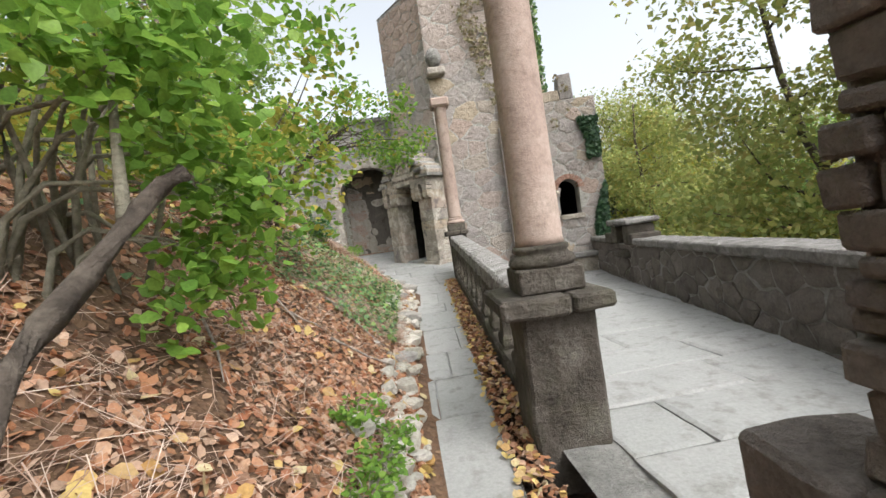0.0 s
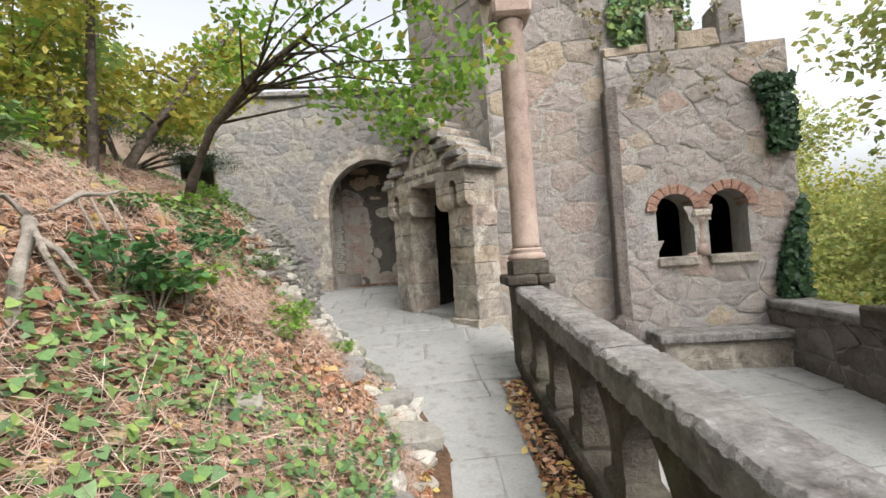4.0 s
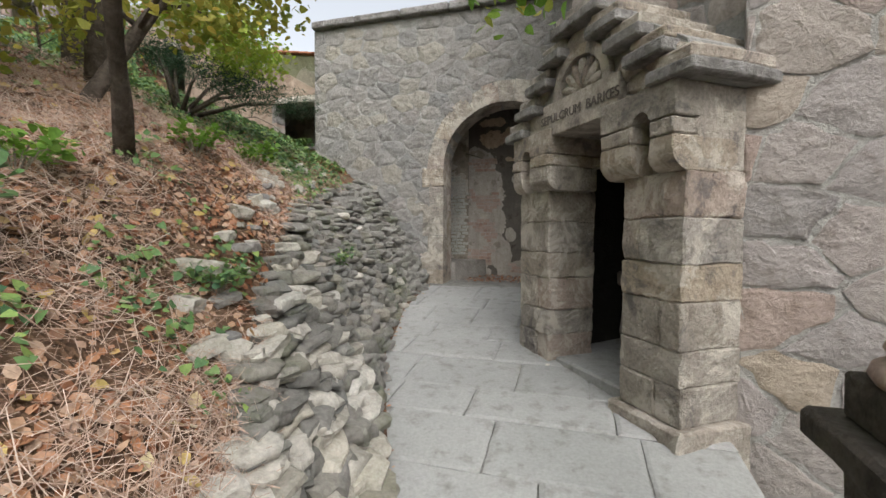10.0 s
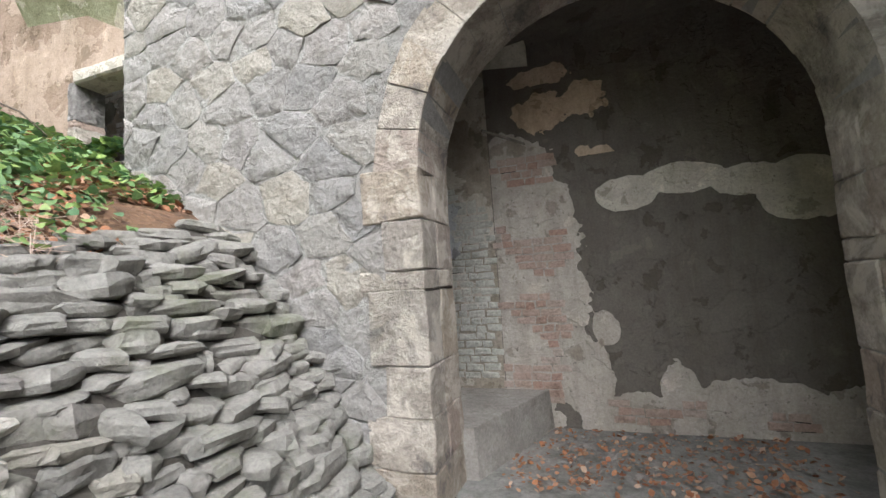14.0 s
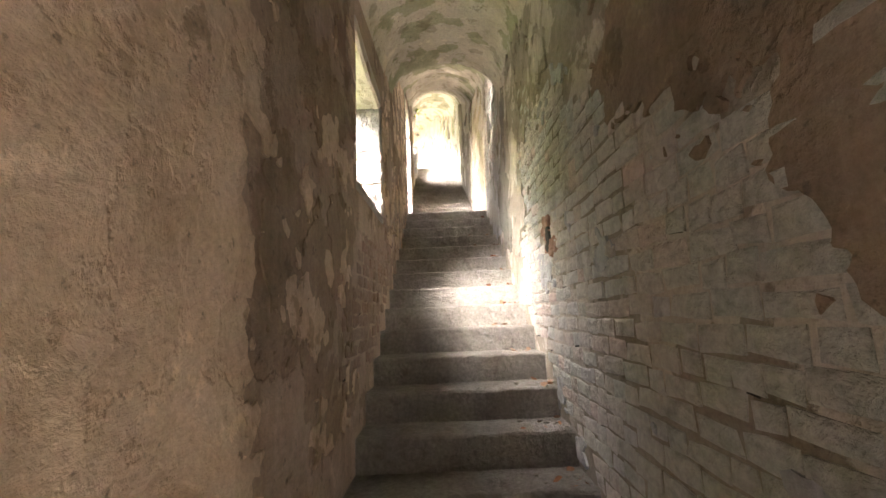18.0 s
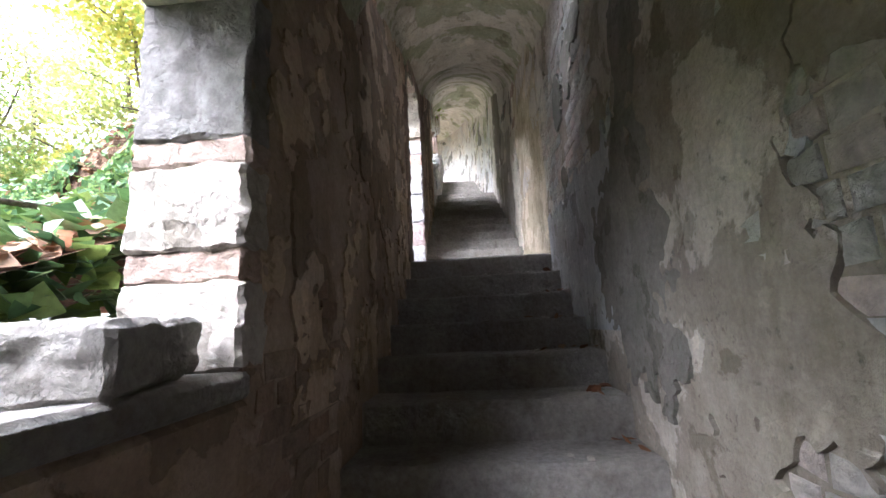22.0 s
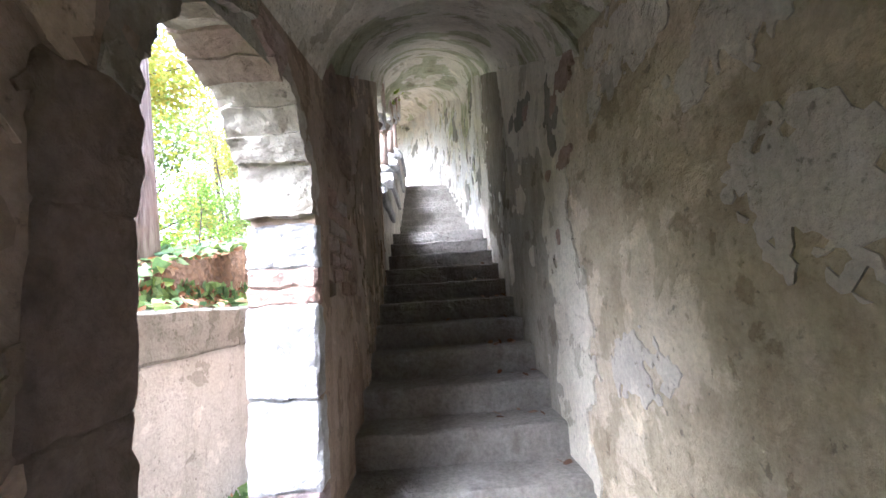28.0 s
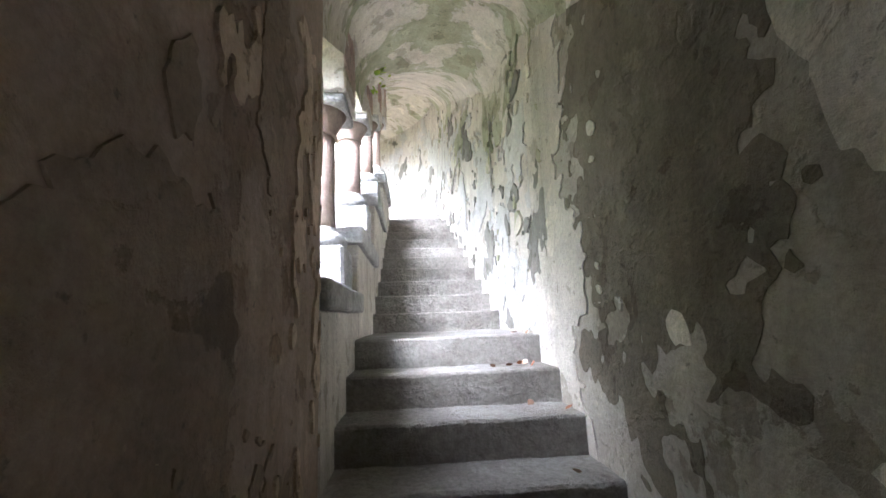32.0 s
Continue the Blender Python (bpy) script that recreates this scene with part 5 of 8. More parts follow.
# ---- parapet ----
PP0, PP1 = Vector((14.31, -7.0, 0)), Vector((11.2, -19.7, 0))
parapet, place_pp, L_pp = wall_prism("wall_parapet", ((PP0.x, PP0.y), (PP1.x, PP1.y)), -1.6, 1.0, 0.45, M_MORTARGREY, "low terrace parapet of dark rubble stone")
PPU = (PP0 - PP1).normalized()
PPN = Vector((-PPU.y, PPU.x, 0))
place_pp = lambda u, v, d: PP1 + PPU * u + PPN * d + Z * v
masonry(parapet, shift(cells(L_pp, 0.85, 0.42, 0.27, 41), 0, 0.15), place_pp, M_ROUGH, depth=0.016, bulge=1.1, rag=0.018, near=(7.0, 0.5), limit=120)
pcop = thing("parapet_coping", (0, 0, 0), "rough pale coping slabs on the parapet", "coping")
PPM = Matrix(((PPU.x, PPN.x, 0, PP1.x), (PPU.y, PPN.y, 0, PP1.y), (0, 0, 1, 0), (0, 0, 0, 1)))
u = 0.0
rr = random.Random(9)
while u < L_pp - 0.3:
    w = rr.uniform(0.9, 1.5)
    if not (9.0 < u + w / 2 < 10.9):
        part("coping_slab", boxm(u, min(u + w - 0.01, L_pp), -0.5, 0.06, 1.0, 1.13, m=PPM, bevel=0.025, cuts=2, rough=0.018, seed=u), M_COPING, pcop)
    u += w
alc = thing("parapet_alcove", (0, 0, 0), "squat stone alcove built on the parapet with a small opening", "alcove")
for args in ((9.25, 9.55, -0.5, 0.08, 1.0, 1.42), (10.15, 10.5, -0.5, 0.08, 1.0, 1.42), (9.1, 9.95, -0.56, 0.14, 1.42, 1.53), (9.93, 10.62, -0.56, 0.14, 1.40, 1.55), (9.55, 10.15, -0.5, -0.4, 1.0, 1.42), (9.4, 10.3, -0.3, 0.16, 0.72, 0.86), (10.5, 11.1, -0.5, 0.08, 1.0, 1.24), (8.95, 9.25, -0.5, 0.08, 1.0, 1.22)):
    part("block", boxm(*args, m=PPM, bevel=0.03, cuts=2, rough=0.025, seed=args[0]), M_COPING if args[4] > 1.3 else M_DARKSTONE, alc)

# ---- paving ----
def flags(w, h, sx, sy, sd, along=False):
    """Courses of rectangular slabs of uneven length."""
    r_ = random.Random(sd)
    out, v = [], 0.0
    while v < h:
        b = sy * r_.uniform(0.8, 1.25)
        u = -r_.uniform(0, sx)
        while u < w:
            a = sx * r_.uniform(0.7, 1.5)
            p = [(max(0, u), v), (min(w, u + a), v + r_.uniform(-0.01, 0.01)), (min(w, u + a), min(h, v + b) + r_.uniform(-0.01, 0.01)), (max(0, u), min(h, v + b))]
            if p[1][0] - p[0][0] > 0.05:
                out.append(p)
            u += a
        v += b
    return out


def pave(parent, polys, place, mat, sd, name="flagstone", gap=0.009, depth=0.03, keep=None):
    masonry(parent, polys, place, mat, gap=gap, depth=depth, seed=sd, name=name, limit=300, bulge=0.02, keep=keep, rag=0.006)


pave(path, flags(0.66, 13.6, 1.4, 0.95, 51), lambda u, v, d: Vector((edge_x(-22 + v) + 0.02 + u * (rail_x(-22 + v) - 0.44 - edge_x(-22 + v) - 0.02) / 0.66, -22 + v, path_z(-22 + v) + d * 0.9 - 0.03)), M_FLAG, 3, gap=0.003)


pave(path, flags(4.1, 6.6, 0.9, 0.62, 52), lambda u, v, d: Vector((6.1 + u, -8.4 + v, path_z(-8.4 + v) + d * 0.9 - 0.03)), M_FLAG, 4, gap=0.004)
terr = bpy.data.objects["terrace"]
pave(terr, flags(4.6, 12.4, 1.3, 0.75, 53), lambda u, v, d: Vector((9.85 + u + (v - 3.0) * 0.0, -19.0 + v, TERR + d * 0.9 - 0.03)), M_FLAG, 5, gap=0.004)

# ---- dry stone wall of the bank ----
def bank_point(y, h):
    """The point of the bank at a height over the path's edge."""
    e, b = edge_x(y), path_z(y)
    d = 0.0
    while d < 3 and terrain(e - d, y) - b < h:
        d += 0.02
    return e - d, b


dry = thing("dry_stone_wall", (0, 0, 0), "leaning dry-laid wall of grey slate and fieldstones holding the bank", "stone wall")
_bank = {}


def bank_place(u, v, d):
    y = -8.9 + u
    hm = lerp((-8.9, -8.0, -7.0, -5.5, -1.9), (0.25, 0.85, 1.35, 1.75, 2.05), y)
    h = v / 2.0 * hm
    key = (round(y, 1), round(h, 1))
    k0 = (round(math.floor(y * 4) / 4, 2), round(math.floor(h * 8) / 8, 3))
    pts = []
    for dy in (0, 0.25):
        for dh in (0, 0.125):
            kk = (round(k0[0] + dy, 2), round(k0[1] + dh, 3))
            if kk not in _bank:
                _bank[kk] = bank_point(*kk)[0]
            pts.append(_bank[kk])
    fy, fh = (y - k0[0]) / 0.25, (h - k0[1]) / 0.125
    x = (pts[0] * (1 - fh) + pts[1] * fh) * (1 - fy) + (pts[2] * (1 - fh) + pts[3] * fh) * fy
    n = Vector((0.80, -0.30 if y < -5 else -0.12, 0.50)).normalized()
    return Vector((x, y, path_z(y) + h)) + n * (d + 0.01)


def slab_geo(rs):
    """A flat irregular fieldstone of unit size, with a broken, uneven skin."""
    n = rs.randint(8, 10)
    sd = rs.uniform(0, 50)
    ring = []
    for i in range(n):
        a = 2 * math.pi * (i + rs.uniform(-0.35, 0.35)) / n
        q = rs.uniform(0.36, 0.60)
        ring.append((q * math.cos(a), q * math.sin(a)))
    vs_ = []
    for f, h in ((0.66, -0.5), (0.93, -0.36), (1.0, -0.05), (0.97, 0.28), (0.80, 0.47)):
        for x, y in ring:
            e = noise.noise_vector(Vector((x * 3 + sd, y * 3, h * 2)))
            vs_.append((x * f + e.x * 0.09, y * f + e.y * 0.09, h + e.z * 0.20))
    vs_ += [(0, 0, -0.5), (rs.uniform(-0.1, 0.1), rs.uniform(-0.1, 0.1), 0.53)]
    fs_ = []
    for k in range(4):
        fs_ += [(k * n + i, k * n + (i + 1) % n, (k + 1) * n + (i + 1) % n, (k + 1) * n + i) for i in range(n)]
    fs_ += [((i + 1) % n, i, 5 * n) for i in range(n)] + [(4 * n + i, 4 * n + (i + 1) % n, 5 * n + 1) for i in range(n)]
    return vs_, fs_


def lay_wall():
    rs = random.Random(62)
    shapes = [slab_geo(rs) for _ in range(14)]
    items = []
    v = 0.0
    while v < 2.0:
        hh = rs.uniform(0.05, 0.10) * (1.4 if v < 0.7 else 1.0)
        u = rs.uniform(0, 0.2)
        while u < 7.05:
            L = rs.uniform(0.13, 0.36) * rs.choice((0.7, 1.0, 1.0, 1.4))
            p = bank_place(u + L / 2, min(2.0, v + hh / 2), 0.0)
            q = bank_place(min(7.1, u + L / 2 + 0.1), min(2.0, v + hh / 2), 0.0)
            hm = lerp((-8.9, -8.0, -7.0, -5.5, -1.9), (0.25, 0.85, 1.35, 1.75, 2.05), p.y)
            yaw = math.atan2(q.y - p.y, q.x - p.x) + rs.gauss(0, 0.22)
            dim = (L * 1.38, rs.uniform(0.24, 0.42), hh * rs.uniform(1.05, 1.6))
            items.append((p, yaw, dim, rs.gauss(0.06, 0.10), rs.gauss(0, 0.10), rs.randrange(14), rs.uniform(-0.035, 0.045)))
            u += L
        v += hh * 2.0 / 1.75
    items.sort(key=lambda i_: (i_[0] - Vector((7.2, -5.6, 1.9))).length)
    rv, rf = [], []
    nrm = Vector((0.85, -0.3, 0.2)).normalized()
    for k, (p, yaw, dim, tx_, ty_, s_, out) in enumerate(items):
        m_ = Matrix.Translation(p + nrm * (out - 0.03)) @ Matrix.Rotation(yaw, 4, "Z") @ Matrix.Rotation(tx_, 4, "X") @ Matrix.Rotation(ty_, 4, "Y") @ Matrix.Diagonal((*dim, 1))
        vs_, fs_ = shapes[s_]
        vs_ = [m_ @ Vector(c) for c in vs_]
        mt = M_PALESTONE if (p.y < -6.6 and rs.random() < 0.5) or rs.random() < 0.06 else M_DRY
        if k < 430:
            obj("fieldstone", mesh("fieldstone", vs_, fs_, mt, k % 5 == 0), dry)
        else:
            b_ = len(rv)
            rv += vs_
            rf += [tuple(a_ + b_ for a_ in f_) for f_ in fs_]
    obj("far_fieldstones", mesh("far_fieldstones", rv, rf, M_DRY), dry, kind="stuff")


lay_wall()
# added dark sheet puts shade into the gaps between the fieldstones
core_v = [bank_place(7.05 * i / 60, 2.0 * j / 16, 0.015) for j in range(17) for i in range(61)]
obj("earth_core", mesh("earth_core", core_v, [(j * 61 + i, j * 61 + i + 1, j * 61 + i + 62, j * 61 + i + 61) for j in range(16) for i in range(60)], M_GAPSHADE), dry, "dark backing sheet that paints shade between the stones")


# ---- loose stones ----
def rock_mesh(sd, flat=0.6, mat=None):
    bm = bmesh.new()
    bmesh.ops.create_icosphere(bm, subdivisions=2, radius=1.0)
    for v in bm.verts:
        n = noise.noise(v.co * 0.9 + Vector((sd * 3.1, sd, 0)))
        v.co *= 1 + 0.45 * n
        for ax in range(3):
            lim = 0.62 + 0.2 * noise.noise(Vector((sd, ax * 5.0, 1.3)))
            v.co[ax] = max(-lim, min(lim, v.co[ax]))
        v.co.z *= flat
    return from_bm("rock", bm, mat)


pale = [rock_mesh(i, 0.6, M_PALESTONE) for i in range(7)]
grey = [rock_mesh(i + 20, 0.45, M_GREYSTONE) for i in range(4)]
rr = random.Random(14)
for i in range(190):
    y = rr.uniform(-17.5, -8.2)
    off = abs(rr.gauss(0.16, 0.13))
    x = edge_x(y) - off
    s = rr.choice((0.6, 1.0, 1.0, 1.5)) * rr.uniform(0.05, 0.10)
    o = obj("pale_rock", rr.choice(pale), None, "pale limestone lump in the path edging", "rock", "rubble path edging")
    o.location = (x, y, terrain(x, y) + s * 0.3)
    o.scale = (s * rr.uniform(0.9, 1.5), s * rr.uniform(0.8, 1.3), s)
    o.rotation_euler = (rr.uniform(-0.4, 0.4), rr.uniform(-0.4, 0.4), rr.uniform(0, 6.3))
for x, y, s, yaw in ((8.55, -12.6, 0.30, 0.4), (8.50, -11.0, 0.26, 1.2), (8.62, -10.1, 0.34, 0.2), (8.42, -9.4, 0.30, 0.9), (8.0, -8.9, 0.26, 2.0), (8.1, -9.6, 0.22, 0.5), (7.75, -11.0, 0.16, 0.4), (8.5, -14.4, 0.22, 0.8)):
    o = obj("edging_boulder", rr.choice(grey), None, "flat grey boulder edging the path", "rock", "edging boulders")
    o.location = (x, y, terrain(x, y) + s * 0.08)
    o.scale, o.rotation_euler = (s * 1.2, s * 0.9, s * 0.8), (0.05, 0.1, yaw)
rr = random.Random(33)
for i in range(40):
    y = rr.uniform(-8.5, -3)
    h = lerp((-8.9, -8.0, -7.0, -5.5, -1.9), (0.25, 0.85, 1.35, 1.75, 2.05), y) + rr.uniform(0.05, 0.35)
    x, b = bank_point(y, h)
    s = rr.uniform(0.05, 0.15)
    o = obj("loose_stone", rr.choice(grey + pale), None, "loose stone lying on top of the bank wall", "rock", "loose bank stones")
    o.location = (x - 0.05, y, terrain(x - 0.05, y) + s * 0.2)
    o.scale, o.rotation_euler = (s * 1.4, s, s), (rr.uniform(-0.3, 0.3), rr.uniform(-0.3, 0.3), rr.uniform(0, 6))


# ---- leaves ----
LEAF = [(0.0, -0.5, 0), (0.33, -0.2, 0.05), (0.36, 0.12, 0.04), (0.0, 0.55, 0), (-0.36, 0.12, 0.04), (-0.33, -0.2, 0.05)]
IVYLEAF = [(0.0, -0.34, 0), (0.47, -0.33, 0.06), (0.38, 0.08, 0.03), (0.0, 0.56, -0.03), (-0.38, 0.08, 0.03), (-0.47, -0.33, 0.06)]
BIGLEAF = [(0.0, -0.5, 0), (0.42, -0.28, 0.06), (0.34, 0.14, 0.05), (0.0, 0.6, -0.06), (-0.34, 0.14, 0.05), (-0.42, -0.28, 0.06)]
NARROW = [(-0.06, -0.5, 0), (0.06, -0.5, 0), (0.05, 0.5, 0.03), (-0.05, 0.5, 0.03)]
FARLEAF = [(0.0, -0.5, 0), (0.33, 0.0, 0.06), (0.0, 0.5, 0), (-0.33, 0.0, 0.06)]
SLIVER = [(-0.008, -0.5, 0), (0.008, -0.5, 0), (0.006, 0.5, 0.05), (-0.006, 0.5, 0.05)]


def leaf_sheet(name, pts, normals, sizes, shape, mat, sd, tilt=0.5):
    """Many small leaves in one mesh."""
    g = np.random.default_rng(sd)
    n = len(pts)
    pts, normals, sizes = np.asarray(pts, float), np.asarray(normals, float), np.asarray(sizes, float)
    normals = normals + g.normal(0, tilt, (n, 3))
    normals /= np.linalg.norm(normals, axis=1)[:, None] + 1e-9
    a = np.cross(normals, g.normal(0, 1, (n, 3)))
    a /= np.linalg.norm(a, axis=1)[:, None] + 1e-9
    b = np.cross(normals, a)
    sh = np.array(shape)
    v = pts[:, None] + sizes[:, None, None] * (sh[None, :, 0, None] * a[:, None] + sh[None, :, 1, None] * b[:, None] + sh[None, :, 2, None] * normals[:, None])
    k = len(sh)
    me = bpy.data.meshes.new(name)
    me.vertices.add(n * k)
    me.vertices.foreach_set("co", v.ravel())
    if k == 6:
        quads = np.array([[0, 1, 2, 3], [0, 3, 4, 5]])
    else:
        quads = np.array([[0, 1, 2, 3]])
    f = (np.arange(n)[:, None, None] * k + quads[None]).reshape(-1, 4)
    me.loops.add(f.size)
    me.loops.foreach_set("vertex_index", f.ravel().astype(np.int32))
    me.polygons.add(len(f))
    me.polygons.foreach_set("loop_start", np.arange(0, f.size, 4, dtype=np.int32))
    me.update(calc_edges=True)
    me.materials.append(mat)
    return me


def on_bank(n, sd, ymin, ymax, dmin, dmax, keep=None, lift=0.01, power=1.0):
    r = random.Random(sd)
    pts = []
    while len(pts) < n:
        y = r.uniform(ymin, ymax)
        d = dmin + (dmax - dmin) * r.random() ** power
        x = edge_x(y) - d
        if keep and not keep(x, y, d, r):
            continue
        pts.append((x, y, hill_z(x, y) + lift * r.uniform(0.3, 1.6)))
    return pts


def wallzone(x, y, d):
    """Whether the dry wall's face shows here instead of soil."""
    return y > -8.3 and d < lerp((-8.3, -7, -5, -2), (0.5, 0.9, 1.05, 1.25), y)


def bank_normals(pts):
    return [Vector((0.55, 0, 0.83)) for _ in pts]


def litter_keep(x, y, d, r):
    return not wallzone(x, y, d) and (noise.noise(Vector((x * 0.8, y * 0.8, 9))) > -0.35 or r.random() < 0.5)


P = on_bank(85000, 1, -21, -2.6, 0.05, 7.0, litter_keep, 0.02, 1.5)
obj("leaf_litter", leaf_sheet("leaf_litter", P, bank_normals(P), np.random.default_rng(1).uniform(0.03, 0.078, len(P)), LEAF, M_LITTER, 1), None, "thick brown litter of fallen leaves on the bank", "leaves", kind="stuff")
P = on_bank(1500, 2, -21, -5, 0.0, 4.0, litter_keep, 0.03, 1.3)
obj("yellow_leaves", leaf_sheet("yellow_leaves", P, bank_normals(P), np.random.default_rng(2).uniform(0.05, 0.11, len(P)), LEAF, M_FALLYELLOW, 2), None, "scattered yellow fallen leaves on the bank", "leaves", kind="stuff")
P = on_bank(70000, 3, -20, -3, 0.15, 4.5, lambda x, y, d, r: litter_keep(x, y, d, r) and (noise.noise(Vector((x * 0.9, y * 0.9, 31))) > r.uniform(-0.5, 0.2)) and (y > -14.0 or r.random() < 0.22), 0.05, 1.3)
obj("dry_needles", leaf_sheet("dry_needles", P, bank_normals(P), np.random.default_rng(3).uniform(0.08, 0.30, len(P)), SLIVER, M_NEEDLE, 3, 0.35), None, "dry needles, stalks and twigs on the bank", "twigs", kind="stuff")


def ivy_keep(x, y, d, r):
    if wallzone(x, y, d):
        return False
    f = noise.noise(Vector((x * 0.55 + 4, y * 0.55, 2))) + 0.5 * noise.noise(Vector((x * 1.7, y * 1.7, 5)))
    bias = lerp((-17, -14.5, -12.5, -10.5, -9.5, -8.5, -5, -2), (-0.7, -0.15, 0.32, 0.34, 0.0, -0.25, -0.1, 0.6), y)
    return f * 1.5 + bias + 0.14 * min(d, 3) - 0.35 > r.uniform(-0.15, 0.35)


P = on_bank(22000, 4, -19, -2.5, 0.25, 7.0, ivy_keep, 0.09, 1.2)
obj("ground_ivy", leaf_sheet("ground_ivy", P, bank_normals(P), np.random.default_rng(4).uniform(0.03, 0.075, len(P)), IVYLEAF, M_IVY, 4, 0.4), None, "trailing green ivy over the bank", "ivy", kind="stuff")
# litter and ivy on the slope outside the stair windows
def upper_slope(n, sd, ivy):
    r = random.Random(sd)
    pts, nrm = [], []
    while len(pts) < n:
        if r.random() < 0.22:
            k = r.random()
            x, y, z = r.uniform(-4.6, 0.25), -2.4 - 0.2 * k + 0.03, 4.95 + 1.5 * k
            nv = Vector((0, 0.99, 0.13))
        elif r.random() < 0.45:
            y, k = r.uniform(-9, -2.45), r.random()
            d0 = edge_x(y) - 0.3
            d0 = 1.2 + 0.22 * math.floor((d0 - 1.2) / 0.22)
            xa, xb = edge_x(y) - d0, edge_x(y) - d0 - 0.22
            x, z = xa + (xb - xa) * k + 0.03, hill_z(xa, y) * (1 - k) + hill_z(xb, y) * k + 0.02
            nv = Vector((0.96, 0, 0.28))
        else:
            x, y = r.uniform(-7, 3.6), r.uniform(-8, -1.75)
            z = hill_z(x, y) + r.uniform(0.005, 0.04)
            nv = Vector((0.35, 0, 0.93))
        if ivy and noise.noise(Vector((x * 0.7, y * 0.7 + z * 0.7, 8))) < -0.4:
            continue
        pts.append((x, y, z + (0.03 if ivy else 0)))
        nrm.append(nv)
    return pts, nrm


P, Q = upper_slope(20000, 21, False)
obj("slope_litter", leaf_sheet("slope_litter", P, Q, np.random.default_rng(21).uniform(0.04, 0.09, len(P)), LEAF, M_LITTER, 21), None, "brown fallen leaves on the slope outside the stair", "leaves", kind="stuff")
P, Q = upper_slope(24000, 22, True)
obj("slope_ivy", leaf_sheet("slope_ivy", P, Q, np.random.default_rng(22).uniform(0.05, 0.12, len(P)), IVYLEAF, M_IVY, 22, 0.45), None, "green ivy over the slope outside the stair", "ivy", kind="stuff")
# leaves along the gutter, on the path and in the niche
g = np.random.default_rng(5)
ys = g.uniform(-19, -8.6, 2600)
P = [(rail_x(y) - 0.20 - g.uniform(0, 0.24), y, path_z(y) + g.uniform(-0.01, 0.03)) for y in ys]
obj("gutter_leaves", leaf_sheet("gutter_leaves", P, [Z] * len(P), g.uniform(0.03, 0.075, len(P)), LEAF, M_LITTER, 6, 0.5), None, "brown and yellow leaves gathered in the gutter", "leaves", kind="stuff")
P = [(rail_x(y) - 0.20 - g.uniform(0, 0.3), y, path_z(y) + g.uniform(0.01, 0.04)) for y in g.uniform(-19, -8.6, 500)]
obj("gutter_yellow_leaves", leaf_sheet("gutter_yellow_leaves", P, [Z] * len(P), g.uniform(0.04, 0.08, len(P)), LEAF, M_FALLYELLOW, 7, 0.4), None, "yellow leaves in the gutter and on the flags", "leaves", kind="stuff")
P = [(g.uniform(6.9, 9.1), g.uniform(-1.3, -0.02), 1.47 + g.uniform(0, 0.03)) for _ in range(900)] + [(edge_x(y) + abs(g.normal(0, 0.07)), y, path_z(y) + 0.005) for y in g.uniform(-8.5, -1.8, 500)]
obj("niche_debris", leaf_sheet("niche_debris", P, [Z] * len(P), g.uniform(0.02, 0.06, len(P)), LEAF, M_LITTER, 8, 0.4), None, "dead leaves and grit on the niche floor", "leaves", kind="stuff")

# ---- plaster flakes and brick in the walls ----


right_place = lambda u, v, d: Vector((u, -d, v))
left_place = lambda u, v, d: Vector((u, -WID + d, v))
upright_place = lambda u, v, d: up(u, -d, v)
upleft_place = lambda u, v, d: up(u, -WID + d, v)
far_place = lambda u, v, d: up3(u, -d, v)
niche_place = lambda u, v, d: Vector((u, -d, v))


def fbm(u, v, sd):
    p = Vector((u, v, sd * 3.7))
    return 0.60 * noise.noise(p) + 0.42 * noise.noise(p * 2.3 + Vector((5, 1, 0))) + 0.32 * noise.noise(p * 5.1 + Vector((0, 9, 2))) + 0.20 * noise.noise(p * 11)


def spots(shapes, amp=0.45, scale=3.0, sd=0.0):
    """A field that is positive inside ragged ellipses (u, v, ru, rv)."""
    return lambda u, v: max(1 - math.hypot((u - a) / b, (v - c) / d) for a, c, b, d in shapes) + amp * 1.5 * fbm(u * scale * 1.35, v * scale * 1.35, sd)


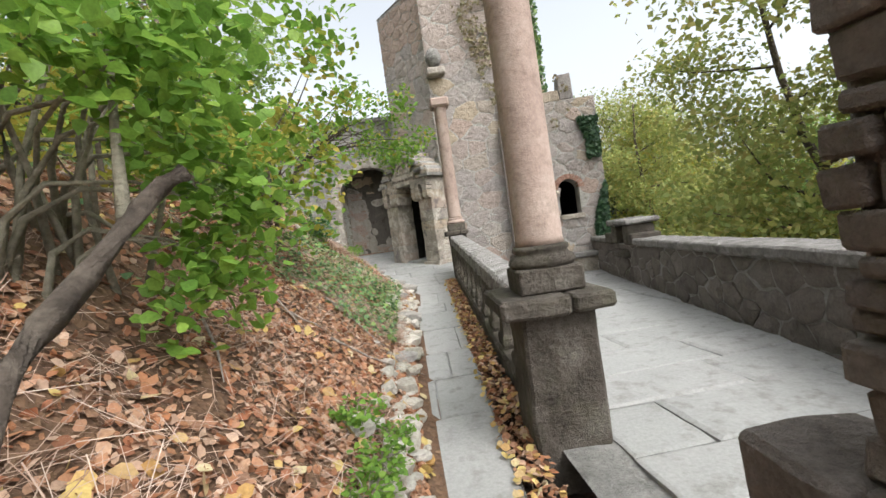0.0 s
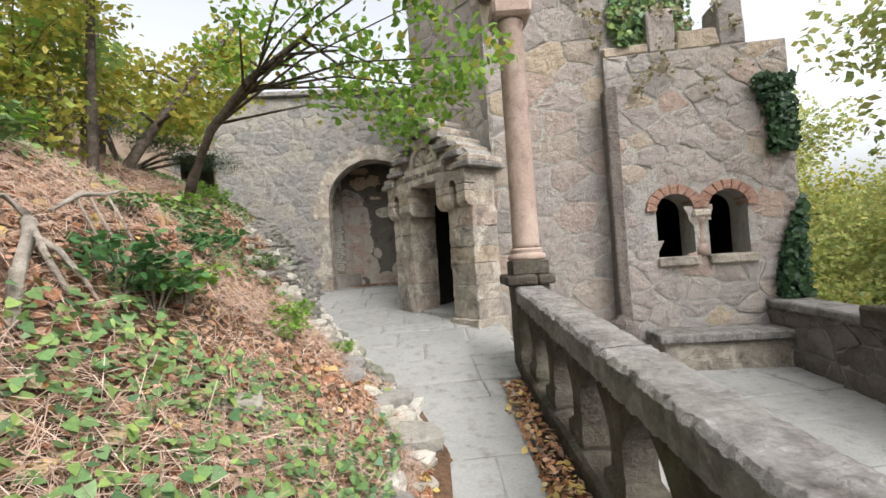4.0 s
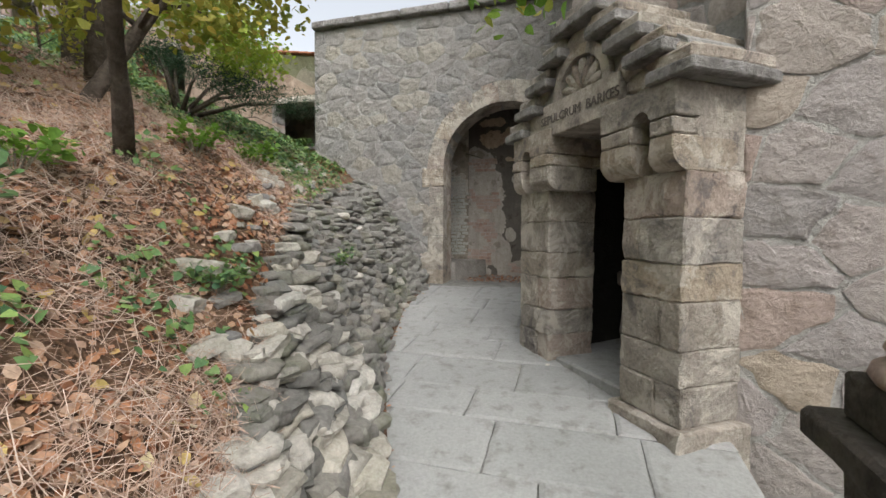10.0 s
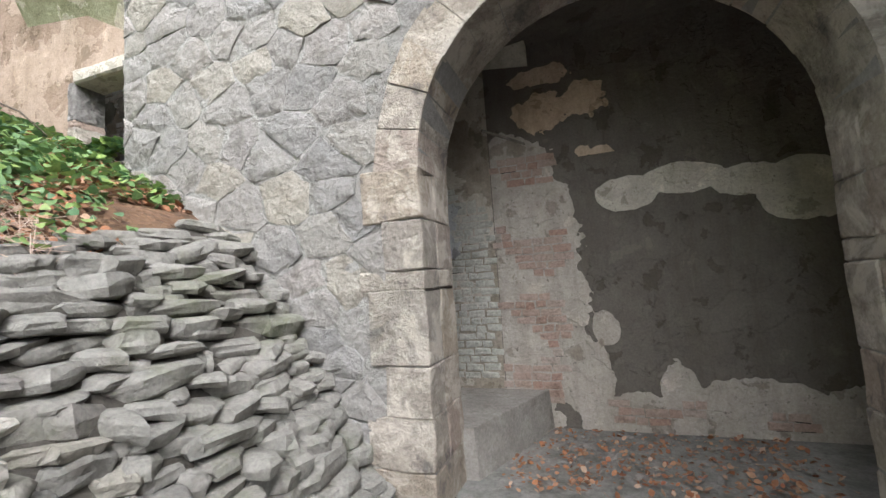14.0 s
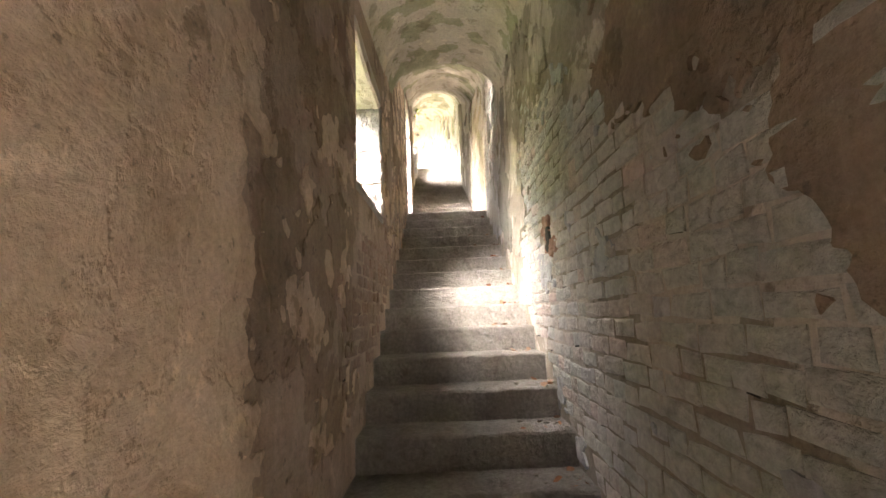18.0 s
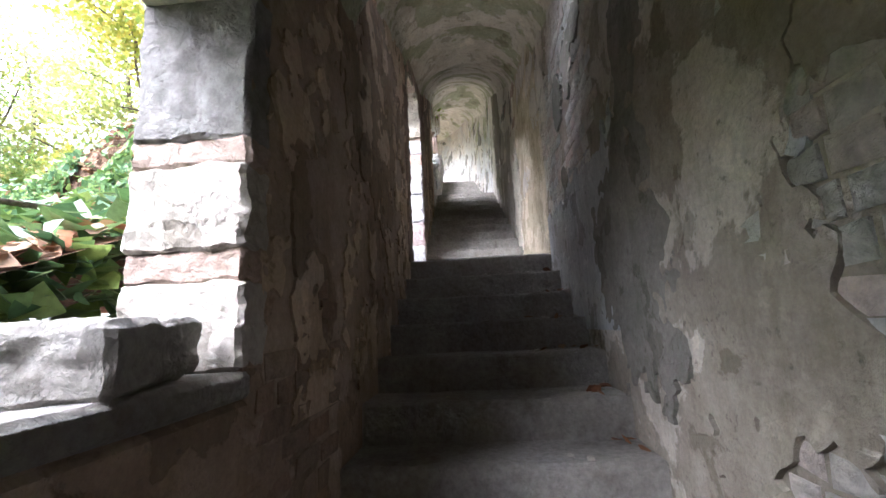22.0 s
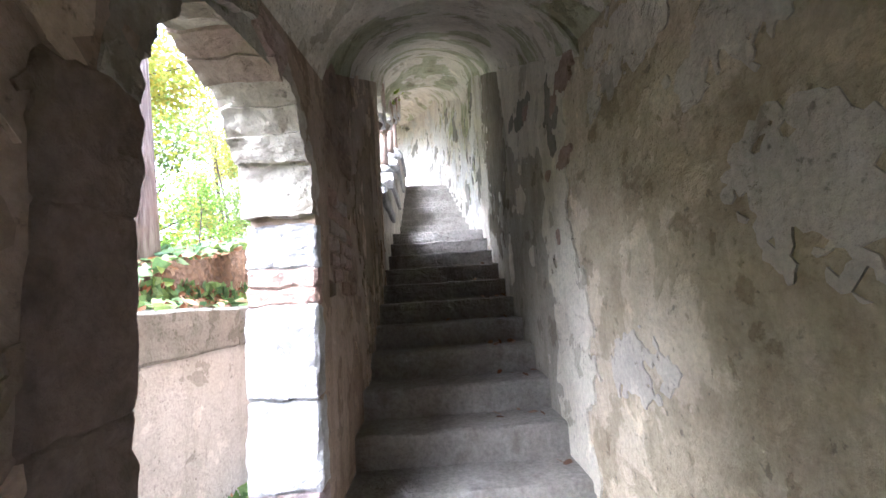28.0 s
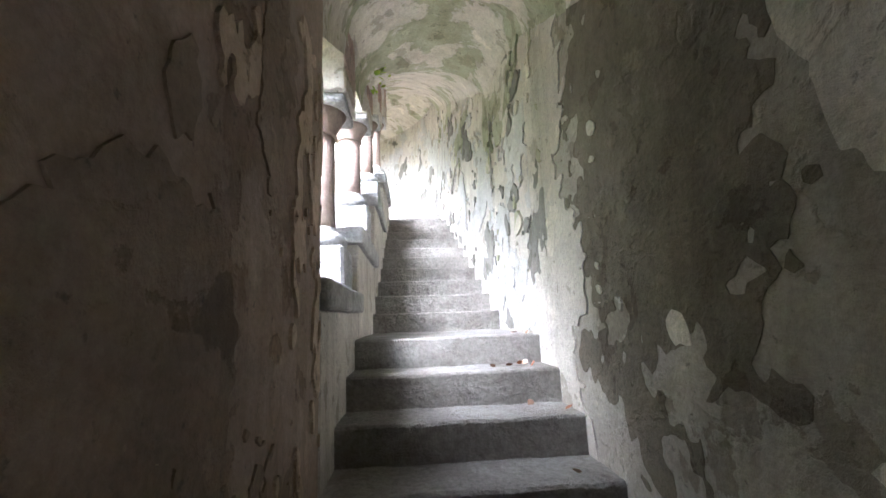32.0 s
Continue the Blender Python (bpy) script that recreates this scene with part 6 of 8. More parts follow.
def skin(parent, u0, u1, v0, v1, place, field, mat, thick=0.007, step=0.024, name="plaster_layer", label=""):
    """A thin coat of plaster wherever field(u, v) is positive, with a broken rim along its edge."""
    nu, nv = max(2, round((u1 - u0) / step)), max(2, round((v1 - v0) / step))
    U, V = [u0 + (u1 - u0) * i / nu for i in range(nu + 1)], [v0 + (v1 - v0) * j / nv for j in range(nv + 1)]
    val = [[field(u, v) for u in U] for v in V]
    verts, faces, index, foot = [], [], {}, {}

    def point(key, u, v):
        if key not in index:
            index[key] = len(verts)
            verts.append(place(u, v, thick * (1 + 0.25 * noise.noise(Vector((u * 6, v * 6, 1))))))
            foot[index[key]] = (u, v)
        return index[key]

    def base(k):
        if isinstance(foot[k], tuple):
            u, v = foot[k]
            verts.append(place(u, v, -0.002))
            foot[k] = len(verts) - 1
        return foot[k]

    for j in range(nv):
        for i in range(nu):
            cs = ((i, j), (i + 1, j), (i + 1, j + 1), (i, j + 1))
            f = [val[b][a] for a, b in cs]
            if max(f) <= 0:
                continue
            ring, cutp = [], []
            for k in range(4):
                (a, b), (c, d) = cs[k], cs[(k + 1) % 4]
                if f[k] > 0:
                    ring.append(point(("c", a, b), U[a], V[b]))
                if (f[k] > 0) != (f[(k + 1) % 4] > 0):
                    t = f[k] / (f[k] - f[(k + 1) % 4])
                    t = min(0.98, max(0.02, t))
                    e = point(("e",) + tuple(sorted(((a, b), (c, d)))), U[a] + (U[c] - U[a]) * t, V[b] + (V[d] - V[b]) * t)
                    ring.append(e)
                    cutp.append((e, f[k] > 0))
            if len(ring) > 2:
                faces.append(tuple(ring))
            for k in range(len(cutp)):
                if cutp[k][1] and len(cutp) > 1:
                    a, b = cutp[k][0], cutp[(k + 1) % len(cutp)][0]
                    faces.append((b, a, base(a), base(b)))
    if faces:
        return obj(name, mesh(name, verts, faces, mat), parent, label)


def brickwork(parent, u0, u1, v0, v1, place, keep, mat, sd, bw=0.19, bh=0.078, joint=0.013, depth=0.008, limit=300, near=None, soldier=None):
    """Courses of worn bricks, a little proud and uneven, with gaps where the plaster still covers them."""
    rr = random.Random(sd)
    polys = []
    row = 0
    v = v0
    while v < v1:
        u = u0 + (0.5 * bw if row % 2 else 0) - rr.uniform(0, 0.05)
        while u < u1:
            w = bw * (0.58 if rr.random() < 0.45 else 1.0) * rr.uniform(0.93, 1.05)
            t = rr.uniform(-0.006, 0.006)
            if keep(u + w / 2, v + bh / 2):
                j = [rr.uniform(-0.007, 0.007) for _ in range(8)]
                polys.append([(u + j[0], v + t + j[1]), (u + w - joint + j[2], v + t + j[3]), (u + w - joint + j[4], v + bh - joint + t + j[5]), (u + j[6], v + bh - joint + t + j[7])])
            u += w
        v += bh
        row += 1
    masonry(parent, polys, place, mat, gap=0.0, depth=depth, seed=sd, name="brick", limit=limit, near=near, bulge=0.5, rag=0.005)
    # flat black strips here and there that paint the shade of open joints
    vs, fs = [], []
    for p in polys:
        if rr.random() < 0.03:
            a, b = p[0][0], p[1][0]
            a, b = a + (b - a) * rr.uniform(0, 0.4), b - (b - a) * rr.uniform(0, 0.4)
            h = rr.uniform(0.003, 0.007)
            for q in ((a, p[0][1] - h), (b, p[1][1] - h), (b, p[1][1] + 0.002), (a, p[0][1] + 0.002)):
                vs.append(place(q[0], q[1], 0.004))
            fs.append((len(vs) - 4, len(vs) - 3, len(vs) - 2, len(vs) - 1))
    if vs:
        obj("open_joints", mesh("open_joints", vs, fs, M_SHADEBLACK), parent, kind="stuff")


def lower_brick(u, v):
    base = nose_z(u)
    if not (2.5 + 0.25 * noise.noise(Vector((v * 2.2, 3.0, 0.0))) < u < 6.72) or v < base + 0.05 or v > base + (2.5 if u > 5.4 else 1.95):
        return False
    if math.hypot((u - 3.45) * 0.8, v - 3.99) < 0.13:
        return False
    return noise.noise(Vector((u * 1.1, v * 1.1, 4))) > -0.55


brickwork(wall_stair_right, 1.75, 6.9, 1.95, 6.1, right_place, lower_brick, M_BRICK, 71, near=(3.6, 3.9), limit=300)
skin(wall_stair_right, 3.15, 3.75, 3.7, 4.3, right_place, spots([(3.40, 4.07, 0.09, 0.07), (3.52, 3.92, 0.10, 0.045), (3.44, 4.0, 0.06, 0.08)], 0.7, 14, 51), M_BRICKRED, 0.013, 0.012, label="raw red brick where the face has broken off")
# no recess here: a flat dark patch paints the hole's shade
skin(wall_stair_right, 3.2, 3.7, 3.75, 4.25, right_place, spots([(3.46, 3.99, 0.035, 0.07), (3.44, 3.93, 0.04, 0.03)], 0.3, 12, 52), M_GAPSHADE, 0.016, 0.01, name="hole_shade", label="flat dark patch painting the shade of a broken hole")
for i, (du, dv) in enumerate(((-0.06, 0.045), (0.01, 0.09), (0.09, -0.065), (-0.01, -0.075))):
    part("broken_brick", boxm(3.44 + du - 0.05, 3.44 + du + 0.05, -0.018, 0.01, 3.99 + dv - 0.022, 3.99 + dv + 0.022, bevel=0.004, cuts=3, rough=0.014, seed=i), M_BRICKRED, wall_stair_right)


def landing_brick(u, v):
    if not (0.12 < u < 1.55):
        return False
    lo = 5.25 + (u - 0.3) * 0.02
    return v > lo and v < 6.6 and (u > 0.5 or v < 6.25) and noise.noise(Vector((u * 1.7, v * 1.7, 8))) > -0.3


brickwork(wall_stair_right, 0.1, 1.6, 5.2, 6.7, right_place, landing_brick, M_BRICK, 72, limit=110)
skin(wall_stair_right, 5.4, 6.7, 2.4, 4.6, right_place, spots([(6.12, 3.52, 0.22, 0.36), (6.0, 3.1, 0.12, 0.16)], 0.6, 5, 1), M_BLUEGREY, 0.013, label="bluish lime skim over the brick")
skin(wall_stair_right, 4.4, 6.1, 3.4, 5.4, right_place, spots([(5.1, 4.5, 0.6, 0.45), (5.45, 3.9, 0.16, 0.35)], 0.6, 3.5, 2), M_UNDERBROWN, 0.013)
skin(wall_stair_right, 2.2, 5.4, 2.3, 5.6, right_place, lambda u, v: fbm(u * 2.2, v * 2.2, 3) - 0.42 - 0.2 * max(0, v - nose_z(u) - 1.9), M_BLUEGREY, 0.012)
skin(wall_stair_right, 2.0, 3.9, 4.2, 6.1, right_place, spots([(2.6, 5.35, 0.55, 0.5), (3.3, 5.2, 0.4, 0.3)], 0.6, 3, 4), M_PLASTER, 0.013, label="dull plaster high on the wall")
skin(wall_stair_right, 0.9, 2.6, 4.1, 6.2, right_place, spots([(2.05, 4.75, 0.24, 0.55), (2.0, 5.4, 0.2, 0.4), (1.75, 4.75, 0.4, 0.5)], 0.35, 4, 5), M_UNDER, 0.014, label="smooth dark grey render patch")
skin(wall_stair_right, 1.9, 3.0, 4.0, 5.9, right_place, spots([(2.4, 5.1, 0.4, 0.6), (2.5, 4.4, 0.35, 0.3)], 0.7, 3, 6), M_PLASTER, 0.018)
skin(wall_stair_right, 0.0, 1.75, 4.4, 5.75, right_place, lambda u, v: 5.28 + 0.04 * u - v + 0.25 * fbm(u * 3, v * 3, 7), M_BLUEGREY, 0.011, label="smooth grey render along the foot of the wall")
skin(wall_stair_right, 0.5, 1.5, 5.3, 6.3, right_place, spots([(0.78, 5.92, 0.13, 0.17), (1.1, 5.98, 0.13, 0.2), (0.78, 5.38, 0.07, 0.09), (1.3, 6.1, 0.18, 0.1)], 0.5, 6, 8), M_UNDER, 0.016, label="dark crumbling mortar in the broken brickwork")
skin(wall_stair_right, 0.0, 1.2, 5.3, 7.0, right_place, lambda u, v: fbm(u * 2.5, v * 2.5, 9) - 0.05 - 0.9 * abs(u - 0.25), M_PATCH, 0.012)
# brick under and beside the window
brickwork(wall_stair_left, 1.9, 3.9, 3.1, 4.6, left_place, lambda u, v: v > nose_z(u) + 0.08 and not (WIN[0] - 0.02 < u < WIN[1] + 0.02 and v > WIN[2] - 0.25) and noise.noise(Vector((u * 1.5, v * 1.5, 3))) > -0.15, M_BROWNBRICK, 73, limit=120, depth=0.006)
skin(wall_stair_left, 4.5, 6.6, 2.0, 4.9, left_place, lambda u, v: 0.5 - 1.6 * max(0, 5.25 - u) + 0.55 * fbm(u * 3.4, v * 3.4, 11) - 2.2 * max(0, 1 - math.hypot((u - 6.28) / 0.42, (v - 3.98) / 0.46)) - 2.6 * max(0, 1 - math.hypot((u - 6.12) / 0.55, (v - 3.30) / 0.24)) - 1.8 * max(0, 1 - math.hypot((u - 6.3) / 0.3, (v - 2.95) / 0.3)), M_TAN, 0.009, label="tan plaster topcoat with pieces fallen off")
skin(wall_stair_left, 2.6, 5.0, 2.9, 5.2, left_place, spots([(3.97, 3.98, 0.26, 0.22), (4.35, 3.65, 0.22, 0.30), (4.75, 3.8, 0.15, 0.3), (4.25, 4.55, 0.4, 0.22), (3.8, 3.55, 0.12, 0.2)], 0.6, 3.5, 12), M_UNDERBROWN, 0.006)
skin(wall_stair_left, 3.6, 5.2, 3.0, 5.3, left_place, lambda u, v: fbm(u * 2.4, v * 2.4, 13) - 0.22, M_TAN, 0.008)
skin(wall_stair_left, 0.0, 2.45, 4.3, 6.9, left_place, lambda u, v: max(1 - math.hypot((u - 1.15) / 0.75, (v - 5.75) / 0.85), 0.25 - 0.9 * abs(u - 0.3)) - 0.25 + 0.75 * fbm(u * 3.6, v * 3.0, 14), M_UNDERBROWN, 0.006, label="dark brown undercoat where the plaster has flaked")
skin(wall_stair_left, 0.0, 2.5, 4.2, 6.9, left_place, lambda u, v: fbm(u * 4.5, v * 3.6, 15) - 0.20, M_TAN, 0.010)
skin(wall_stair_left, 1.2, 2.5, 4.5, 6.0, left_place, spots([(2.25, 4.83, 0.06, 0.16), (1.45, 5.35, 0.12, 0.16)], 0.4, 6, 16), M_UNDERBROWN, 0.012)
# upper flight
over = lambda u, v: v - nose_z(-u)
def pale_edge(u):
    return lerp((1.9, 2.5, 2.87, 3.3), (7.10, 7.16, 7.55, 8.9), u)


skin(wall_upper_right, 1.6, TOP_D, 5.4, 9.1, upright_place, lambda u, v: u - 1.85 + 0.25 * fbm(u * 3.0, v * 3.0, 21), M_OLIVE, 0.004, 0.03, label="smooth olive-grey undercoat")
skin(wall_upper_right, 2.3, 4.5, 6.2, 9.1, upright_place, lambda u, v: 0.9 - math.hypot((u - 3.62) / 0.68, (v - 7.75) / 1.0) + 0.75 * fbm(u * 2.6, v * 3.0, 22) + 0.25 * fbm(u * 11, v * 8, 30), M_DAMP, 0.007, label="dark damp undercoat with a jagged edge")
skin(wall_upper_right, 1.1, 3.4, 5.3, 8.9, upright_place, lambda u, v: max(0.26 - abs(u - 1.69), min(u - 1.42, 1.4 * (v - pale_edge(u)))) + 0.28 * fbm(u * 3.4, v * 2.8, 28) + 0.07 * fbm(u * 13, v * 10, 29), M_YELLOWCOAT, 0.010, label="pale yellowish plaster coat")
skin(wall_upper_right, 2.3, 3.8, 6.2, 7.6, upright_place, spots([(2.58, 6.93, 0.15, 0.10), (2.85, 6.93, 0.09, 0.035), (3.14, 6.52, 0.10, 0.2), (3.45, 7.16, 0.06, 0.05), (2.33, 6.5, 0.16, 0.06)], 0.55, 7, 23), M_YELLOWCOAT, 0.008)
skin(wall_upper_right, 3.3, TOP_D, 6.4, 9.2, upright_place, lambda u, v: (u - 4.2) * 1.1 + 0.9 * fbm(u * 2.2, v * 2.4, 24), M_PATCH, 0.012, label="pale streaked plaster")
skin(wall_upper_right, 0.0, 1.2, 5.1, 7.3, upright_place, spots([(0.24, 6.40, 0.16, 0.13), (0.30, 6.84, 0.3, 0.10), (1.0, 5.95, 0.2, 0.10), (0.75, 7.08, 0.3, 0.14)], 1.1, 6, 25), M_PATCH, 0.005, 0.018, label="pale scraps of plaster")
skin(wall_upper_right, 1.3, 2.9, 5.5, 7.9, upright_place, spots([(1.71, 7.26, 0.07, 0.16), (1.66, 7.02, 0.05, 0.05), (1.58, 7.15, 0.05, 0.05), (2.65, 7.55, 0.09, 0.05), (2.3, 7.5, 0.2, 0.08)], 0.8, 6, 26), M_UNDER, 0.013)
skin(wall_upper_right, 1.2, 2.6, 6.2, 7.8, upright_place, spots([(1.40, 7.30, 0.14, 0.07), (1.62, 7.22, 0.09, 0.05), (1.51, 6.91, 0.11, 0.05), (1.80, 6.90, 0.05, 0.03), (1.73, 6.54, 0.035, 0.045), (2.2, 7.45, 0.12, 0.05)], 0.5, 9, 27), M_PINKBRICK, 0.013, 0.014, label="bare pink brick showing through")
brickwork(wall_upper_left, 1.38, 1.95, 6.36, 6.86, upleft_place, lambda u, v: math.hypot((u - 1.66) / 0.3, (v - 6.62) / 0.24) < 1 + 0.4 * noise.noise(Vector((u * 6, v * 6, 2))), M_PINKBRICK, 76, limit=40, depth=0.014)
brickwork(wall_upper_left, 1.3, 2.0, 6.3, 7.5, upleft_place, lambda u, v: noise.noise(Vector((u * 2, v * 2, 6))) > -0.1 and math.hypot((u - 1.66) / 0.36, (v - 6.62) / 0.3) > 1, M_BROWNBRICK, 74, limit=60, depth=0.010)
skin(wall_upper_left, 1.3, 3.9, 5.5, 8.3, upleft_place, spots([(2.8, 7.22, 0.2, 0.28), (2.55, 7.0, 0.3, 0.3), (2.98, 7.15, 0.12, 0.3), (2.86, 7.62, 0.06, 0.09), (3.3, 7.9, 0.1, 0.4), (2.9, 6.7, 0.5, 0.3)], 0.55, 3.5, 31), M_UNDERBROWN, 0.006, label="dark flaked undercoat")
skin(wall_upper_left, 1.9, 3.9, 5.5, 8.3, upleft_place, lambda u, v: fbm(u * 4.5, v * 2.2, 32) - 0.32 + 0.25 * max(0, u - 3.1), M_TAN, 0.010)
far_over = lambda u, v: v - nose_z(-D3 - u)
for wall_, place_, over_, ua, ub, va, vb in ((wall_upper_landing, upright_place, over, TOP_D - 0.3, D3, 7.0, 9.6), (wall_upper_right_b, far_place, far_over, 0.0, 3.6, 7.1, 11.0)):
    skin(wall_, ua, ub, va, vb, place_, lambda u, v, o=over_: fbm(u * 1.5, v * 1.7, 33) + 0.06 - 0.3 * max(0, o(u, v) - 1.1) if 0 < o(u, v) < 2.5 else -1, M_LIME, 0.010, 0.04, label="white streaked limewash")
    skin(wall_, ua, ub, va, vb, place_, lambda u, v, o=over_: fbm(u * 2.0, v * 2.0, 34) - 0.28 if 0 < o(u, v) < 2.5 else -1, M_UNDER, 0.014, 0.04, label="dark damp streaks")
    skin(wall_, ua, ub, va, vb, place_, lambda u, v, o=over_: fbm(u * 1.6, v * 1.8, 35) - 0.35 + 0.45 * (o(u, v) - 1.0) if 0 < o(u, v) < 2.5 else -1, M_VAULT, 0.018, 0.04, label="green algae-stained plaster")

# niche back wall: bare pink brick at the foot and one side, pale patches
wn_ = bpy.data.objects["wall_niche"]


def niche_brick(u, v):
    side = 6.75 < u < 7.42 - 0.06 * math.sin(v * 5) and 1.6 < v < 4.2
    foot = 7.4 < u < 9.4 and 1.50 < v < 1.76 + 0.05 * math.sin(u * 6)
    return (side or foot) and noise.noise(Vector((u * 1.8, v * 1.8, 12))) > 0.0


skin(wn_, 6.73, 9.88, 1.46, 5.3, niche_place, spots([(7.05, 2.9, 0.52, 1.5), (6.95, 3.9, 0.42, 0.55), (7.35, 3.6, 0.2, 0.22), (7.72, 2.42, 0.13, 0.16), (7.5, 2.0, 0.28, 0.4), (8.31, 1.86, 0.17, 0.26), (8.9, 1.62, 0.8, 0.33), (8.0, 1.58, 0.6, 0.24), (9.5, 1.6, 0.5, 0.3)], 0.2, 2.6, 41), M_NICHEPALE, 0.014, label="pale limewashed plaster left round a flaked area")
skin(wn_, 7.6, 9.88, 3.1, 4.2, niche_place, spots([(8.02, 3.68, 0.28, 0.17), (8.5, 3.76, 0.36, 0.14), (9.0, 3.68, 0.3, 0.14), (9.4, 3.55, 0.36, 0.27)], 0.10, 3, 42), M_PATCH, 0.012, label="smooth pale repair band")
skin(wn_, 6.9, 8.2, 4.1, 5.2, niche_place, spots([(7.3, 4.62, 0.26, 0.2), (7.7, 4.68, 0.2, 0.18), (7.66, 4.15, 0.07, 0.06), (7.85, 4.1, 0.12, 0.09), (7.3, 5.0, 0.3, 0.1)], 0.35, 5, 43), M_TAN, 0.011)
brickwork(wn_, 6.75, 9.1, 1.55, 4.2, lambda u, v, d: Vector((u, -d - 0.019, v)), niche_brick, M_PINKBRICK, 75, limit=140, depth=0.004)
hook = thing("iron_bar", (0, 0, 0), "short rusty iron bar sticking out of the wall", "iron bar")
part("bar", tube([(6.95, -1.2, 4.1), (7.1, -0.98, 4.08), (7.22, -0.85, 4.05)], [0.012, 0.012, 0.01], 6), M_DARKSTONE, hook)
tube_pile = random.Random(6)
for i in range(60):
    x, y = tube_pile.uniform(7.2, 9.1), tube_pile.uniform(-1.0, -0.05)
    s = tube_pile.uniform(0.015, 0.045)
    o = obj("rubble_lump", tube_pile.choice(grey), None, "grey rubble lump on the niche floor", "rubble", "niche rubble")
    o.location = (x, y, 1.475)
    o.scale, o.rotation_euler = (s * 1.3, s, s), (0, 0, tube_pile.uniform(0, 6))

# ---- window, doorway of the stair ----
def rocky(x0, x1, y0, y1, z0, z1, sd):
    """A rough-hewn block with small breaks in its faces."""
    bm = boxm(x0, x1, y0, y1, z0, z1, bevel=0.012, cuts=8)
    for v in bm.verts:
        q = v.co * 11 + Vector((sd, sd, 0))
        v.co += noise.noise_vector(q) * 0.008 + noise.noise_vector(q * 2.6) * 0.010
    return bm


swin = thing("window_stair", (0, 0, 0), "unglazed square window opening with cement sill and brick jamb", "window")
part("sill", boxm(WIN[0] - 0.03, WIN[1] + 0.03, -WID - 0.33, -WID + 0.015, WIN[2] - 0.05, WIN[2] + 0.012, bevel=0.012, cuts=3, rough=0.012), M_STEP, swin, "grey cement sill slab")
part("sill_face", boxm(WIN[0] - 0.02, WIN[1] + 0.02, -WID - 0.02, -WID + 0.012, WIN[2] - 0.30, WIN[2] - 0.052, bevel=0.01, cuts=2, rough=0.006), M_PLASTERBROWN, swin)
part("lintel", boxm(WIN[0] - 0.01, WIN[1] + 0.03, -WID - 0.31, -WID + 0.008, WIN[3] - 0.03, WIN[3] + 0.12, bevel=0.02, cuts=3, rough=0.02), M_PATCH, swin)
z, k = WIN[2] + 0.014, 0
for h, m in ((0.211, M_NICHEPALE), (0.08, M_PINKBRICK), (0.215, M_NICHEPALE), (0.07, M_PINKBRICK), (0.43, M_COPING)):
    part("jamb_brick" if h < 0.1 else "jamb_render", rocky(WIN[0] - 0.10, WIN[0] + 0.02 + 0.006 * math.sin(k * 4), -WID - 0.31, -WID + 0.006 + 0.004 * math.sin(k * 3), z - 0.003, z + h + 0.003, k), m, swin)
    z += h
    k += 1
sstone = obj("sill_stone", from_bm("sill_stone", rocky(-0.17, 0.17, -0.13, 0.13, -0.06, 0.06, 5), M_STEP), None, "rough grey stone block lying on the window sill", "stone")
sstone.location, sstone.rotation_euler = (2.80, -WID - 0.15, WIN[2] + 0.075), (0.0, 0.05, 0.25)

sdoor = thing("door_opening", (0, 0, 0), "arched open doorway with rough quoins, brick courses and plaster", "doorway")
z, k = 5.0, 0
for h, m, out in ((0.33, M_WHITESTONE, 0.05), (0.27, M_REDSTONE, 0.04), (0.32, M_WHITESTONE, 0.05), (0.34, M_WHITESTONE, 0.06), (0.07, M_PINKBRICK, 0.03), (0.07, M_PINKBRICK, 0.03), (0.17, M_WHITESTONE, 0.025)):
    part("quoin" if h > 0.1 else "brick_course", rocky(-1.11, -1.05 + out * 0.6, -WID - 0.265, -WID + 0.006, z - 0.003, z + h + 0.003, k * 2.1), m, sdoor)
    z += h
    k += 1
z = 5.0
for h in (0.3, 0.25, 0.34, 0.22, 0.3, 0.2):
    part("quoin", rocky(-0.10, 0.08, -WID - 0.265, -WID + 0.015, z - 0.004, z + h + 0.004, z), M_BROWNBRICK, sdoor)
    z += h
m_, r_ = (DOOR[0] + DOOR[1]) / 2, (DOOR[1] - DOOR[0]) / 2
for k in range(14):
    a0, a1 = math.pi * k / 14, math.pi * (k + 1) / 14
    bm = boxm(0, 1, -WID - 0.262, -WID + 0.004, -0.03 - 0.012 * (k % 3), 0.05, cuts=6)
    for v in bm.verts:
        t, q = a0 + (a1 - a0) * v.co.x, r_ + v.co.z
        v.co = Vector((m_ + q * math.cos(t), v.co.y, DOOR[3] + q * math.sin(t)))
        v.co += noise.noise_vector(v.co * 12) * 0.012 + noise.noise_vector(v.co * 30) * 0.008
    part("arch_brick", bm, M_PINKBRICK if k in (3, 7, 8) else M_PLASTER, sdoor)
# pale square slabs of the landing
for i in range(2):
    for j in range(2):
        part("landing_slab", boxm(-D2 + 0.61 * i + 0.006, -D2 + 0.61 * (i + 1) - 0.006, -WID + 0.58 * j + 0.006, -WID + 0.58 * (j + 1) - 0.006, 4.99, 5.008, bevel=0.004), M_WHITESTONE, stair)
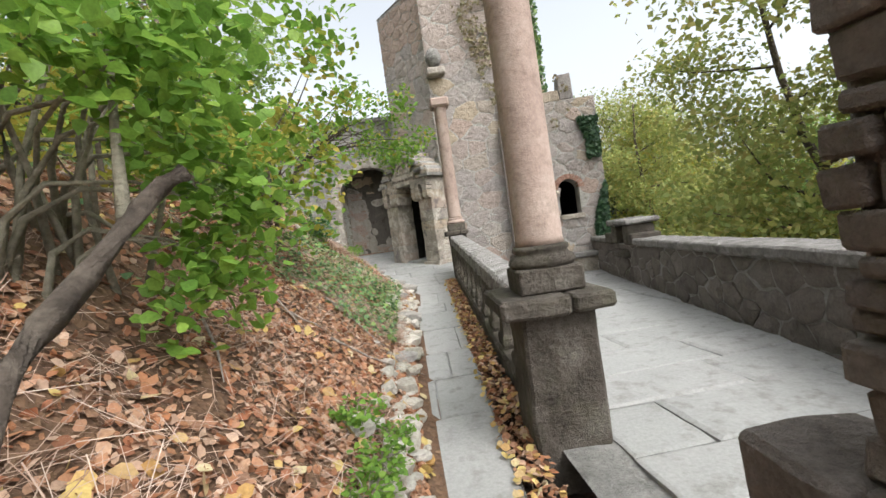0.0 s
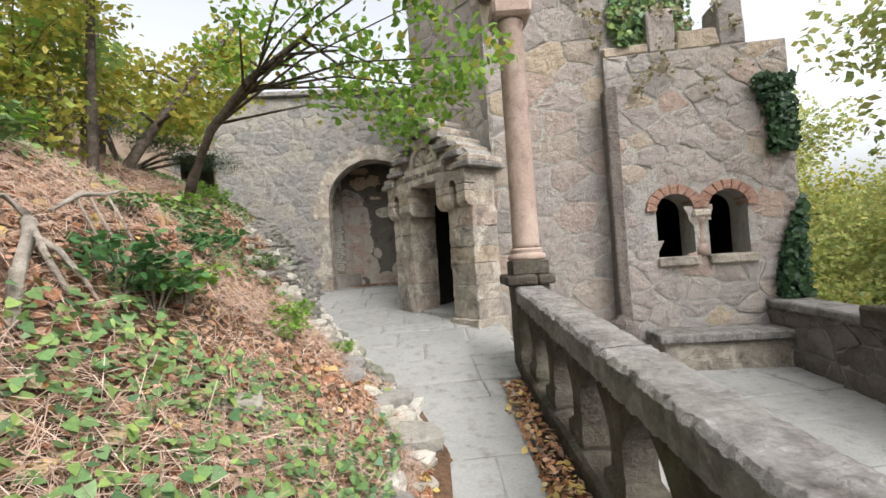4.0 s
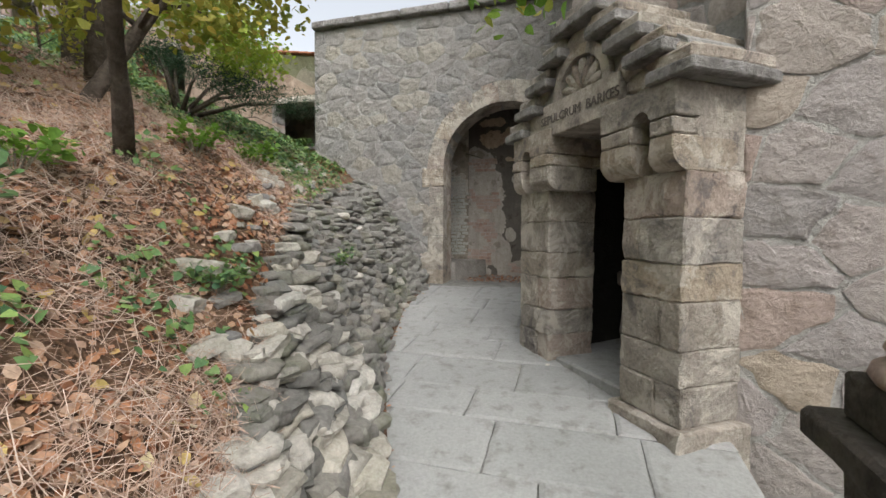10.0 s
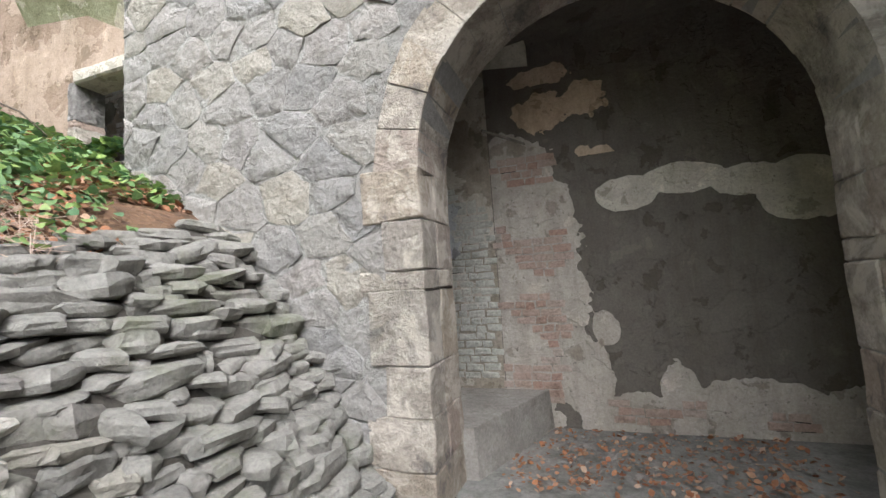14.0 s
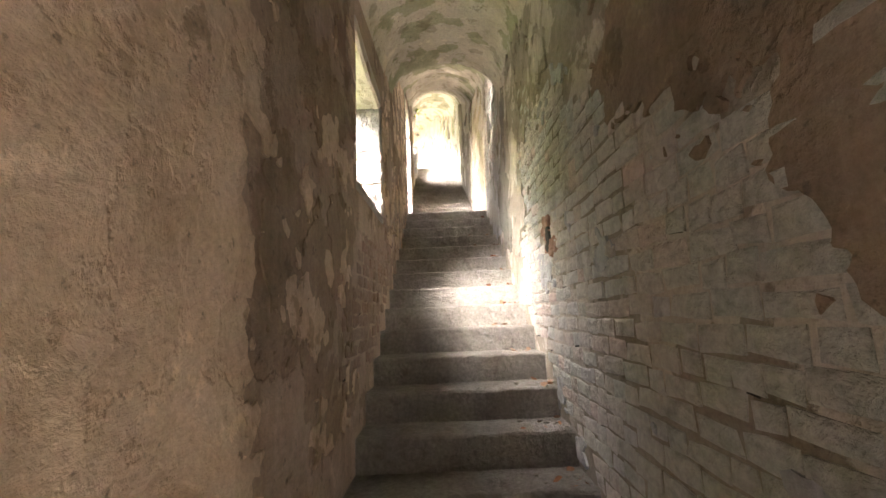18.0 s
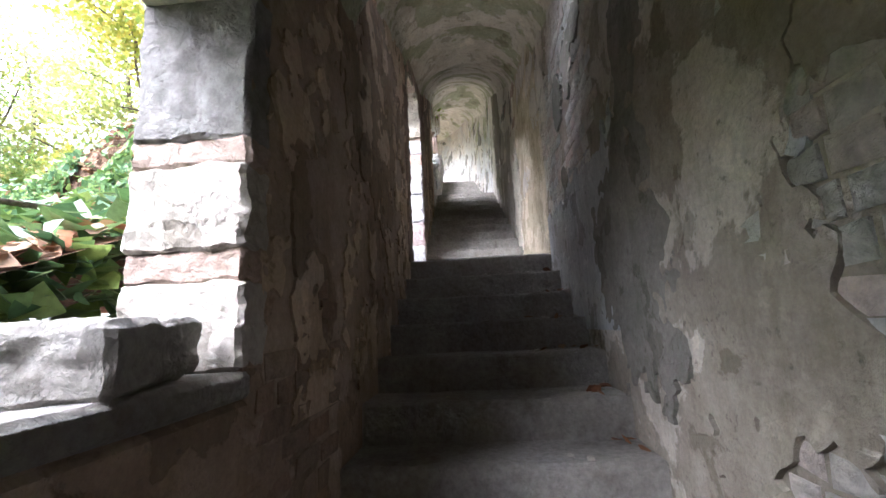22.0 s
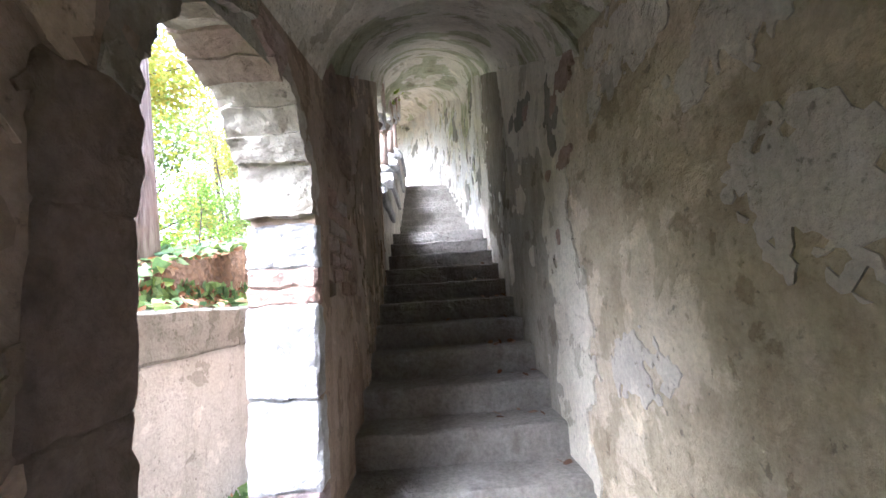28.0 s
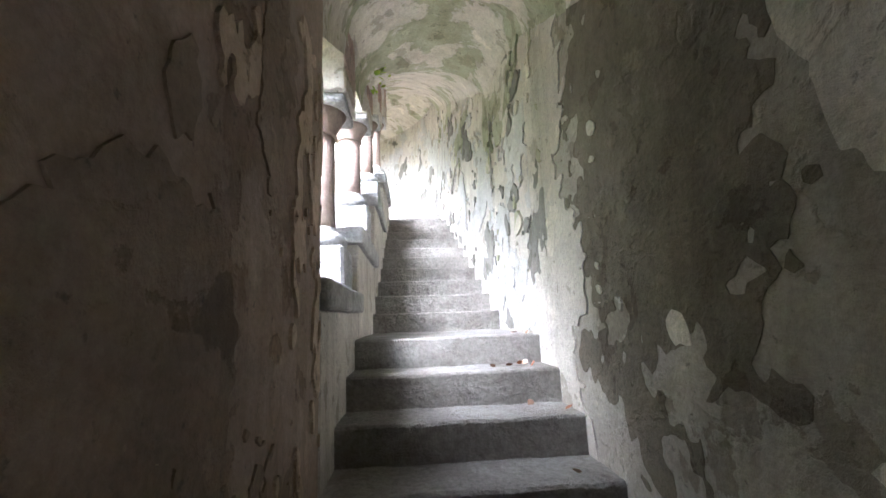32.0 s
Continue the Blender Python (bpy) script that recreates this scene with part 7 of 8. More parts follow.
# crumbs and leaves on the treads
r6 = random.Random(66)
P, N = [], []
for k in range(1, 18):
    for _ in range(5):
        P.append((T1 * k - r6.uniform(0.02, 0.28), -0.02 - abs(r6.gauss(0, 0.12)), 5 - R * k + 0.012))
for _ in range(40):
    j = r6.randint(1, 12)
    P.append(tuple(up(D2 + (j - 1) * T2 + r6.uniform(0.1, 0.3), -0.03 - abs(r6.gauss(0, 0.2)), 5 + R * j + 0.012)))
obj("stair_leaves", leaf_sheet("stair_leaves", P, [Z] * len(P), np.random.default_rng(9).uniform(0.03, 0.07, len(P)), LEAF, M_LITTER, 9, 0.4), None, "curled dead leaves on the stair treads", "leaves", kind="stuff")
for i in range(70):
    k = r6.randint(-1, 17)
    if k >= 0:
        x, z = T1 * k - r6.uniform(0.01, 0.25), 5 - R * k
    else:
        x, z = -r6.uniform(0, 1.1), 5.008
    s = r6.uniform(0.006, 0.02)
    o = obj("mortar_crumb", r6.choice(pale), None, "pale mortar crumb fallen on a step", "crumb", "mortar crumbs")
    o.location, o.scale = (x, -0.03 - abs(r6.gauss(0, 0.25)), z + s * 0.3), (s, s * 1.3, s)
    o.location.y = max(-1.1, o.location.y)

# ---- gallery with columns ----
COLS = [(4.86, 7.60, 8.62), (6.22, 8.22, 9.17), (7.6, 8.9, 9.86), (8.95, 9.5, 10.5)]
par_ = thing("gallery_parapet", (0, 0, 0), "stepped stone parapet carrying the gallery columns", "parapet")
UM = Matrix(((-CP, -SP_, 0, 0), (-SP_, CP, 0, 0), (0, 0, 1, 0), (0, 0, 0, 1)))
for a, b, zt in ((3.92, 5.05, 7.40), (5.06, 6.4, 7.86), (6.41, 7.8, 8.5), (7.81, 9.15, 9.2)):
    part("parapet_block", boxm(a, b, -1.62, -1.17, zt - 1.9, zt - 0.13, m=UM, cuts=2, rough=0.01, bevel=0.01), M_PATCH, par_)
    part("coping", boxm(a - 0.02, b, -1.66, -1.13, zt - 0.13, zt, m=UM, cuts=2, rough=0.006, bevel=0.012), M_WHITESTONE, par_)
for i, (d, zb, zc) in enumerate(COLS):
    c = thing("gallery_column", up(d, -1.40, zb), "short pinkish stone column with base, capital and pier above", "column", "gallery columns")
    c.rotation_euler = (0, 0, PHI)
    part("pedestal", boxm(-0.19, 0.19, -0.19, 0.19, -0.25, 0.06, bevel=0.02, cuts=2, rough=0.02, seed=i), M_WHITESTONE, c)
    part("base", lathe([(0.17, 0.06), (0.19, 0.10), (0.17, 0.15), (0.13, 0.17), (0.12, 0.2)], 20), M_WHITESTONE, c, smooth=True)
    H = zc - zb
    part("shaft", lathe([(0.115, 0.19), (0.112, 0.3), (0.105, H - 0.22)], 20), M_COLUMN, c, smooth=True)
    part("capital", lathe([(0.105, H - 0.22), (0.125, H - 0.21), (0.11, H - 0.19), (0.15, H - 0.11), (0.18, H - 0.06)], 20), M_COLUMN, c, smooth=True)
    part("abacus", boxm(-0.2, 0.2, -0.2, 0.2, H - 0.06, H, bevel=0.012), M_WHITESTONE, c)
    z = H
    for k in range(5):
        part("pier_block", boxm(-0.21, 0.21, -0.215, 0.215, z + 0.004, z + 0.16 + 0.05 * (k % 2), bevel=0.012, cuts=1, rough=0.012, seed=k + i), M_PINKBRICK if k % 3 else M_PATCH, c)
        z += 0.168 + 0.05 * (k % 2)


def spandrels():
    bm = bmesh.new()
    ends = [(3.92, 8.3)] + [(d, zc) for d, zb, zc in COLS]
    for (d0, z0), (d1, z1) in zip(ends, ends[1:]):
        a, b = d0 + (0.0 if d0 < 4 else 0.16), d1 - 0.16
        n = 12
        pts = []
        for i in range(n + 1):
            t = i / n
            pts.append((a + (b - a) * t, z0 + (z1 - z0) * t + 0.66 * math.sqrt(max(0, 1 - (2 * t - 1) ** 2)) * (b - a) / 1.2))
        for p, q in zip(pts, pts[1:]):
            f = [bm.verts.new(up(u, y, v)) for y in (-1.6, -1.2) for u, v in (p, q, (q[0], 8.0 + R * (q[0] - D2) / T2), (p[0], 8.0 + R * (p[0] - D2) / T2))]
            for g_ in ((0, 1, 2, 3), (7, 6, 5, 4), (0, 4, 5, 1), (2, 6, 7, 3), (0, 3, 7, 4), (1, 5, 6, 2)):
                bm.faces.new([f[i] for i in g_])
    obj("wall_gallery_arches", from_bm("wall_gallery_arches", bm, M_PATCH), None, "arched wall over the gallery columns", "wall", kind="structure")


spandrels()


def curve():
    """The gallery beyond the stair, bending away."""
    R0, d0, yc = 6.0, 11 * T2 - 0.02, -6.5
    zf = 5 + R * (NUP + 1)
    def ring(rad, a, z):
        return up3(d0 + (R0 + rad) * math.sin(a), yc + (R0 + rad) * math.cos(a), z)
    n = 24
    A = [math.radians(78) * i / n for i in range(n + 1)]
    fl = lambda a: zf + 0.9 * a
    def strip(name, prof, mat, label):
        verts, faces = [], []
        k = len(prof)
        for a in A:
            verts += [ring(r_, a, fl(a) + h) for r_, h in prof]
        for i in range(n):
            for j in range(k):
                faces.append((i * k + j, i * k + (j + 1) % k, (i + 1) * k + (j + 1) % k, (i + 1) * k + j))
        faces += [tuple(range(k)), tuple(range(n * k, n * k + k))]
        return structure(name, verts, faces, mat, label)
    strip("floor_gallery", ((-1.0, -0.3), (0.55, -0.3), (0.55, 0), (-1.0, 0)), M_STEP, "smooth grey ramp of the gallery")
    w = strip("wall_gallery_curve", ((0.5, -0.3), (0.9, -0.3), (0.9, 3.0), (0.5, 3.0)), M_PATCH, "curving gallery wall of pale streaked plaster")
    strip("ceiling_gallery", ((-0.95, 2.5), (-0.5, 2.72), (0.1, 2.72), (0.52, 2.45), (0.52, 3.1), (-0.95, 3.1)), M_VAULT, "mossy vault over the curving gallery")
    strip("wall_gallery_sill", ((-0.95, -0.3), (-0.6, -0.3), (-0.6, 0.62), (-0.95, 0.62)), M_PATCH, "low pale parapet along the curving gallery")
    on_curve = lambda u, v, d: ring(0.5 - d, u / 6.5, fl(u / 6.5) + v)
    skin(w, 0.0, 8.5, 0.0, 2.4, on_curve, lambda u, v: fbm(u * 1.4, v * 1.6, 36) + 0.05 - 0.25 * max(0, v - 1.2), M_LIME, 0.010, 0.06)
    skin(w, 0.0, 8.5, 0.0, 2.4, on_curve, lambda u, v: fbm(u * 1.8, v * 1.8, 37) - 0.30, M_UNDER, 0.015, 0.06)
    for i in range(5):
        a = 0.14 + i * 0.24
        c = thing("gallery_column", ring(-0.78, a, fl(a) + 0.62), "short pale stone column of the far gallery", "column", "gallery columns")
        part("shaft", lathe([(0.16, 0), (0.16, 0.08), (0.11, 0.12), (0.105, 0.75), (0.17, 0.9), (0.17, 0.96)], 16), M_COLUMN, c, smooth=True)
        part("pier", boxm(-0.18, 0.18, -0.18, 0.18, 0.96, 2.0, bevel=0.02), M_PATCH, c)
    structure("wall_gallery_end", [ring(-1.2, A[-1], fl(A[-1]) - 0.5), ring(1.2, A[-1], fl(A[-1]) - 0.5), ring(1.2, A[-1], fl(A[-1]) + 3), ring(-1.2, A[-1], fl(A[-1]) + 3)], [(0, 1, 2, 3)], M_PATCH, "plain end wall of the gallery")


curve()

# ---- tile coping on the stair's outer wall ----
tiles = thing("tile_coping", (0, 0, 0), "row of orange clay tiles along the stair wall top", "roof tiles")
x = 3.62
while x > -1.2:
    zc = max(lerp((-1.3, -0.1, 1.6, 1.61, 7.2), (7.85, 7.7, 7.0, 6.6, 5.75), x), crown(x) + 0.4)
    part("tile", boxm(-0.10, 0.10, -1.66, -1.20, 0.0, 0.05, m=Matrix.Translation((x, 0, zc + 0.02)) @ Matrix.Rotation(0.10, 4, "Y"), bevel=0.015, cuts=1, rough=0.008, seed=x), M_TILE, tiles)
    x -= 0.205

# ---- outside the doorway ----
rw = thing("retaining_wall", (0, 0, 0), "low whitewashed retaining wall with a thick cement coping", "wall")
for i in range(4):
    part("coping", boxm(-5.2 + i * 1.3, -5.21 + (i + 1) * 1.3, -2.65, -2.22, 6.0, 6.29, bevel=0.02, cuts=3, rough=0.02, seed=i), M_UNDER, rw)
part("wall_face", boxm(-5.2, 0.0, -2.6, -2.28, 4.6, 6.0, cuts=4, rough=0.02), M_LIME, rw)
structure("ground_court", [(-5.3, -2.35, 4.985), (0.0, -2.35, 4.985), (0.0, -1.45, 4.985), (-5.3, -1.45, 4.985)], [(0, 1, 2, 3)], M_LIME, "pale cement floor outside the doorway")


# ---- trees and shrubs ----
def limb(bm, p, d, length, r, rr, n=5, bend=0.25, seg=7):
    pts, rad = [Vector(p)], [r]
    d = Vector(d).normalized()
    for i in range(n):
        d = (d + Vector((rr.uniform(-bend, bend), rr.uniform(-bend, bend), rr.uniform(-bend, bend) * 0.6))).normalized()
        pts.append(pts[-1] + d * length / n)
        rad.append(r * (1 - 0.75 * (i + 1) / n))
    add_bm(bm, tube(pts, rad, seg))
    return pts


def clusters(centers, rad, n, size, mat, sd, shape, flat=0.7, name="crown", tilt=0.9):
    g_ = np.random.default_rng(sd)
    c = np.asarray(centers, float)
    idx = g_.integers(0, len(c), n)
    off = g_.normal(0, 1, (n, 3))
    off /= np.linalg.norm(off, axis=1)[:, None]
    off *= (g_.random(n) ** 0.5)[:, None] * rad
    off[:, 2] *= flat
    return leaf_sheet(name, c[idx] + off, np.tile((0.1, 0, 1.0), (n, 1)), g_.uniform(size * 0.6, size * 1.25, n), shape, mat, sd, tilt)


def tree(name, at, height, mat, sd, label, leaves=2600, leaf=0.22, r=0.16, lean=(0, 0), crown0=0.25, spread=0.3, bark=None, ivy=0, shape=None, crad=0.9, group=""):
    rr = random.Random(sd)
    t = thing(name, at, label, "tree" if height > 2.5 else "shrub", group)
    bm = bmesh.new()
    trunk = limb(bm, (0, 0, -0.4), (lean[0], lean[1], 1), height, r, rr, 7, 0.12, 9)
    tips = [trunk[-1]]
    for i in range(11):
        f = crown0 + (0.95 - crown0) * i / 11
        k = min(6, int(f * 7))
        p = trunk[k].lerp(trunk[k + 1], f * 7 - k)
        a = rr.uniform(0, 6.28)
        L = height * spread * rr.uniform(0.7, 1.2) * (1.15 - f * 0.6)
        pts = limb(bm, p, (math.cos(a), math.sin(a), rr.uniform(0.15, 0.8)), L, r * 0.38 * (1.1 - f * 0.6), rr, 4, 0.3, 5)
        tips += pts[2:]
    part("trunk", bm, bark or M_BARK, t, smooth=True)
    c = clusters(tips, crad * height / 10 + 0.25, leaves, leaf, mat, sd, shape or FARLEAF)
    obj("crown", c, t)
    if ivy:
        g_ = np.random.default_rng(sd + 5)
        P_ = []
        for i in range(ivy):
            f = g_.random() * 0.75
            k = min(6, int(f * 7))
            p = trunk[k].lerp(trunk[k + 1], f * 7 - k)
            a = g_.uniform(0, 6.28)
            q = r * (1.3 - f) + g_.uniform(0.0, 0.35) * height / 12
            P_.append((p.x + math.cos(a) * q, p.y + math.sin(a) * q, p.z))
        obj("ivy_sleeve", leaf_sheet("ivy_sleeve", P_, [(0.3, 0, 0.6)] * len(P_), g_.uniform(0.12, 0.22, len(P_)), IVYLEAF, M_DARKIVY, sd, 0.8), t, "dark ivy climbing the trunk")
    return t


r7 = random.Random(77)
protos = [tree("woodland_tree", (22, -9, -5.0), 15, M_WOODS, 1, "tall woodland tree with yellow-green autumn leaves", 12000, 0.21, 0.20, crown0=0.15, group="valley trees"),
          tree("woodland_tree", (24, -16, -6.0), 13, M_YELLOW, 2, "slender woodland tree with yellowing leaves", 10000, 0.20, 0.15, crown0=0.1, group="valley trees"),
          tree("ivy_clad_tree", (19.5, -12.5, -3.5), 15, M_WOODS, 3, "tall tree with an ivy-clad dark trunk", 8000, 0.20, 0.24, crown0=0.4, ivy=2600, group="valley trees"),
          tree("woodland_tree", (27, -4, -6.5), 12, M_GREENWOOD, 4, "broad woodland tree with fresh green leaves", 12000, 0.21, 0.18, crown0=0.08, group="valley trees")]


def plant(proto, x, y, z, s=1.0):
    m = Matrix.Translation((x, y, z)) @ Matrix.Rotation(r7.uniform(0, 6.28), 4, "Z") @ Matrix.Scale(s, 4)
    return copy_thing(proto, m)


for i in range(46):
    x = r7.uniform(20, 48)
    y = r7.uniform(-22, 24)
    if x < 24 and y > -4:
        continue
    z = -1.2 - min(14, (x - 15) * 0.42) - 0.3
    plant(protos[r7.choice((0, 0, 1, 1, 3, 2))], x, y, z, r7.uniform(0.65, 1.15))
for i in range(16):
    x, y = r7.uniform(17.5, 32), r7.uniform(-3, 14)
    plant(protos[r7.choice((0, 1, 3, 2))], x, y, -1.5 - min(14, (x - 15) * 0.42), r7.uniform(0.7, 1.05))
# low growth below the parapet
bush = tree("valley_shrub", (17.5, -10, -1.8), 2.3, M_YELLOW, 8, "leafy yellow-green shrub below the parapet", 2600, 0.13, 0.04, crown0=0.05, spread=0.5, group="valley shrubs")
gbush = tree("valley_shrub", (18.5, -7, -2.2), 2.3, M_GREENWOOD, 9, "leafy green shrub below the parapet", 2600, 0.13, 0.04, crown0=0.05, spread=0.5, group="valley shrubs")
for i in range(42):
    x, y = r7.uniform(16.5, 26), r7.uniform(-20, 4)
    plant(r7.choice((bush, gbush)), x, y, -1.2 - (x - 15) * 0.42, r7.uniform(0.9, 1.9))
# woods up the hill
hillp = [tree("hillside_tree", (-3.0, -14, 0), 11, M_WOODS, 11, "hillside tree with yellow-green autumn leaves", 7000, 0.17, 0.16, crown0=0.15, group="hillside trees"),
         tree("hillside_tree", (-6.0, -9, 0), 10, M_YELLOW, 12, "slender hillside tree with yellow leaves", 6500, 0.17, 0.12, crown0=0.12, group="hillside trees"),
         tree("hillside_tree", (-2.0, -20, 0), 11, M_GREENWOOD, 13, "hillside tree with fresh green leaves", 7000, 0.17, 0.15, crown0=0.15, group="hillside trees")]
for o in hillp:
    o.location.z = terrain(o.location.x, o.location.y) - 0.1
for i in range(40):
    x, y = r7.uniform(-22, 2.0), r7.uniform(-30, -5.2)
    if x > -9 and y > -9.5 or (x > -5 and y > -13):
        continue
    plant(r7.choice(hillp), x, y, hill_z(x, y) - 0.1, r7.uniform(0.6, 1.15))
for i in range(8):
    x, y = r7.uniform(-26, -14), r7.uniform(-9, -4)
    plant(hillp[2 * (i % 2)], x, y, 6.6, r7.uniform(0.5, 1.0))
for x, y, s in ((3.5, -14, 0.5), (1.5, -12, 0.6), (4.2, -17.5, 0.5), (0, -14.5, 0.7), (2.6, -11, 0.45), (-2, -12.5, 0.7), (2, -19, 0.6), (4.8, -20.5, 0.5)):
    plant(r7.choice(hillp), x, y, hill_z(x, y) - 0.1, s)
hb = tree("hillside_shrub", (3.0, -9.5, 0), 2.4, M_YELLOW, 15, "yellow-green leafy shrub on the bank", 1900, 0.085, 0.025, crown0=0.1, spread=0.5, group="bank shrubs")
hg = tree("hillside_shrub", (2.4, -12.5, 0), 2.4, M_GREEN, 16, "fresh green leafy shrub on the bank", 1900, 0.085, 0.025, crown0=0.1, spread=0.5, group="bank shrubs")
for o in (hb, hg):
    o.location.z = terrain(o.location.x, o.location.y)
for x, y, s in ((6.2, -13.4, 1.15), (5.4, -12.7, 1.2), (6.0, -14.9, 1.2), (1.5, -8.0, 1.0), (3.2, -15, 1.2), (4.2, -16.8, 1.1), (2.2, -17.5, 1.3), (0.5, -10.5, 1.2), (4.6, -14.2, 0.8), (1.0, -13.5, 1.4), (2.9, -6.2, 0.8), (-1.5, -11.8, 1.3), (3.8, -18.6, 1.2), (5.0, -19.5, 1.0), (0.2, -7.2, 1.0), (-0.5, -16, 1.5), (4.3, -9.7, 1.1), (3.5, -9.1, 1.4), (4.7, -8.7, 1.0), (3.9, -7.7, 1.2), (2.7, -8.4, 1.5), (2.2, -10.6, 1.5), (3.2, -12.2, 1.3)):
    plant(hb if r7.random() < 0.6 else hg, x, y, hill_z(x, y), s)
for x, y, s in ((-4.6, -4.9, 0.5), (-5.8, -5.6, 0.8), (-3.9, -6.4, 0.8), (-2.6, -5.6, 0.5), (-7.2, -5.2, 0.8)):
    plant(hg, x, y, hill_z(x, y), s * 0.8)
# the tree close outside the doorway
dt = thing("old_tree", (-2.36, -2.88, 6.5), "thick straight tree trunk with greyish peeling bark", "tree")
bm = bmesh.new()
tr_ = limb(bm, (0, 0, -0.3), (0.03, -0.05, 1), 9, 0.215, random.Random(3), 7, 0.04, 14)
tip = []
for i in range(7):
    a = i * 0.9
    tip += limb(bm, tr_[5 + i % 3], (math.cos(a), math.sin(a), 0.4), 2.4, 0.06, random.Random(i), 4, 0.3, 5)[2:]
part("trunk", bm, M_PALEBARK, dt, smooth=True)
obj("crown", clusters(tip, 0.9, 350, 0.14, M_YELLOW, 6, LEAF), dt)
P = [(r7.uniform(-5, 0.1), r7.uniform(-3.9, -2.26), 0) for _ in range(2200)]
P = [(x, y, (6.295 if y > -2.6 else hill_z(x, y)) + r7.uniform(0, 0.05)) for x, y, z in P]
obj("court_ivy", leaf_sheet("court_ivy", P[:900], [Z] * 900, np.random.default_rng(19).uniform(0.05, 0.11, 900), IVYLEAF, M_IVY, 19, 0.5), None, "ivy trailing over the retaining wall", "ivy", kind="stuff")
obj("court_leaves", leaf_sheet("court_leaves", P[900:], [Z] * 1300, np.random.default_rng(20).uniform(0.04, 0.09, 1300), LEAF, M_LITTER, 20, 0.5), None, "fallen leaves on the retaining wall", "leaves", kind="stuff")

# ---- shrub over the path's start ----
SHRUB = [(7.38, -17.3, 2.65), (7.57, -17.15, 2.61), (7.72, -16.95, 2.8), (7.85, -16.8, 2.95), (7.8, -16.8, 2.52), (7.65, -17.05, 2.45), (7.62, -16.75, 2.04), (7.6, -16.5, 1.7), (7.5, -16.3, 3.2), (7.3, -16.7, 2.9), (7.1, -17.2, 2.9), (7.35, -16.3, 2.4), (7.85, -16.55, 1.95), (7.7, -16.6, 1.65), (7.82, -16.7, 2.2), (7.62, -16.75, 1.5)]
sh = thing("leafy_shrub", (6.9, -16.7, 1.5), "many-stemmed shrub with large fresh green leaves hanging over the path", "shrub")
sh.location = (0, 0, 0)
rr = random.Random(21)
for i, c in enumerate(SHRUB):
    b = Vector((6.75 + rr.uniform(-0.2, 0.2), -16.6 + rr.uniform(-0.4, 0.5), 0))
    b.z = terrain(b.x, b.y) - 0.1
    c = Vector(c)
    m_ = b.lerp(c, 0.45) + Vector((-0.15, 0, 0.35))
    pts = [b, b.lerp(m_, 0.5) + Vector((-0.05, 0, 0.1)), m_, m_.lerp(c, 0.6) + Vector((0, 0, 0.06)), c]
    part("stem", tube(pts, [0.024, 0.019, 0.014, 0.009, 0.004], 6), M_GREYBARK, sh, smooth=True)
for i in range(17):
    b = Vector((rr.uniform(5.6, 7.2), rr.uniform(-18.0, -15.6), 0))
    b.z = terrain(b.x, b.y) - 0.1
    pts = limb_pts = [b, b + Vector((rr.uniform(-0.1, 0.25), rr.uniform(-0.2, 0.2), 0.7)), b + Vector((rr.uniform(0, 0.6), rr.uniform(-0.4, 0.4), 1.5)), b + Vector((rr.uniform(0.1, 1.1), rr.uniform(-0.6, 0.6), 2.3))]
    part("stem", tube(pts, [0.022, 0.017, 0.011, 0.004], 6), M_GREYBARK, sh, smooth=True)
obj("leaves", clusters(SHRUB, 0.36, 1700, 0.085, M_GREEN, 22, BIGLEAF, 0.9, "leaves", 0.7), sh)
obj("leaves", clusters([(6.6, -17.2, 3.2), (6.9, -16.4, 3.3), (6.2, -17.8, 3.0), (7.2, -15.6, 3.4), (6.4, -15.6, 3.1), (7.0, -17.4, 3.5), (7.6, -16.2, 3.7), (8.1, -15.6, 3.6)], 0.5, 700, 0.09, M_GREEN, 23, BIGLEAF, 0.9, "leaves", 0.7), sh)
br = thing("cut_branch", (0, 0, 0), "thick bent brown branch with a sawn-off end", "branch")
part("limb", tube([(7.62, -18.2, 1.0), (7.58, -17.92, 1.42), (7.56, -17.7, 1.56), (7.56, -17.5, 1.69), (7.62, -17.27, 1.92), (7.70, -17.17, 2.05), (7.76, -17.11, 2.10)], [0.055, 0.05, 0.045, 0.044, 0.04, 0.038, 0.042], 10), M_BARK, br, smooth=True)
part("side_limb", tube([(7.6, -17.3, 1.9), (7.5, -17.1, 2.3), (7.45, -16.95, 2.8)], [0.03, 0.02, 0.012], 7), M_GREYBARK, br, smooth=True)
ysh = thing("yellowing_shrub", (0, 0, 0), "thin shrub with yellow-green leaves leaning over the bank", "shrub")
YC = [(8.02, -14.55, 3.72), (8.25, -14.1, 3.4), (7.75, -14.6, 2.95), (7.5, -14.95, 2.1), (7.75, -14.2, 2.0), (8.15, -14.3, 4.0), (7.9, -13.9, 2.6), (7.3, -14.46, 2.69), (7.34, -13.97, 3.03), (7.61, -13.79, 2.91), (7.97, -14.04, 2.75), (7.75, -14.3, 2.35), (7.48, -14.14, 2.5), (7.92, -13.81, 3.15), (7.0, -14.0, 2.9), (6.9, -13.2, 3.0), (7.0, -13.6, 3.6), (6.5, -14.4, 3.4), (7.5, -13.2, 3.7), (6.2, -13.6, 3.3), (6.8, -14.9, 3.5)]
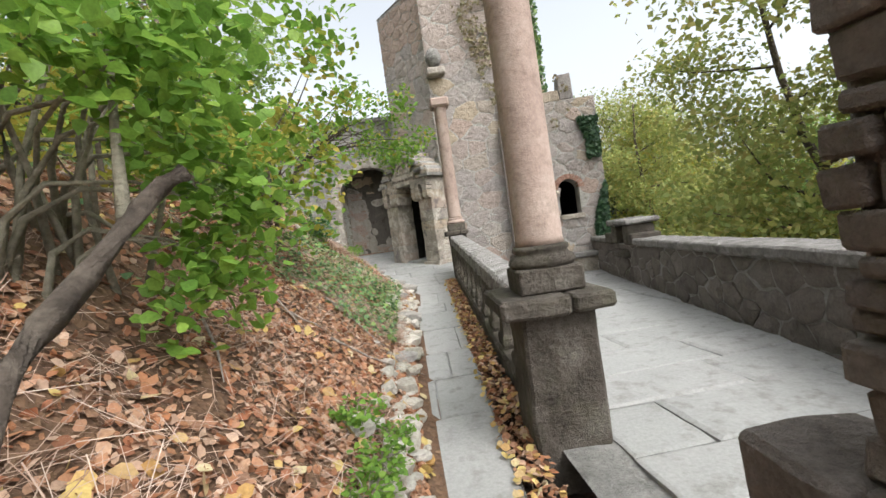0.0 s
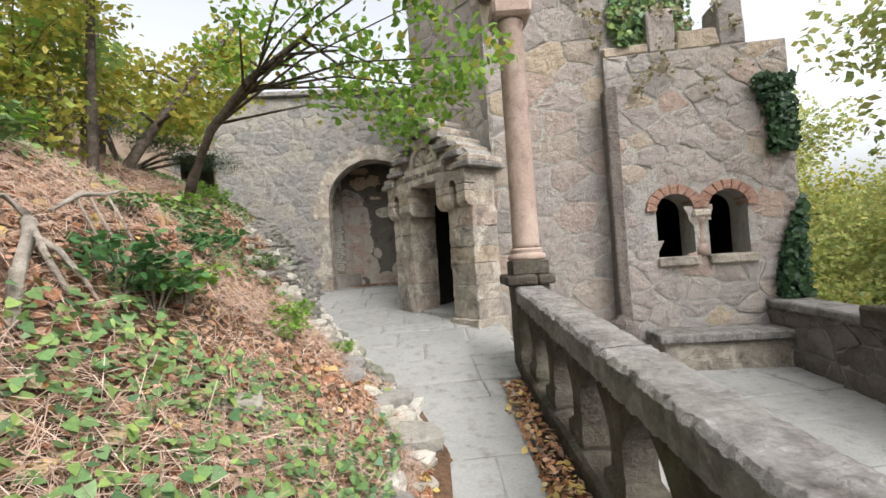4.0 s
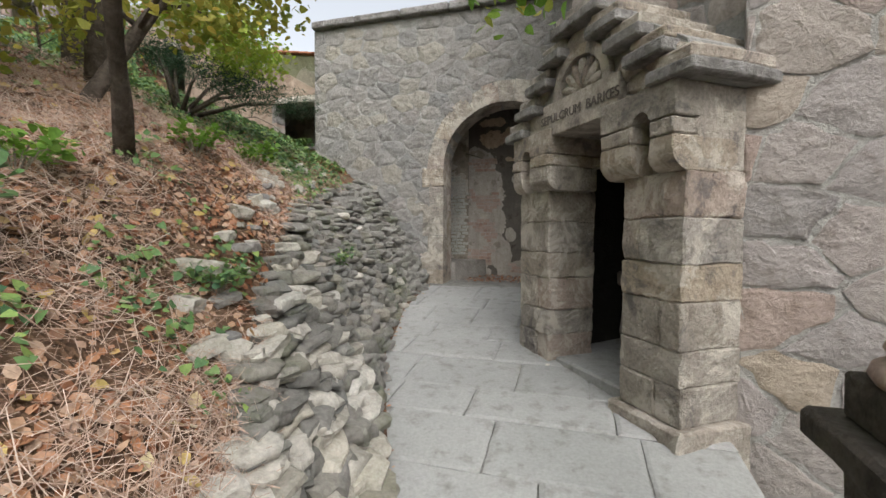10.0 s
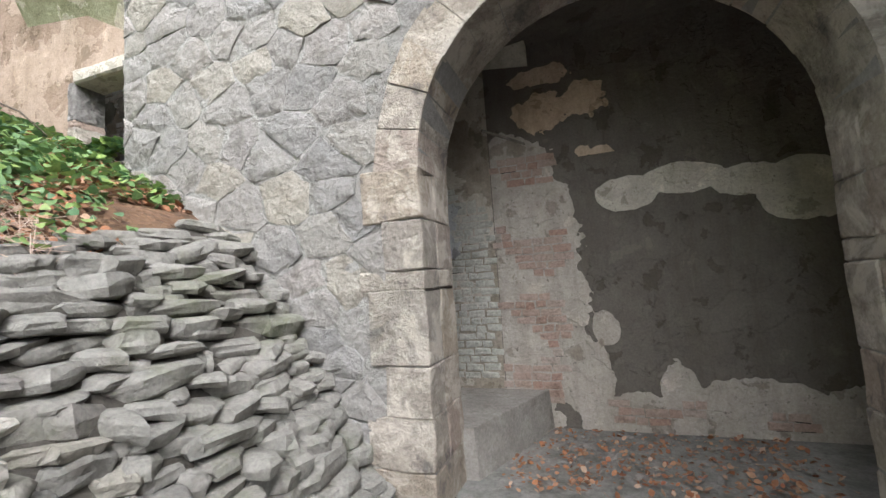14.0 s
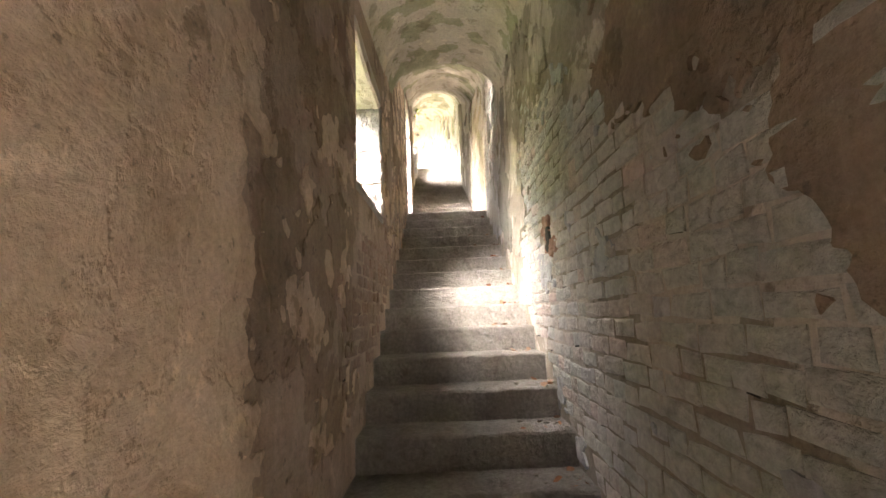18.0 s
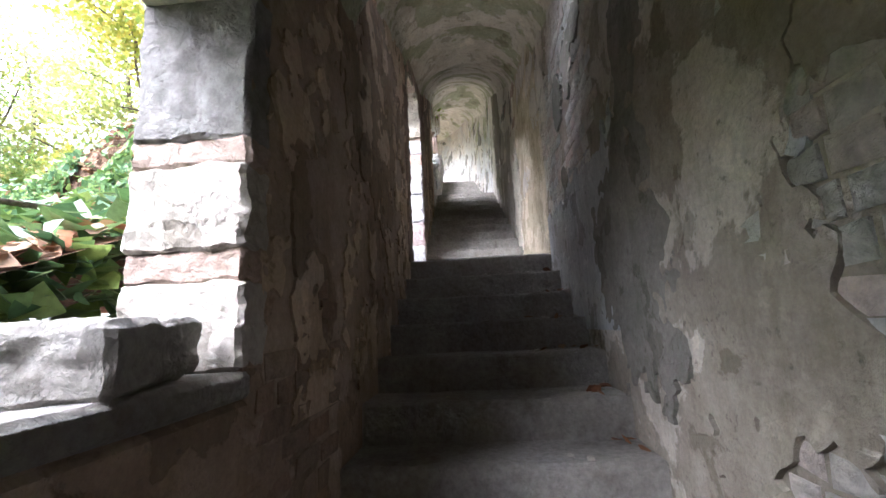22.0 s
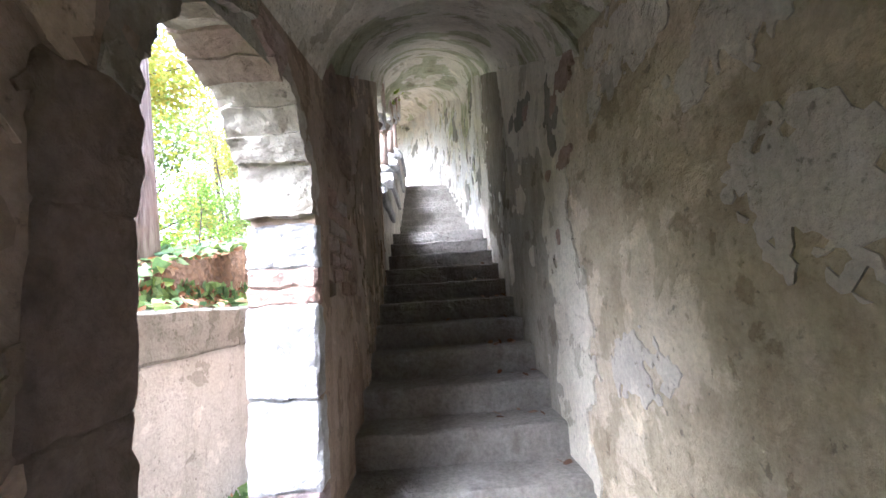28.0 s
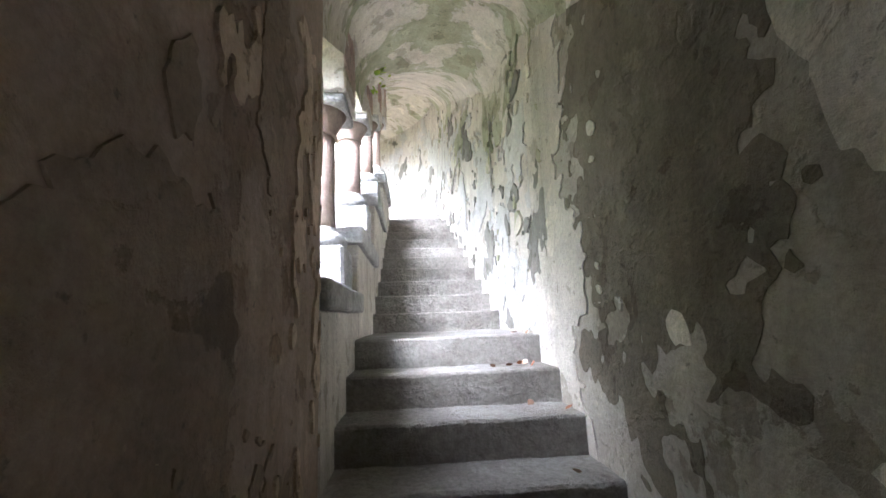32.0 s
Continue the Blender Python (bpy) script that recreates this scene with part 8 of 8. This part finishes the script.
for i, c in enumerate(YC):
    b = Vector((6.76 + rr.uniform(-0.12, 0.1), -12.38 + rr.uniform(-0.16, 0.16), 0))
    b.z = terrain(b.x, b.y) - 0.1
    c = Vector(c)
    m_ = b.lerp(c, 0.5) + Vector((-0.1, 0.1, 0.3))
    part("stem", tube([b, b.lerp(m_, 0.5) + Vector((0, 0, 0.12)), m_, c], [0.024, 0.019, 0.011, 0.003], 6), M_BARK if i % 2 else M_GREYBARK, ysh, smooth=True)
obj("leaves", clusters(YC, 0.42, 800, 0.085, M_YELLOW, 24, BIGLEAF, 0.8, "leaves", 0.7), ysh)
obj("leaves", clusters(YC[:7] + YC[:7] + YC, 0.40, 700, 0.085, M_GREEN, 25, BIGLEAF, 0.8, "leaves", 0.7), ysh)

# leaning tree whose crown hangs before the portal
lt = thing("leaning_tree", (0, 0, 0), "small leaning tree with a green crown hanging over the court", "tree")
TR = [(5.7, -7.35, 2.9), (5.95, -7.55, 3.4), (6.35, -7.9, 3.9), (7.0, -8.3, 4.35), (7.8, -8.8, 4.6)]
part("trunk", tube(TR, [0.075, 0.065, 0.055, 0.045, 0.03], 9), M_BARK, lt, smooth=True)
LC = [(7.81, -9.08, 4.75), (8.45, -9.5, 4.85), (9.0, -9.6, 4.45), (9.45, -9.55, 3.95), (9.1, -9.9, 4.75), (8.29, -8.84, 4.41), (8.75, -9.1, 4.0), (7.97, -8.4, 4.1), (9.2, -9.3, 3.75), (7.3, -8.3, 4.6), (7.1, -8.8, 4.9), (8.0, -9.6, 5.1), (6.6, -8.0, 4.7), (8.76, -7.5, 3.9), (8.6, -7.8, 4.1), (9.0, -7.6, 4.2), (8.3, -8.0, 4.3)]
for c in LC:
    c = Vector(c)
    b = Vector(TR[2]).lerp(Vector(TR[4]), rr.random())
    part("twig", tube([b, b.lerp(c, 0.5) + Vector((0, 0, 0.15)), c], [0.02, 0.012, 0.004], 5), M_BARK, lt, smooth=True)
obj("crown", clusters(LC, 0.42, 1900, 0.085, M_GREEN, 26, BIGLEAF, 0.8), lt)
obj("crown", clusters(LC, 0.45, 350, 0.08, M_YELLOW, 27, BIGLEAF, 0.8), lt)
for i, (pts, r0) in enumerate((([(5.0, -8.05, 2.9), (5.04, -8.05, 3.3), (5.2, -8.25, 4.3), (5.3, -8.3, 6.0), (5.1, -8.5, 8.0)], 0.07), ([(4.62, -6.95, 3.2), (4.66, -6.99, 3.57), (4.95, -6.7, 4.3), (5.4, -6.4, 5.2), (6.2, -6.3, 6.2)], 0.09), ([(2.6, -5.6, 4.0), (2.65, -5.6, 5.5), (2.6, -5.7, 8.0), (2.7, -5.6, 12)], 0.22), ([(3.7, -6.1, 3.9), (3.75, -6.1, 5.5), (3.7, -6.2, 8.0), (3.6, -6.1, 12)], 0.17))):
    t = thing("bank_tree", (0, 0, 0), "dark-barked tree on the bank with yellow-green leaves", "tree", "bank trees")
    part("trunk", tube(pts, [r0, r0 * 0.9, r0 * 0.75, r0 * 0.5] + [r0 * 0.3] * (len(pts) - 4), 10), M_BARK, t, smooth=True)
    cc = []
    for k in range(9):
        b = Vector(pts[-2]).lerp(Vector(pts[-1]), rr.random()) if k % 2 else Vector(pts[2]).lerp(Vector(pts[3]), rr.random())
        a = rr.uniform(0, 6.28)
        e_ = b + Vector((math.cos(a), math.sin(a), 0.35)) * rr.uniform(0.7, 1.6)
        part("limb", tube([b, b.lerp(e_, 0.5) + Vector((0, 0, 0.1)), e_], [r0 * 0.3, r0 * 0.2, 0.005], 5), M_BARK, t, smooth=True)
        cc += [b.lerp(e_, 0.6), e_]
    obj("crown", clusters(cc, 0.55, 3200 if i < 2 else 420, 0.095, M_YELLOW if i % 2 else M_GREENWOOD, 40 + i, BIGLEAF, 0.8), t)
yew = thing("dark_yew", (0, 0, 0), "low spreading dark yew behind the bank wall", "shrub")
YW = [(3.6, -4.6, 4.9), (4.2, -4.3, 4.7), (4.8, -4.1, 4.45), (3.0, -4.8, 5.2), (3.4, -3.9, 5.0), (2.6, -4.4, 5.4), (4.6, -4.8, 4.4), (2.2, -3.8, 5.5)]
for c in YW:
    part("branch", tube([(3.2, -4.6, 4.2), Vector((3.2, -4.6, 4.2)).lerp(Vector(c), 0.6) + Vector((0, 0, 0.1)), c], [0.04, 0.025, 0.006], 6), M_BARK, yew, smooth=True)
obj("crown", clusters(YW, 0.5, 9000, 0.065, M_YEW, 30, NARROW, 0.5), yew)
obj("crown", clusters([(3.0, -4.3, 6.0), (3.6, -4.0, 5.8), (2.4, -4.6, 6.3), (4.1, -4.5, 5.5), (3.2, -5.0, 6.4), (3.9, -3.9, 5.3), (4.3, -4.2, 5.2), (3.3, -3.8, 5.5), (2.8, -4.0, 6.6)], 0.6, 4600, 0.075, M_BRIGHT, 31, LEAF, 0.8), yew, "bright yellow-green leaves above the yew")


# ---- plants and dead wood on the bank ----
def sprig(x, y, s, sd, mat, n=170):
    z = hill_z(x, y)
    g_ = np.random.default_rng(sd)
    t = thing("bank_plant", (x, y, z), "low bushy green plant among the leaf litter", "plant", "bank plants")
    bm = bmesh.new()
    tips = []
    for i in range(8):
        a = i * 0.8
        e_ = Vector((math.cos(a) * s * 0.6 + 0.15 * s, math.sin(a) * s * 0.6, s * g_.uniform(0.5, 0.9)))
        add_bm(bm, tube([(0, 0, -0.05), e_ * 0.5 + Vector((0, 0, 0.05)), e_], [0.006, 0.005, 0.002], 4))
        tips += [e_, e_ * 0.7]
    part("stalk", bm, M_GREYBARK, t)
    obj("leaves", clusters(tips, s * 0.35, n, s * 0.20, mat, sd, BIGLEAF, 0.7, "leaves", 0.5), t)


M_SHRUBLEAF = leaf_mat("dark green bush leaves", [(0.05, 0.13, 0.05), (0.08, 0.19, 0.06), (0.06, 0.15, 0.055), (0.11, 0.23, 0.07)], trans=0.3, rough=0.4)
for i, (x, y, s, m) in enumerate(((7.05, -10.78, 0.36, M_SHRUBLEAF), (7.15, -10.62, 0.30, M_SHRUBLEAF), (7.0, -9.62, 0.34, M_SHRUBLEAF), (6.6, -10.0, 0.2, M_IVY), (7.2, -10.4, 0.28, M_GREEN), (7.6, -9.4, 0.25, M_GREEN), (6.5, -8.8, 0.35, M_IVY), (6.0, -8.2, 0.3, M_GREEN), (7.7, -9.9, 0.2, M_GREEN), (8.2, -16.3, 0.22, M_GREEN), (8.35, -16.6, 0.22, M_GREEN), (8.3, -16.9, 0.2, M_GREEN), (8.42, -16.2, 0.18, M_GREEN), (5.6, -10.2, 0.4, M_IVY), (5.2, -9.4, 0.4, M_GREEN), (7.1, -12.6, 0.25, M_IVY), (6.3, -13.4, 0.35, M_IVY), (5.6, -6.6, 0.3, M_GREEN), (6.3, -5.3, 0.25, M_IVY), (5.2, -5.4, 0.35, M_GREEN), (7.9, -8.75, 0.2, M_GREEN), (6.8, -7.6, 0.25, M_IVY))):
    sprig(x, y, s, 60 + i, m)
root = thing("dead_root", (0, 0, 0), "bleached dead root lying on the bank", "dead wood")
def on_hill(pts):
    return [(x, y, hill_z(x, y) + h) for x, y, h in pts]


part("root", tube(on_hill([(7.08, -11.50, 0.03), (6.98, -11.36, 0.06), (6.87, -11.16, 0.10), (6.80, -11.06, 0.13), (6.72, -11.0, 0.10)]), [0.020, 0.034, 0.030, 0.036, 0.018], 8), M_DEADWOOD, root, smooth=True)
for q in ([(6.85, -11.12, 0.12), (6.93, -11.05, 0.14), (7.02, -11.0, 0.08), (7.08, -10.98, 0.02)], [(6.80, -11.06, 0.13), (6.92, -11.12, 0.10), (7.04, -11.14, 0.04)], [(6.78, -11.04, 0.14), (6.72, -11.10, 0.16), (6.66, -11.18, 0.10)]):
    part("prong", tube(on_hill(q), [0.022, 0.017, 0.012, 0.006][:len(q)], 7), M_DEADWOOD, root, smooth=True)
bb = thing("bleached_branch", (0, 0, 0), "pale bare branch propped level on thin sticks over the bank", "branch")
part("stem", tube([(6.75, -10.86, hill_z(6.75, -10.86) + 0.13), (6.72, -10.6, hill_z(6.72, -10.6) + 0.22), (6.68, -10.3, hill_z(6.68, -10.3) + 0.20), (6.62, -9.98, hill_z(6.62, -9.98) + 0.22)], [0.012, 0.018, 0.016, 0.007], 7), M_DEADWOOD, bb, smooth=True)
for ya in (-10.62, -10.5, -10.34):
    part("prop", tube([(6.71, ya, hill_z(6.71, ya) + 0.2), (6.80, ya - 0.02, hill_z(6.80, ya) + 0.12), (6.93, ya - 0.01, hill_z(6.93, ya) + 0.0)], [0.007, 0.009, 0.008], 6), M_DEADWOOD, bb, smooth=True)
for i in range(22):
    y = rr.uniform(-16.5, -9)
    x = edge_x(y) - rr.uniform(0.4, 3.0)
    a, L = rr.uniform(0, 6.28), rr.uniform(0.3, 1.1)
    pts = []
    for k in range(4):
        px_, py_ = x + math.cos(a) * L * k / 3 + rr.uniform(-0.03, 0.03), y + math.sin(a) * L * k / 3 + rr.uniform(-0.03, 0.03)
        pts.append((px_, py_, hill_z(px_, py_) + 0.05))
    t = thing("fallen_twig", (0, 0, 0), "grey fallen twig on the leaf litter", "twig", "fallen twigs")
    part("stick", tube(pts, [0.012, 0.01, 0.008, 0.003], 5), M_DEADWOOD, t, smooth=True)

# ---- ivy on the masonry ----
def wall_ivy(name, place, u0, u1, v0, v1, keep, n, sd, label, size=0.10, mat=None):
    g_ = random.Random(sd)
    P_ = []
    while len(P_) < n:
        u, v = g_.uniform(u0, u1), g_.uniform(v0, v1)
        if keep(u, v):
            P_.append(tuple(place(u, v, g_.uniform(0.04, 0.22))))
    nrm = place(0, 0, 1) - place(0, 0, 0)
    obj(name, leaf_sheet(name, P_, [tuple(nrm)] * n, np.random.default_rng(sd).uniform(size * 0.6, size * 1.3, n), IVYLEAF, mat or M_DARKIVY, sd, 0.5), None, label, "ivy", kind="stuff")


wall_ivy("chapel_ivy", place_ch, 1.9, 2.75, 0.6, 4.6, lambda u, v: u > 2.62 - 0.3 * math.sin(v * 1.3) - (0.55 if v > 3.4 else 0.0), 1700, 81, "dark ivy climbing the chapel wall corner")
place_ts = lambda u, v, d: Vector((12.2 + u, -6.62 + u * 0.08 - d, v))
wall_ivy("tower_ivy", place_ts, 0.0, 1.5, 5.1, 9.4, lambda u, v: u > 0.35 - 0.1 * v + 0.4 + 0.15 * math.sin(v * 3), 2600, 82, "green ivy hanging down the tower side", 0.11, M_IVY)
wall_ivy("tower_creeper", place_tf, 0.9, 1.95, 5.4, 9.4, lambda u, v: u > 1.75 - 0.25 * (v - 5.5) and noise.noise(Vector((u * 3, v * 3, 1))) > -0.1, 700, 83, "thin withered creeper on the tower front", 0.08, M_WITHERED)
wall_ivy("battlement_creeper", place_ch, 0.3, 2.2, 4.4, 5.9, lambda u, v: noise.noise(Vector((u * 3, v * 3, 5))) > 0.22, 260, 84, "withered brown creeper on the battlement", 0.06, M_WITHERED)
g2 = random.Random(91)
P, NN = [], []
for _ in range(420):
    c = up(6.0 + g2.gauss(0, 0.1), -1.12 + g2.gauss(0, 0.06), 9.75 + g2.gauss(0, 0.12))
    P.append(tuple(c))
obj("wall_fern", leaf_sheet("wall_fern", P, [(0.4, 0.2, 0.6)] * len(P), np.random.default_rng(91).uniform(0.03, 0.07, len(P)), LEAF, M_BRIGHT, 91, 0.7), None, "tuft of green fern hanging from the vault", "fern", kind="stuff")
P = [(x_, y_, hill_z(x_, y_) + r7.uniform(0.0, 0.10)) for x_, y_ in [(r7.uniform(0.6, 4.6), r7.uniform(-4.2, -1.66)) for _ in range(4200)]] + [(x_, r7.uniform(-1.78, -1.62), r7.uniform(4.36, max(4.5, hill_z(x_, -1.7)))) for x_ in [r7.uniform(1.6, 3.6) for _ in range(900)]]
obj("window_ivy", leaf_sheet("window_ivy", P, [Z] * len(P), np.random.default_rng(92).uniform(0.05, 0.11, len(P)), IVYLEAF, M_IVY, 92, 0.45), None, "green ivy on the ground outside the stair window", "ivy", kind="stuff")
wt = thing("bare_twig", (0, 0, 0), "thin bent twig lying outside the window", "twig")
part("stick", tube([(2.2, -2.1, hill_z(2.2, -2.1) + 0.10), (2.6, -2.2, hill_z(2.6, -2.2) + 0.24), (3.0, -2.15, hill_z(3.0, -2.15) + 0.22), (3.3, -2.1, hill_z(3.3, -2.1) + 0.1)], [0.012, 0.011, 0.009, 0.005], 6), M_BARK, wt, smooth=True)
TU = (Vector((9.62, -1.25, 0)) - Vector((9.02, -4.12, 0))).normalized()
TN = Vector((-TU.y, TU.x, 0))
masonry(bpy.data.objects["wall_tower_left"], shift(cells(2.9, 4.6, 0.42, 0.3, 47), 0, 1.0), lambda u, v, d: Vector((9.02, -4.12, 0)) + TU * u + TN * (d + 0.004) + Z * v, M_GREYSTONE, gap=0.010, depth=0.011, limit=90, near=(1.5, 2.5), bulge=1.1, rag=0.018)

SA, SB = Vector((10.35, -6.05, 0)), Vector((9.02, -4.12, 0))
SU = (SB - SA).normalized()
SN = Vector((-SU.y, SU.x, 0))
masonry(bpy.data.objects["wall_tower_left"], shift(cells((SB - SA).length, 5.2, 0.5, 0.36, 48), 0, 4.2), lambda u, v, d: SA + SU * u + SN * (d + 0.004) + Z * v, M_CHAPEL, gap=0.014, depth=0.012, limit=60, near=(1.2, 5.0), bulge=1.1, rag=0.018)
g3 = random.Random(93)
P = [(x_, y_, hill_z(x_, y_) + g3.uniform(0.0, 0.05)) for x_, y_ in [(g3.uniform(0.4, 4.6), g3.uniform(-4.5, -1.64)) for _ in range(6000)]]
obj("window_litter", leaf_sheet("window_litter", P, [(0.3, 0.1, 0.9)] * len(P), np.random.default_rng(93).uniform(0.04, 0.09, len(P)), LEAF, M_LITTER, 93, 0.5), None, "brown fallen leaves on the ground outside the stair window", "leaves", kind="stuff")
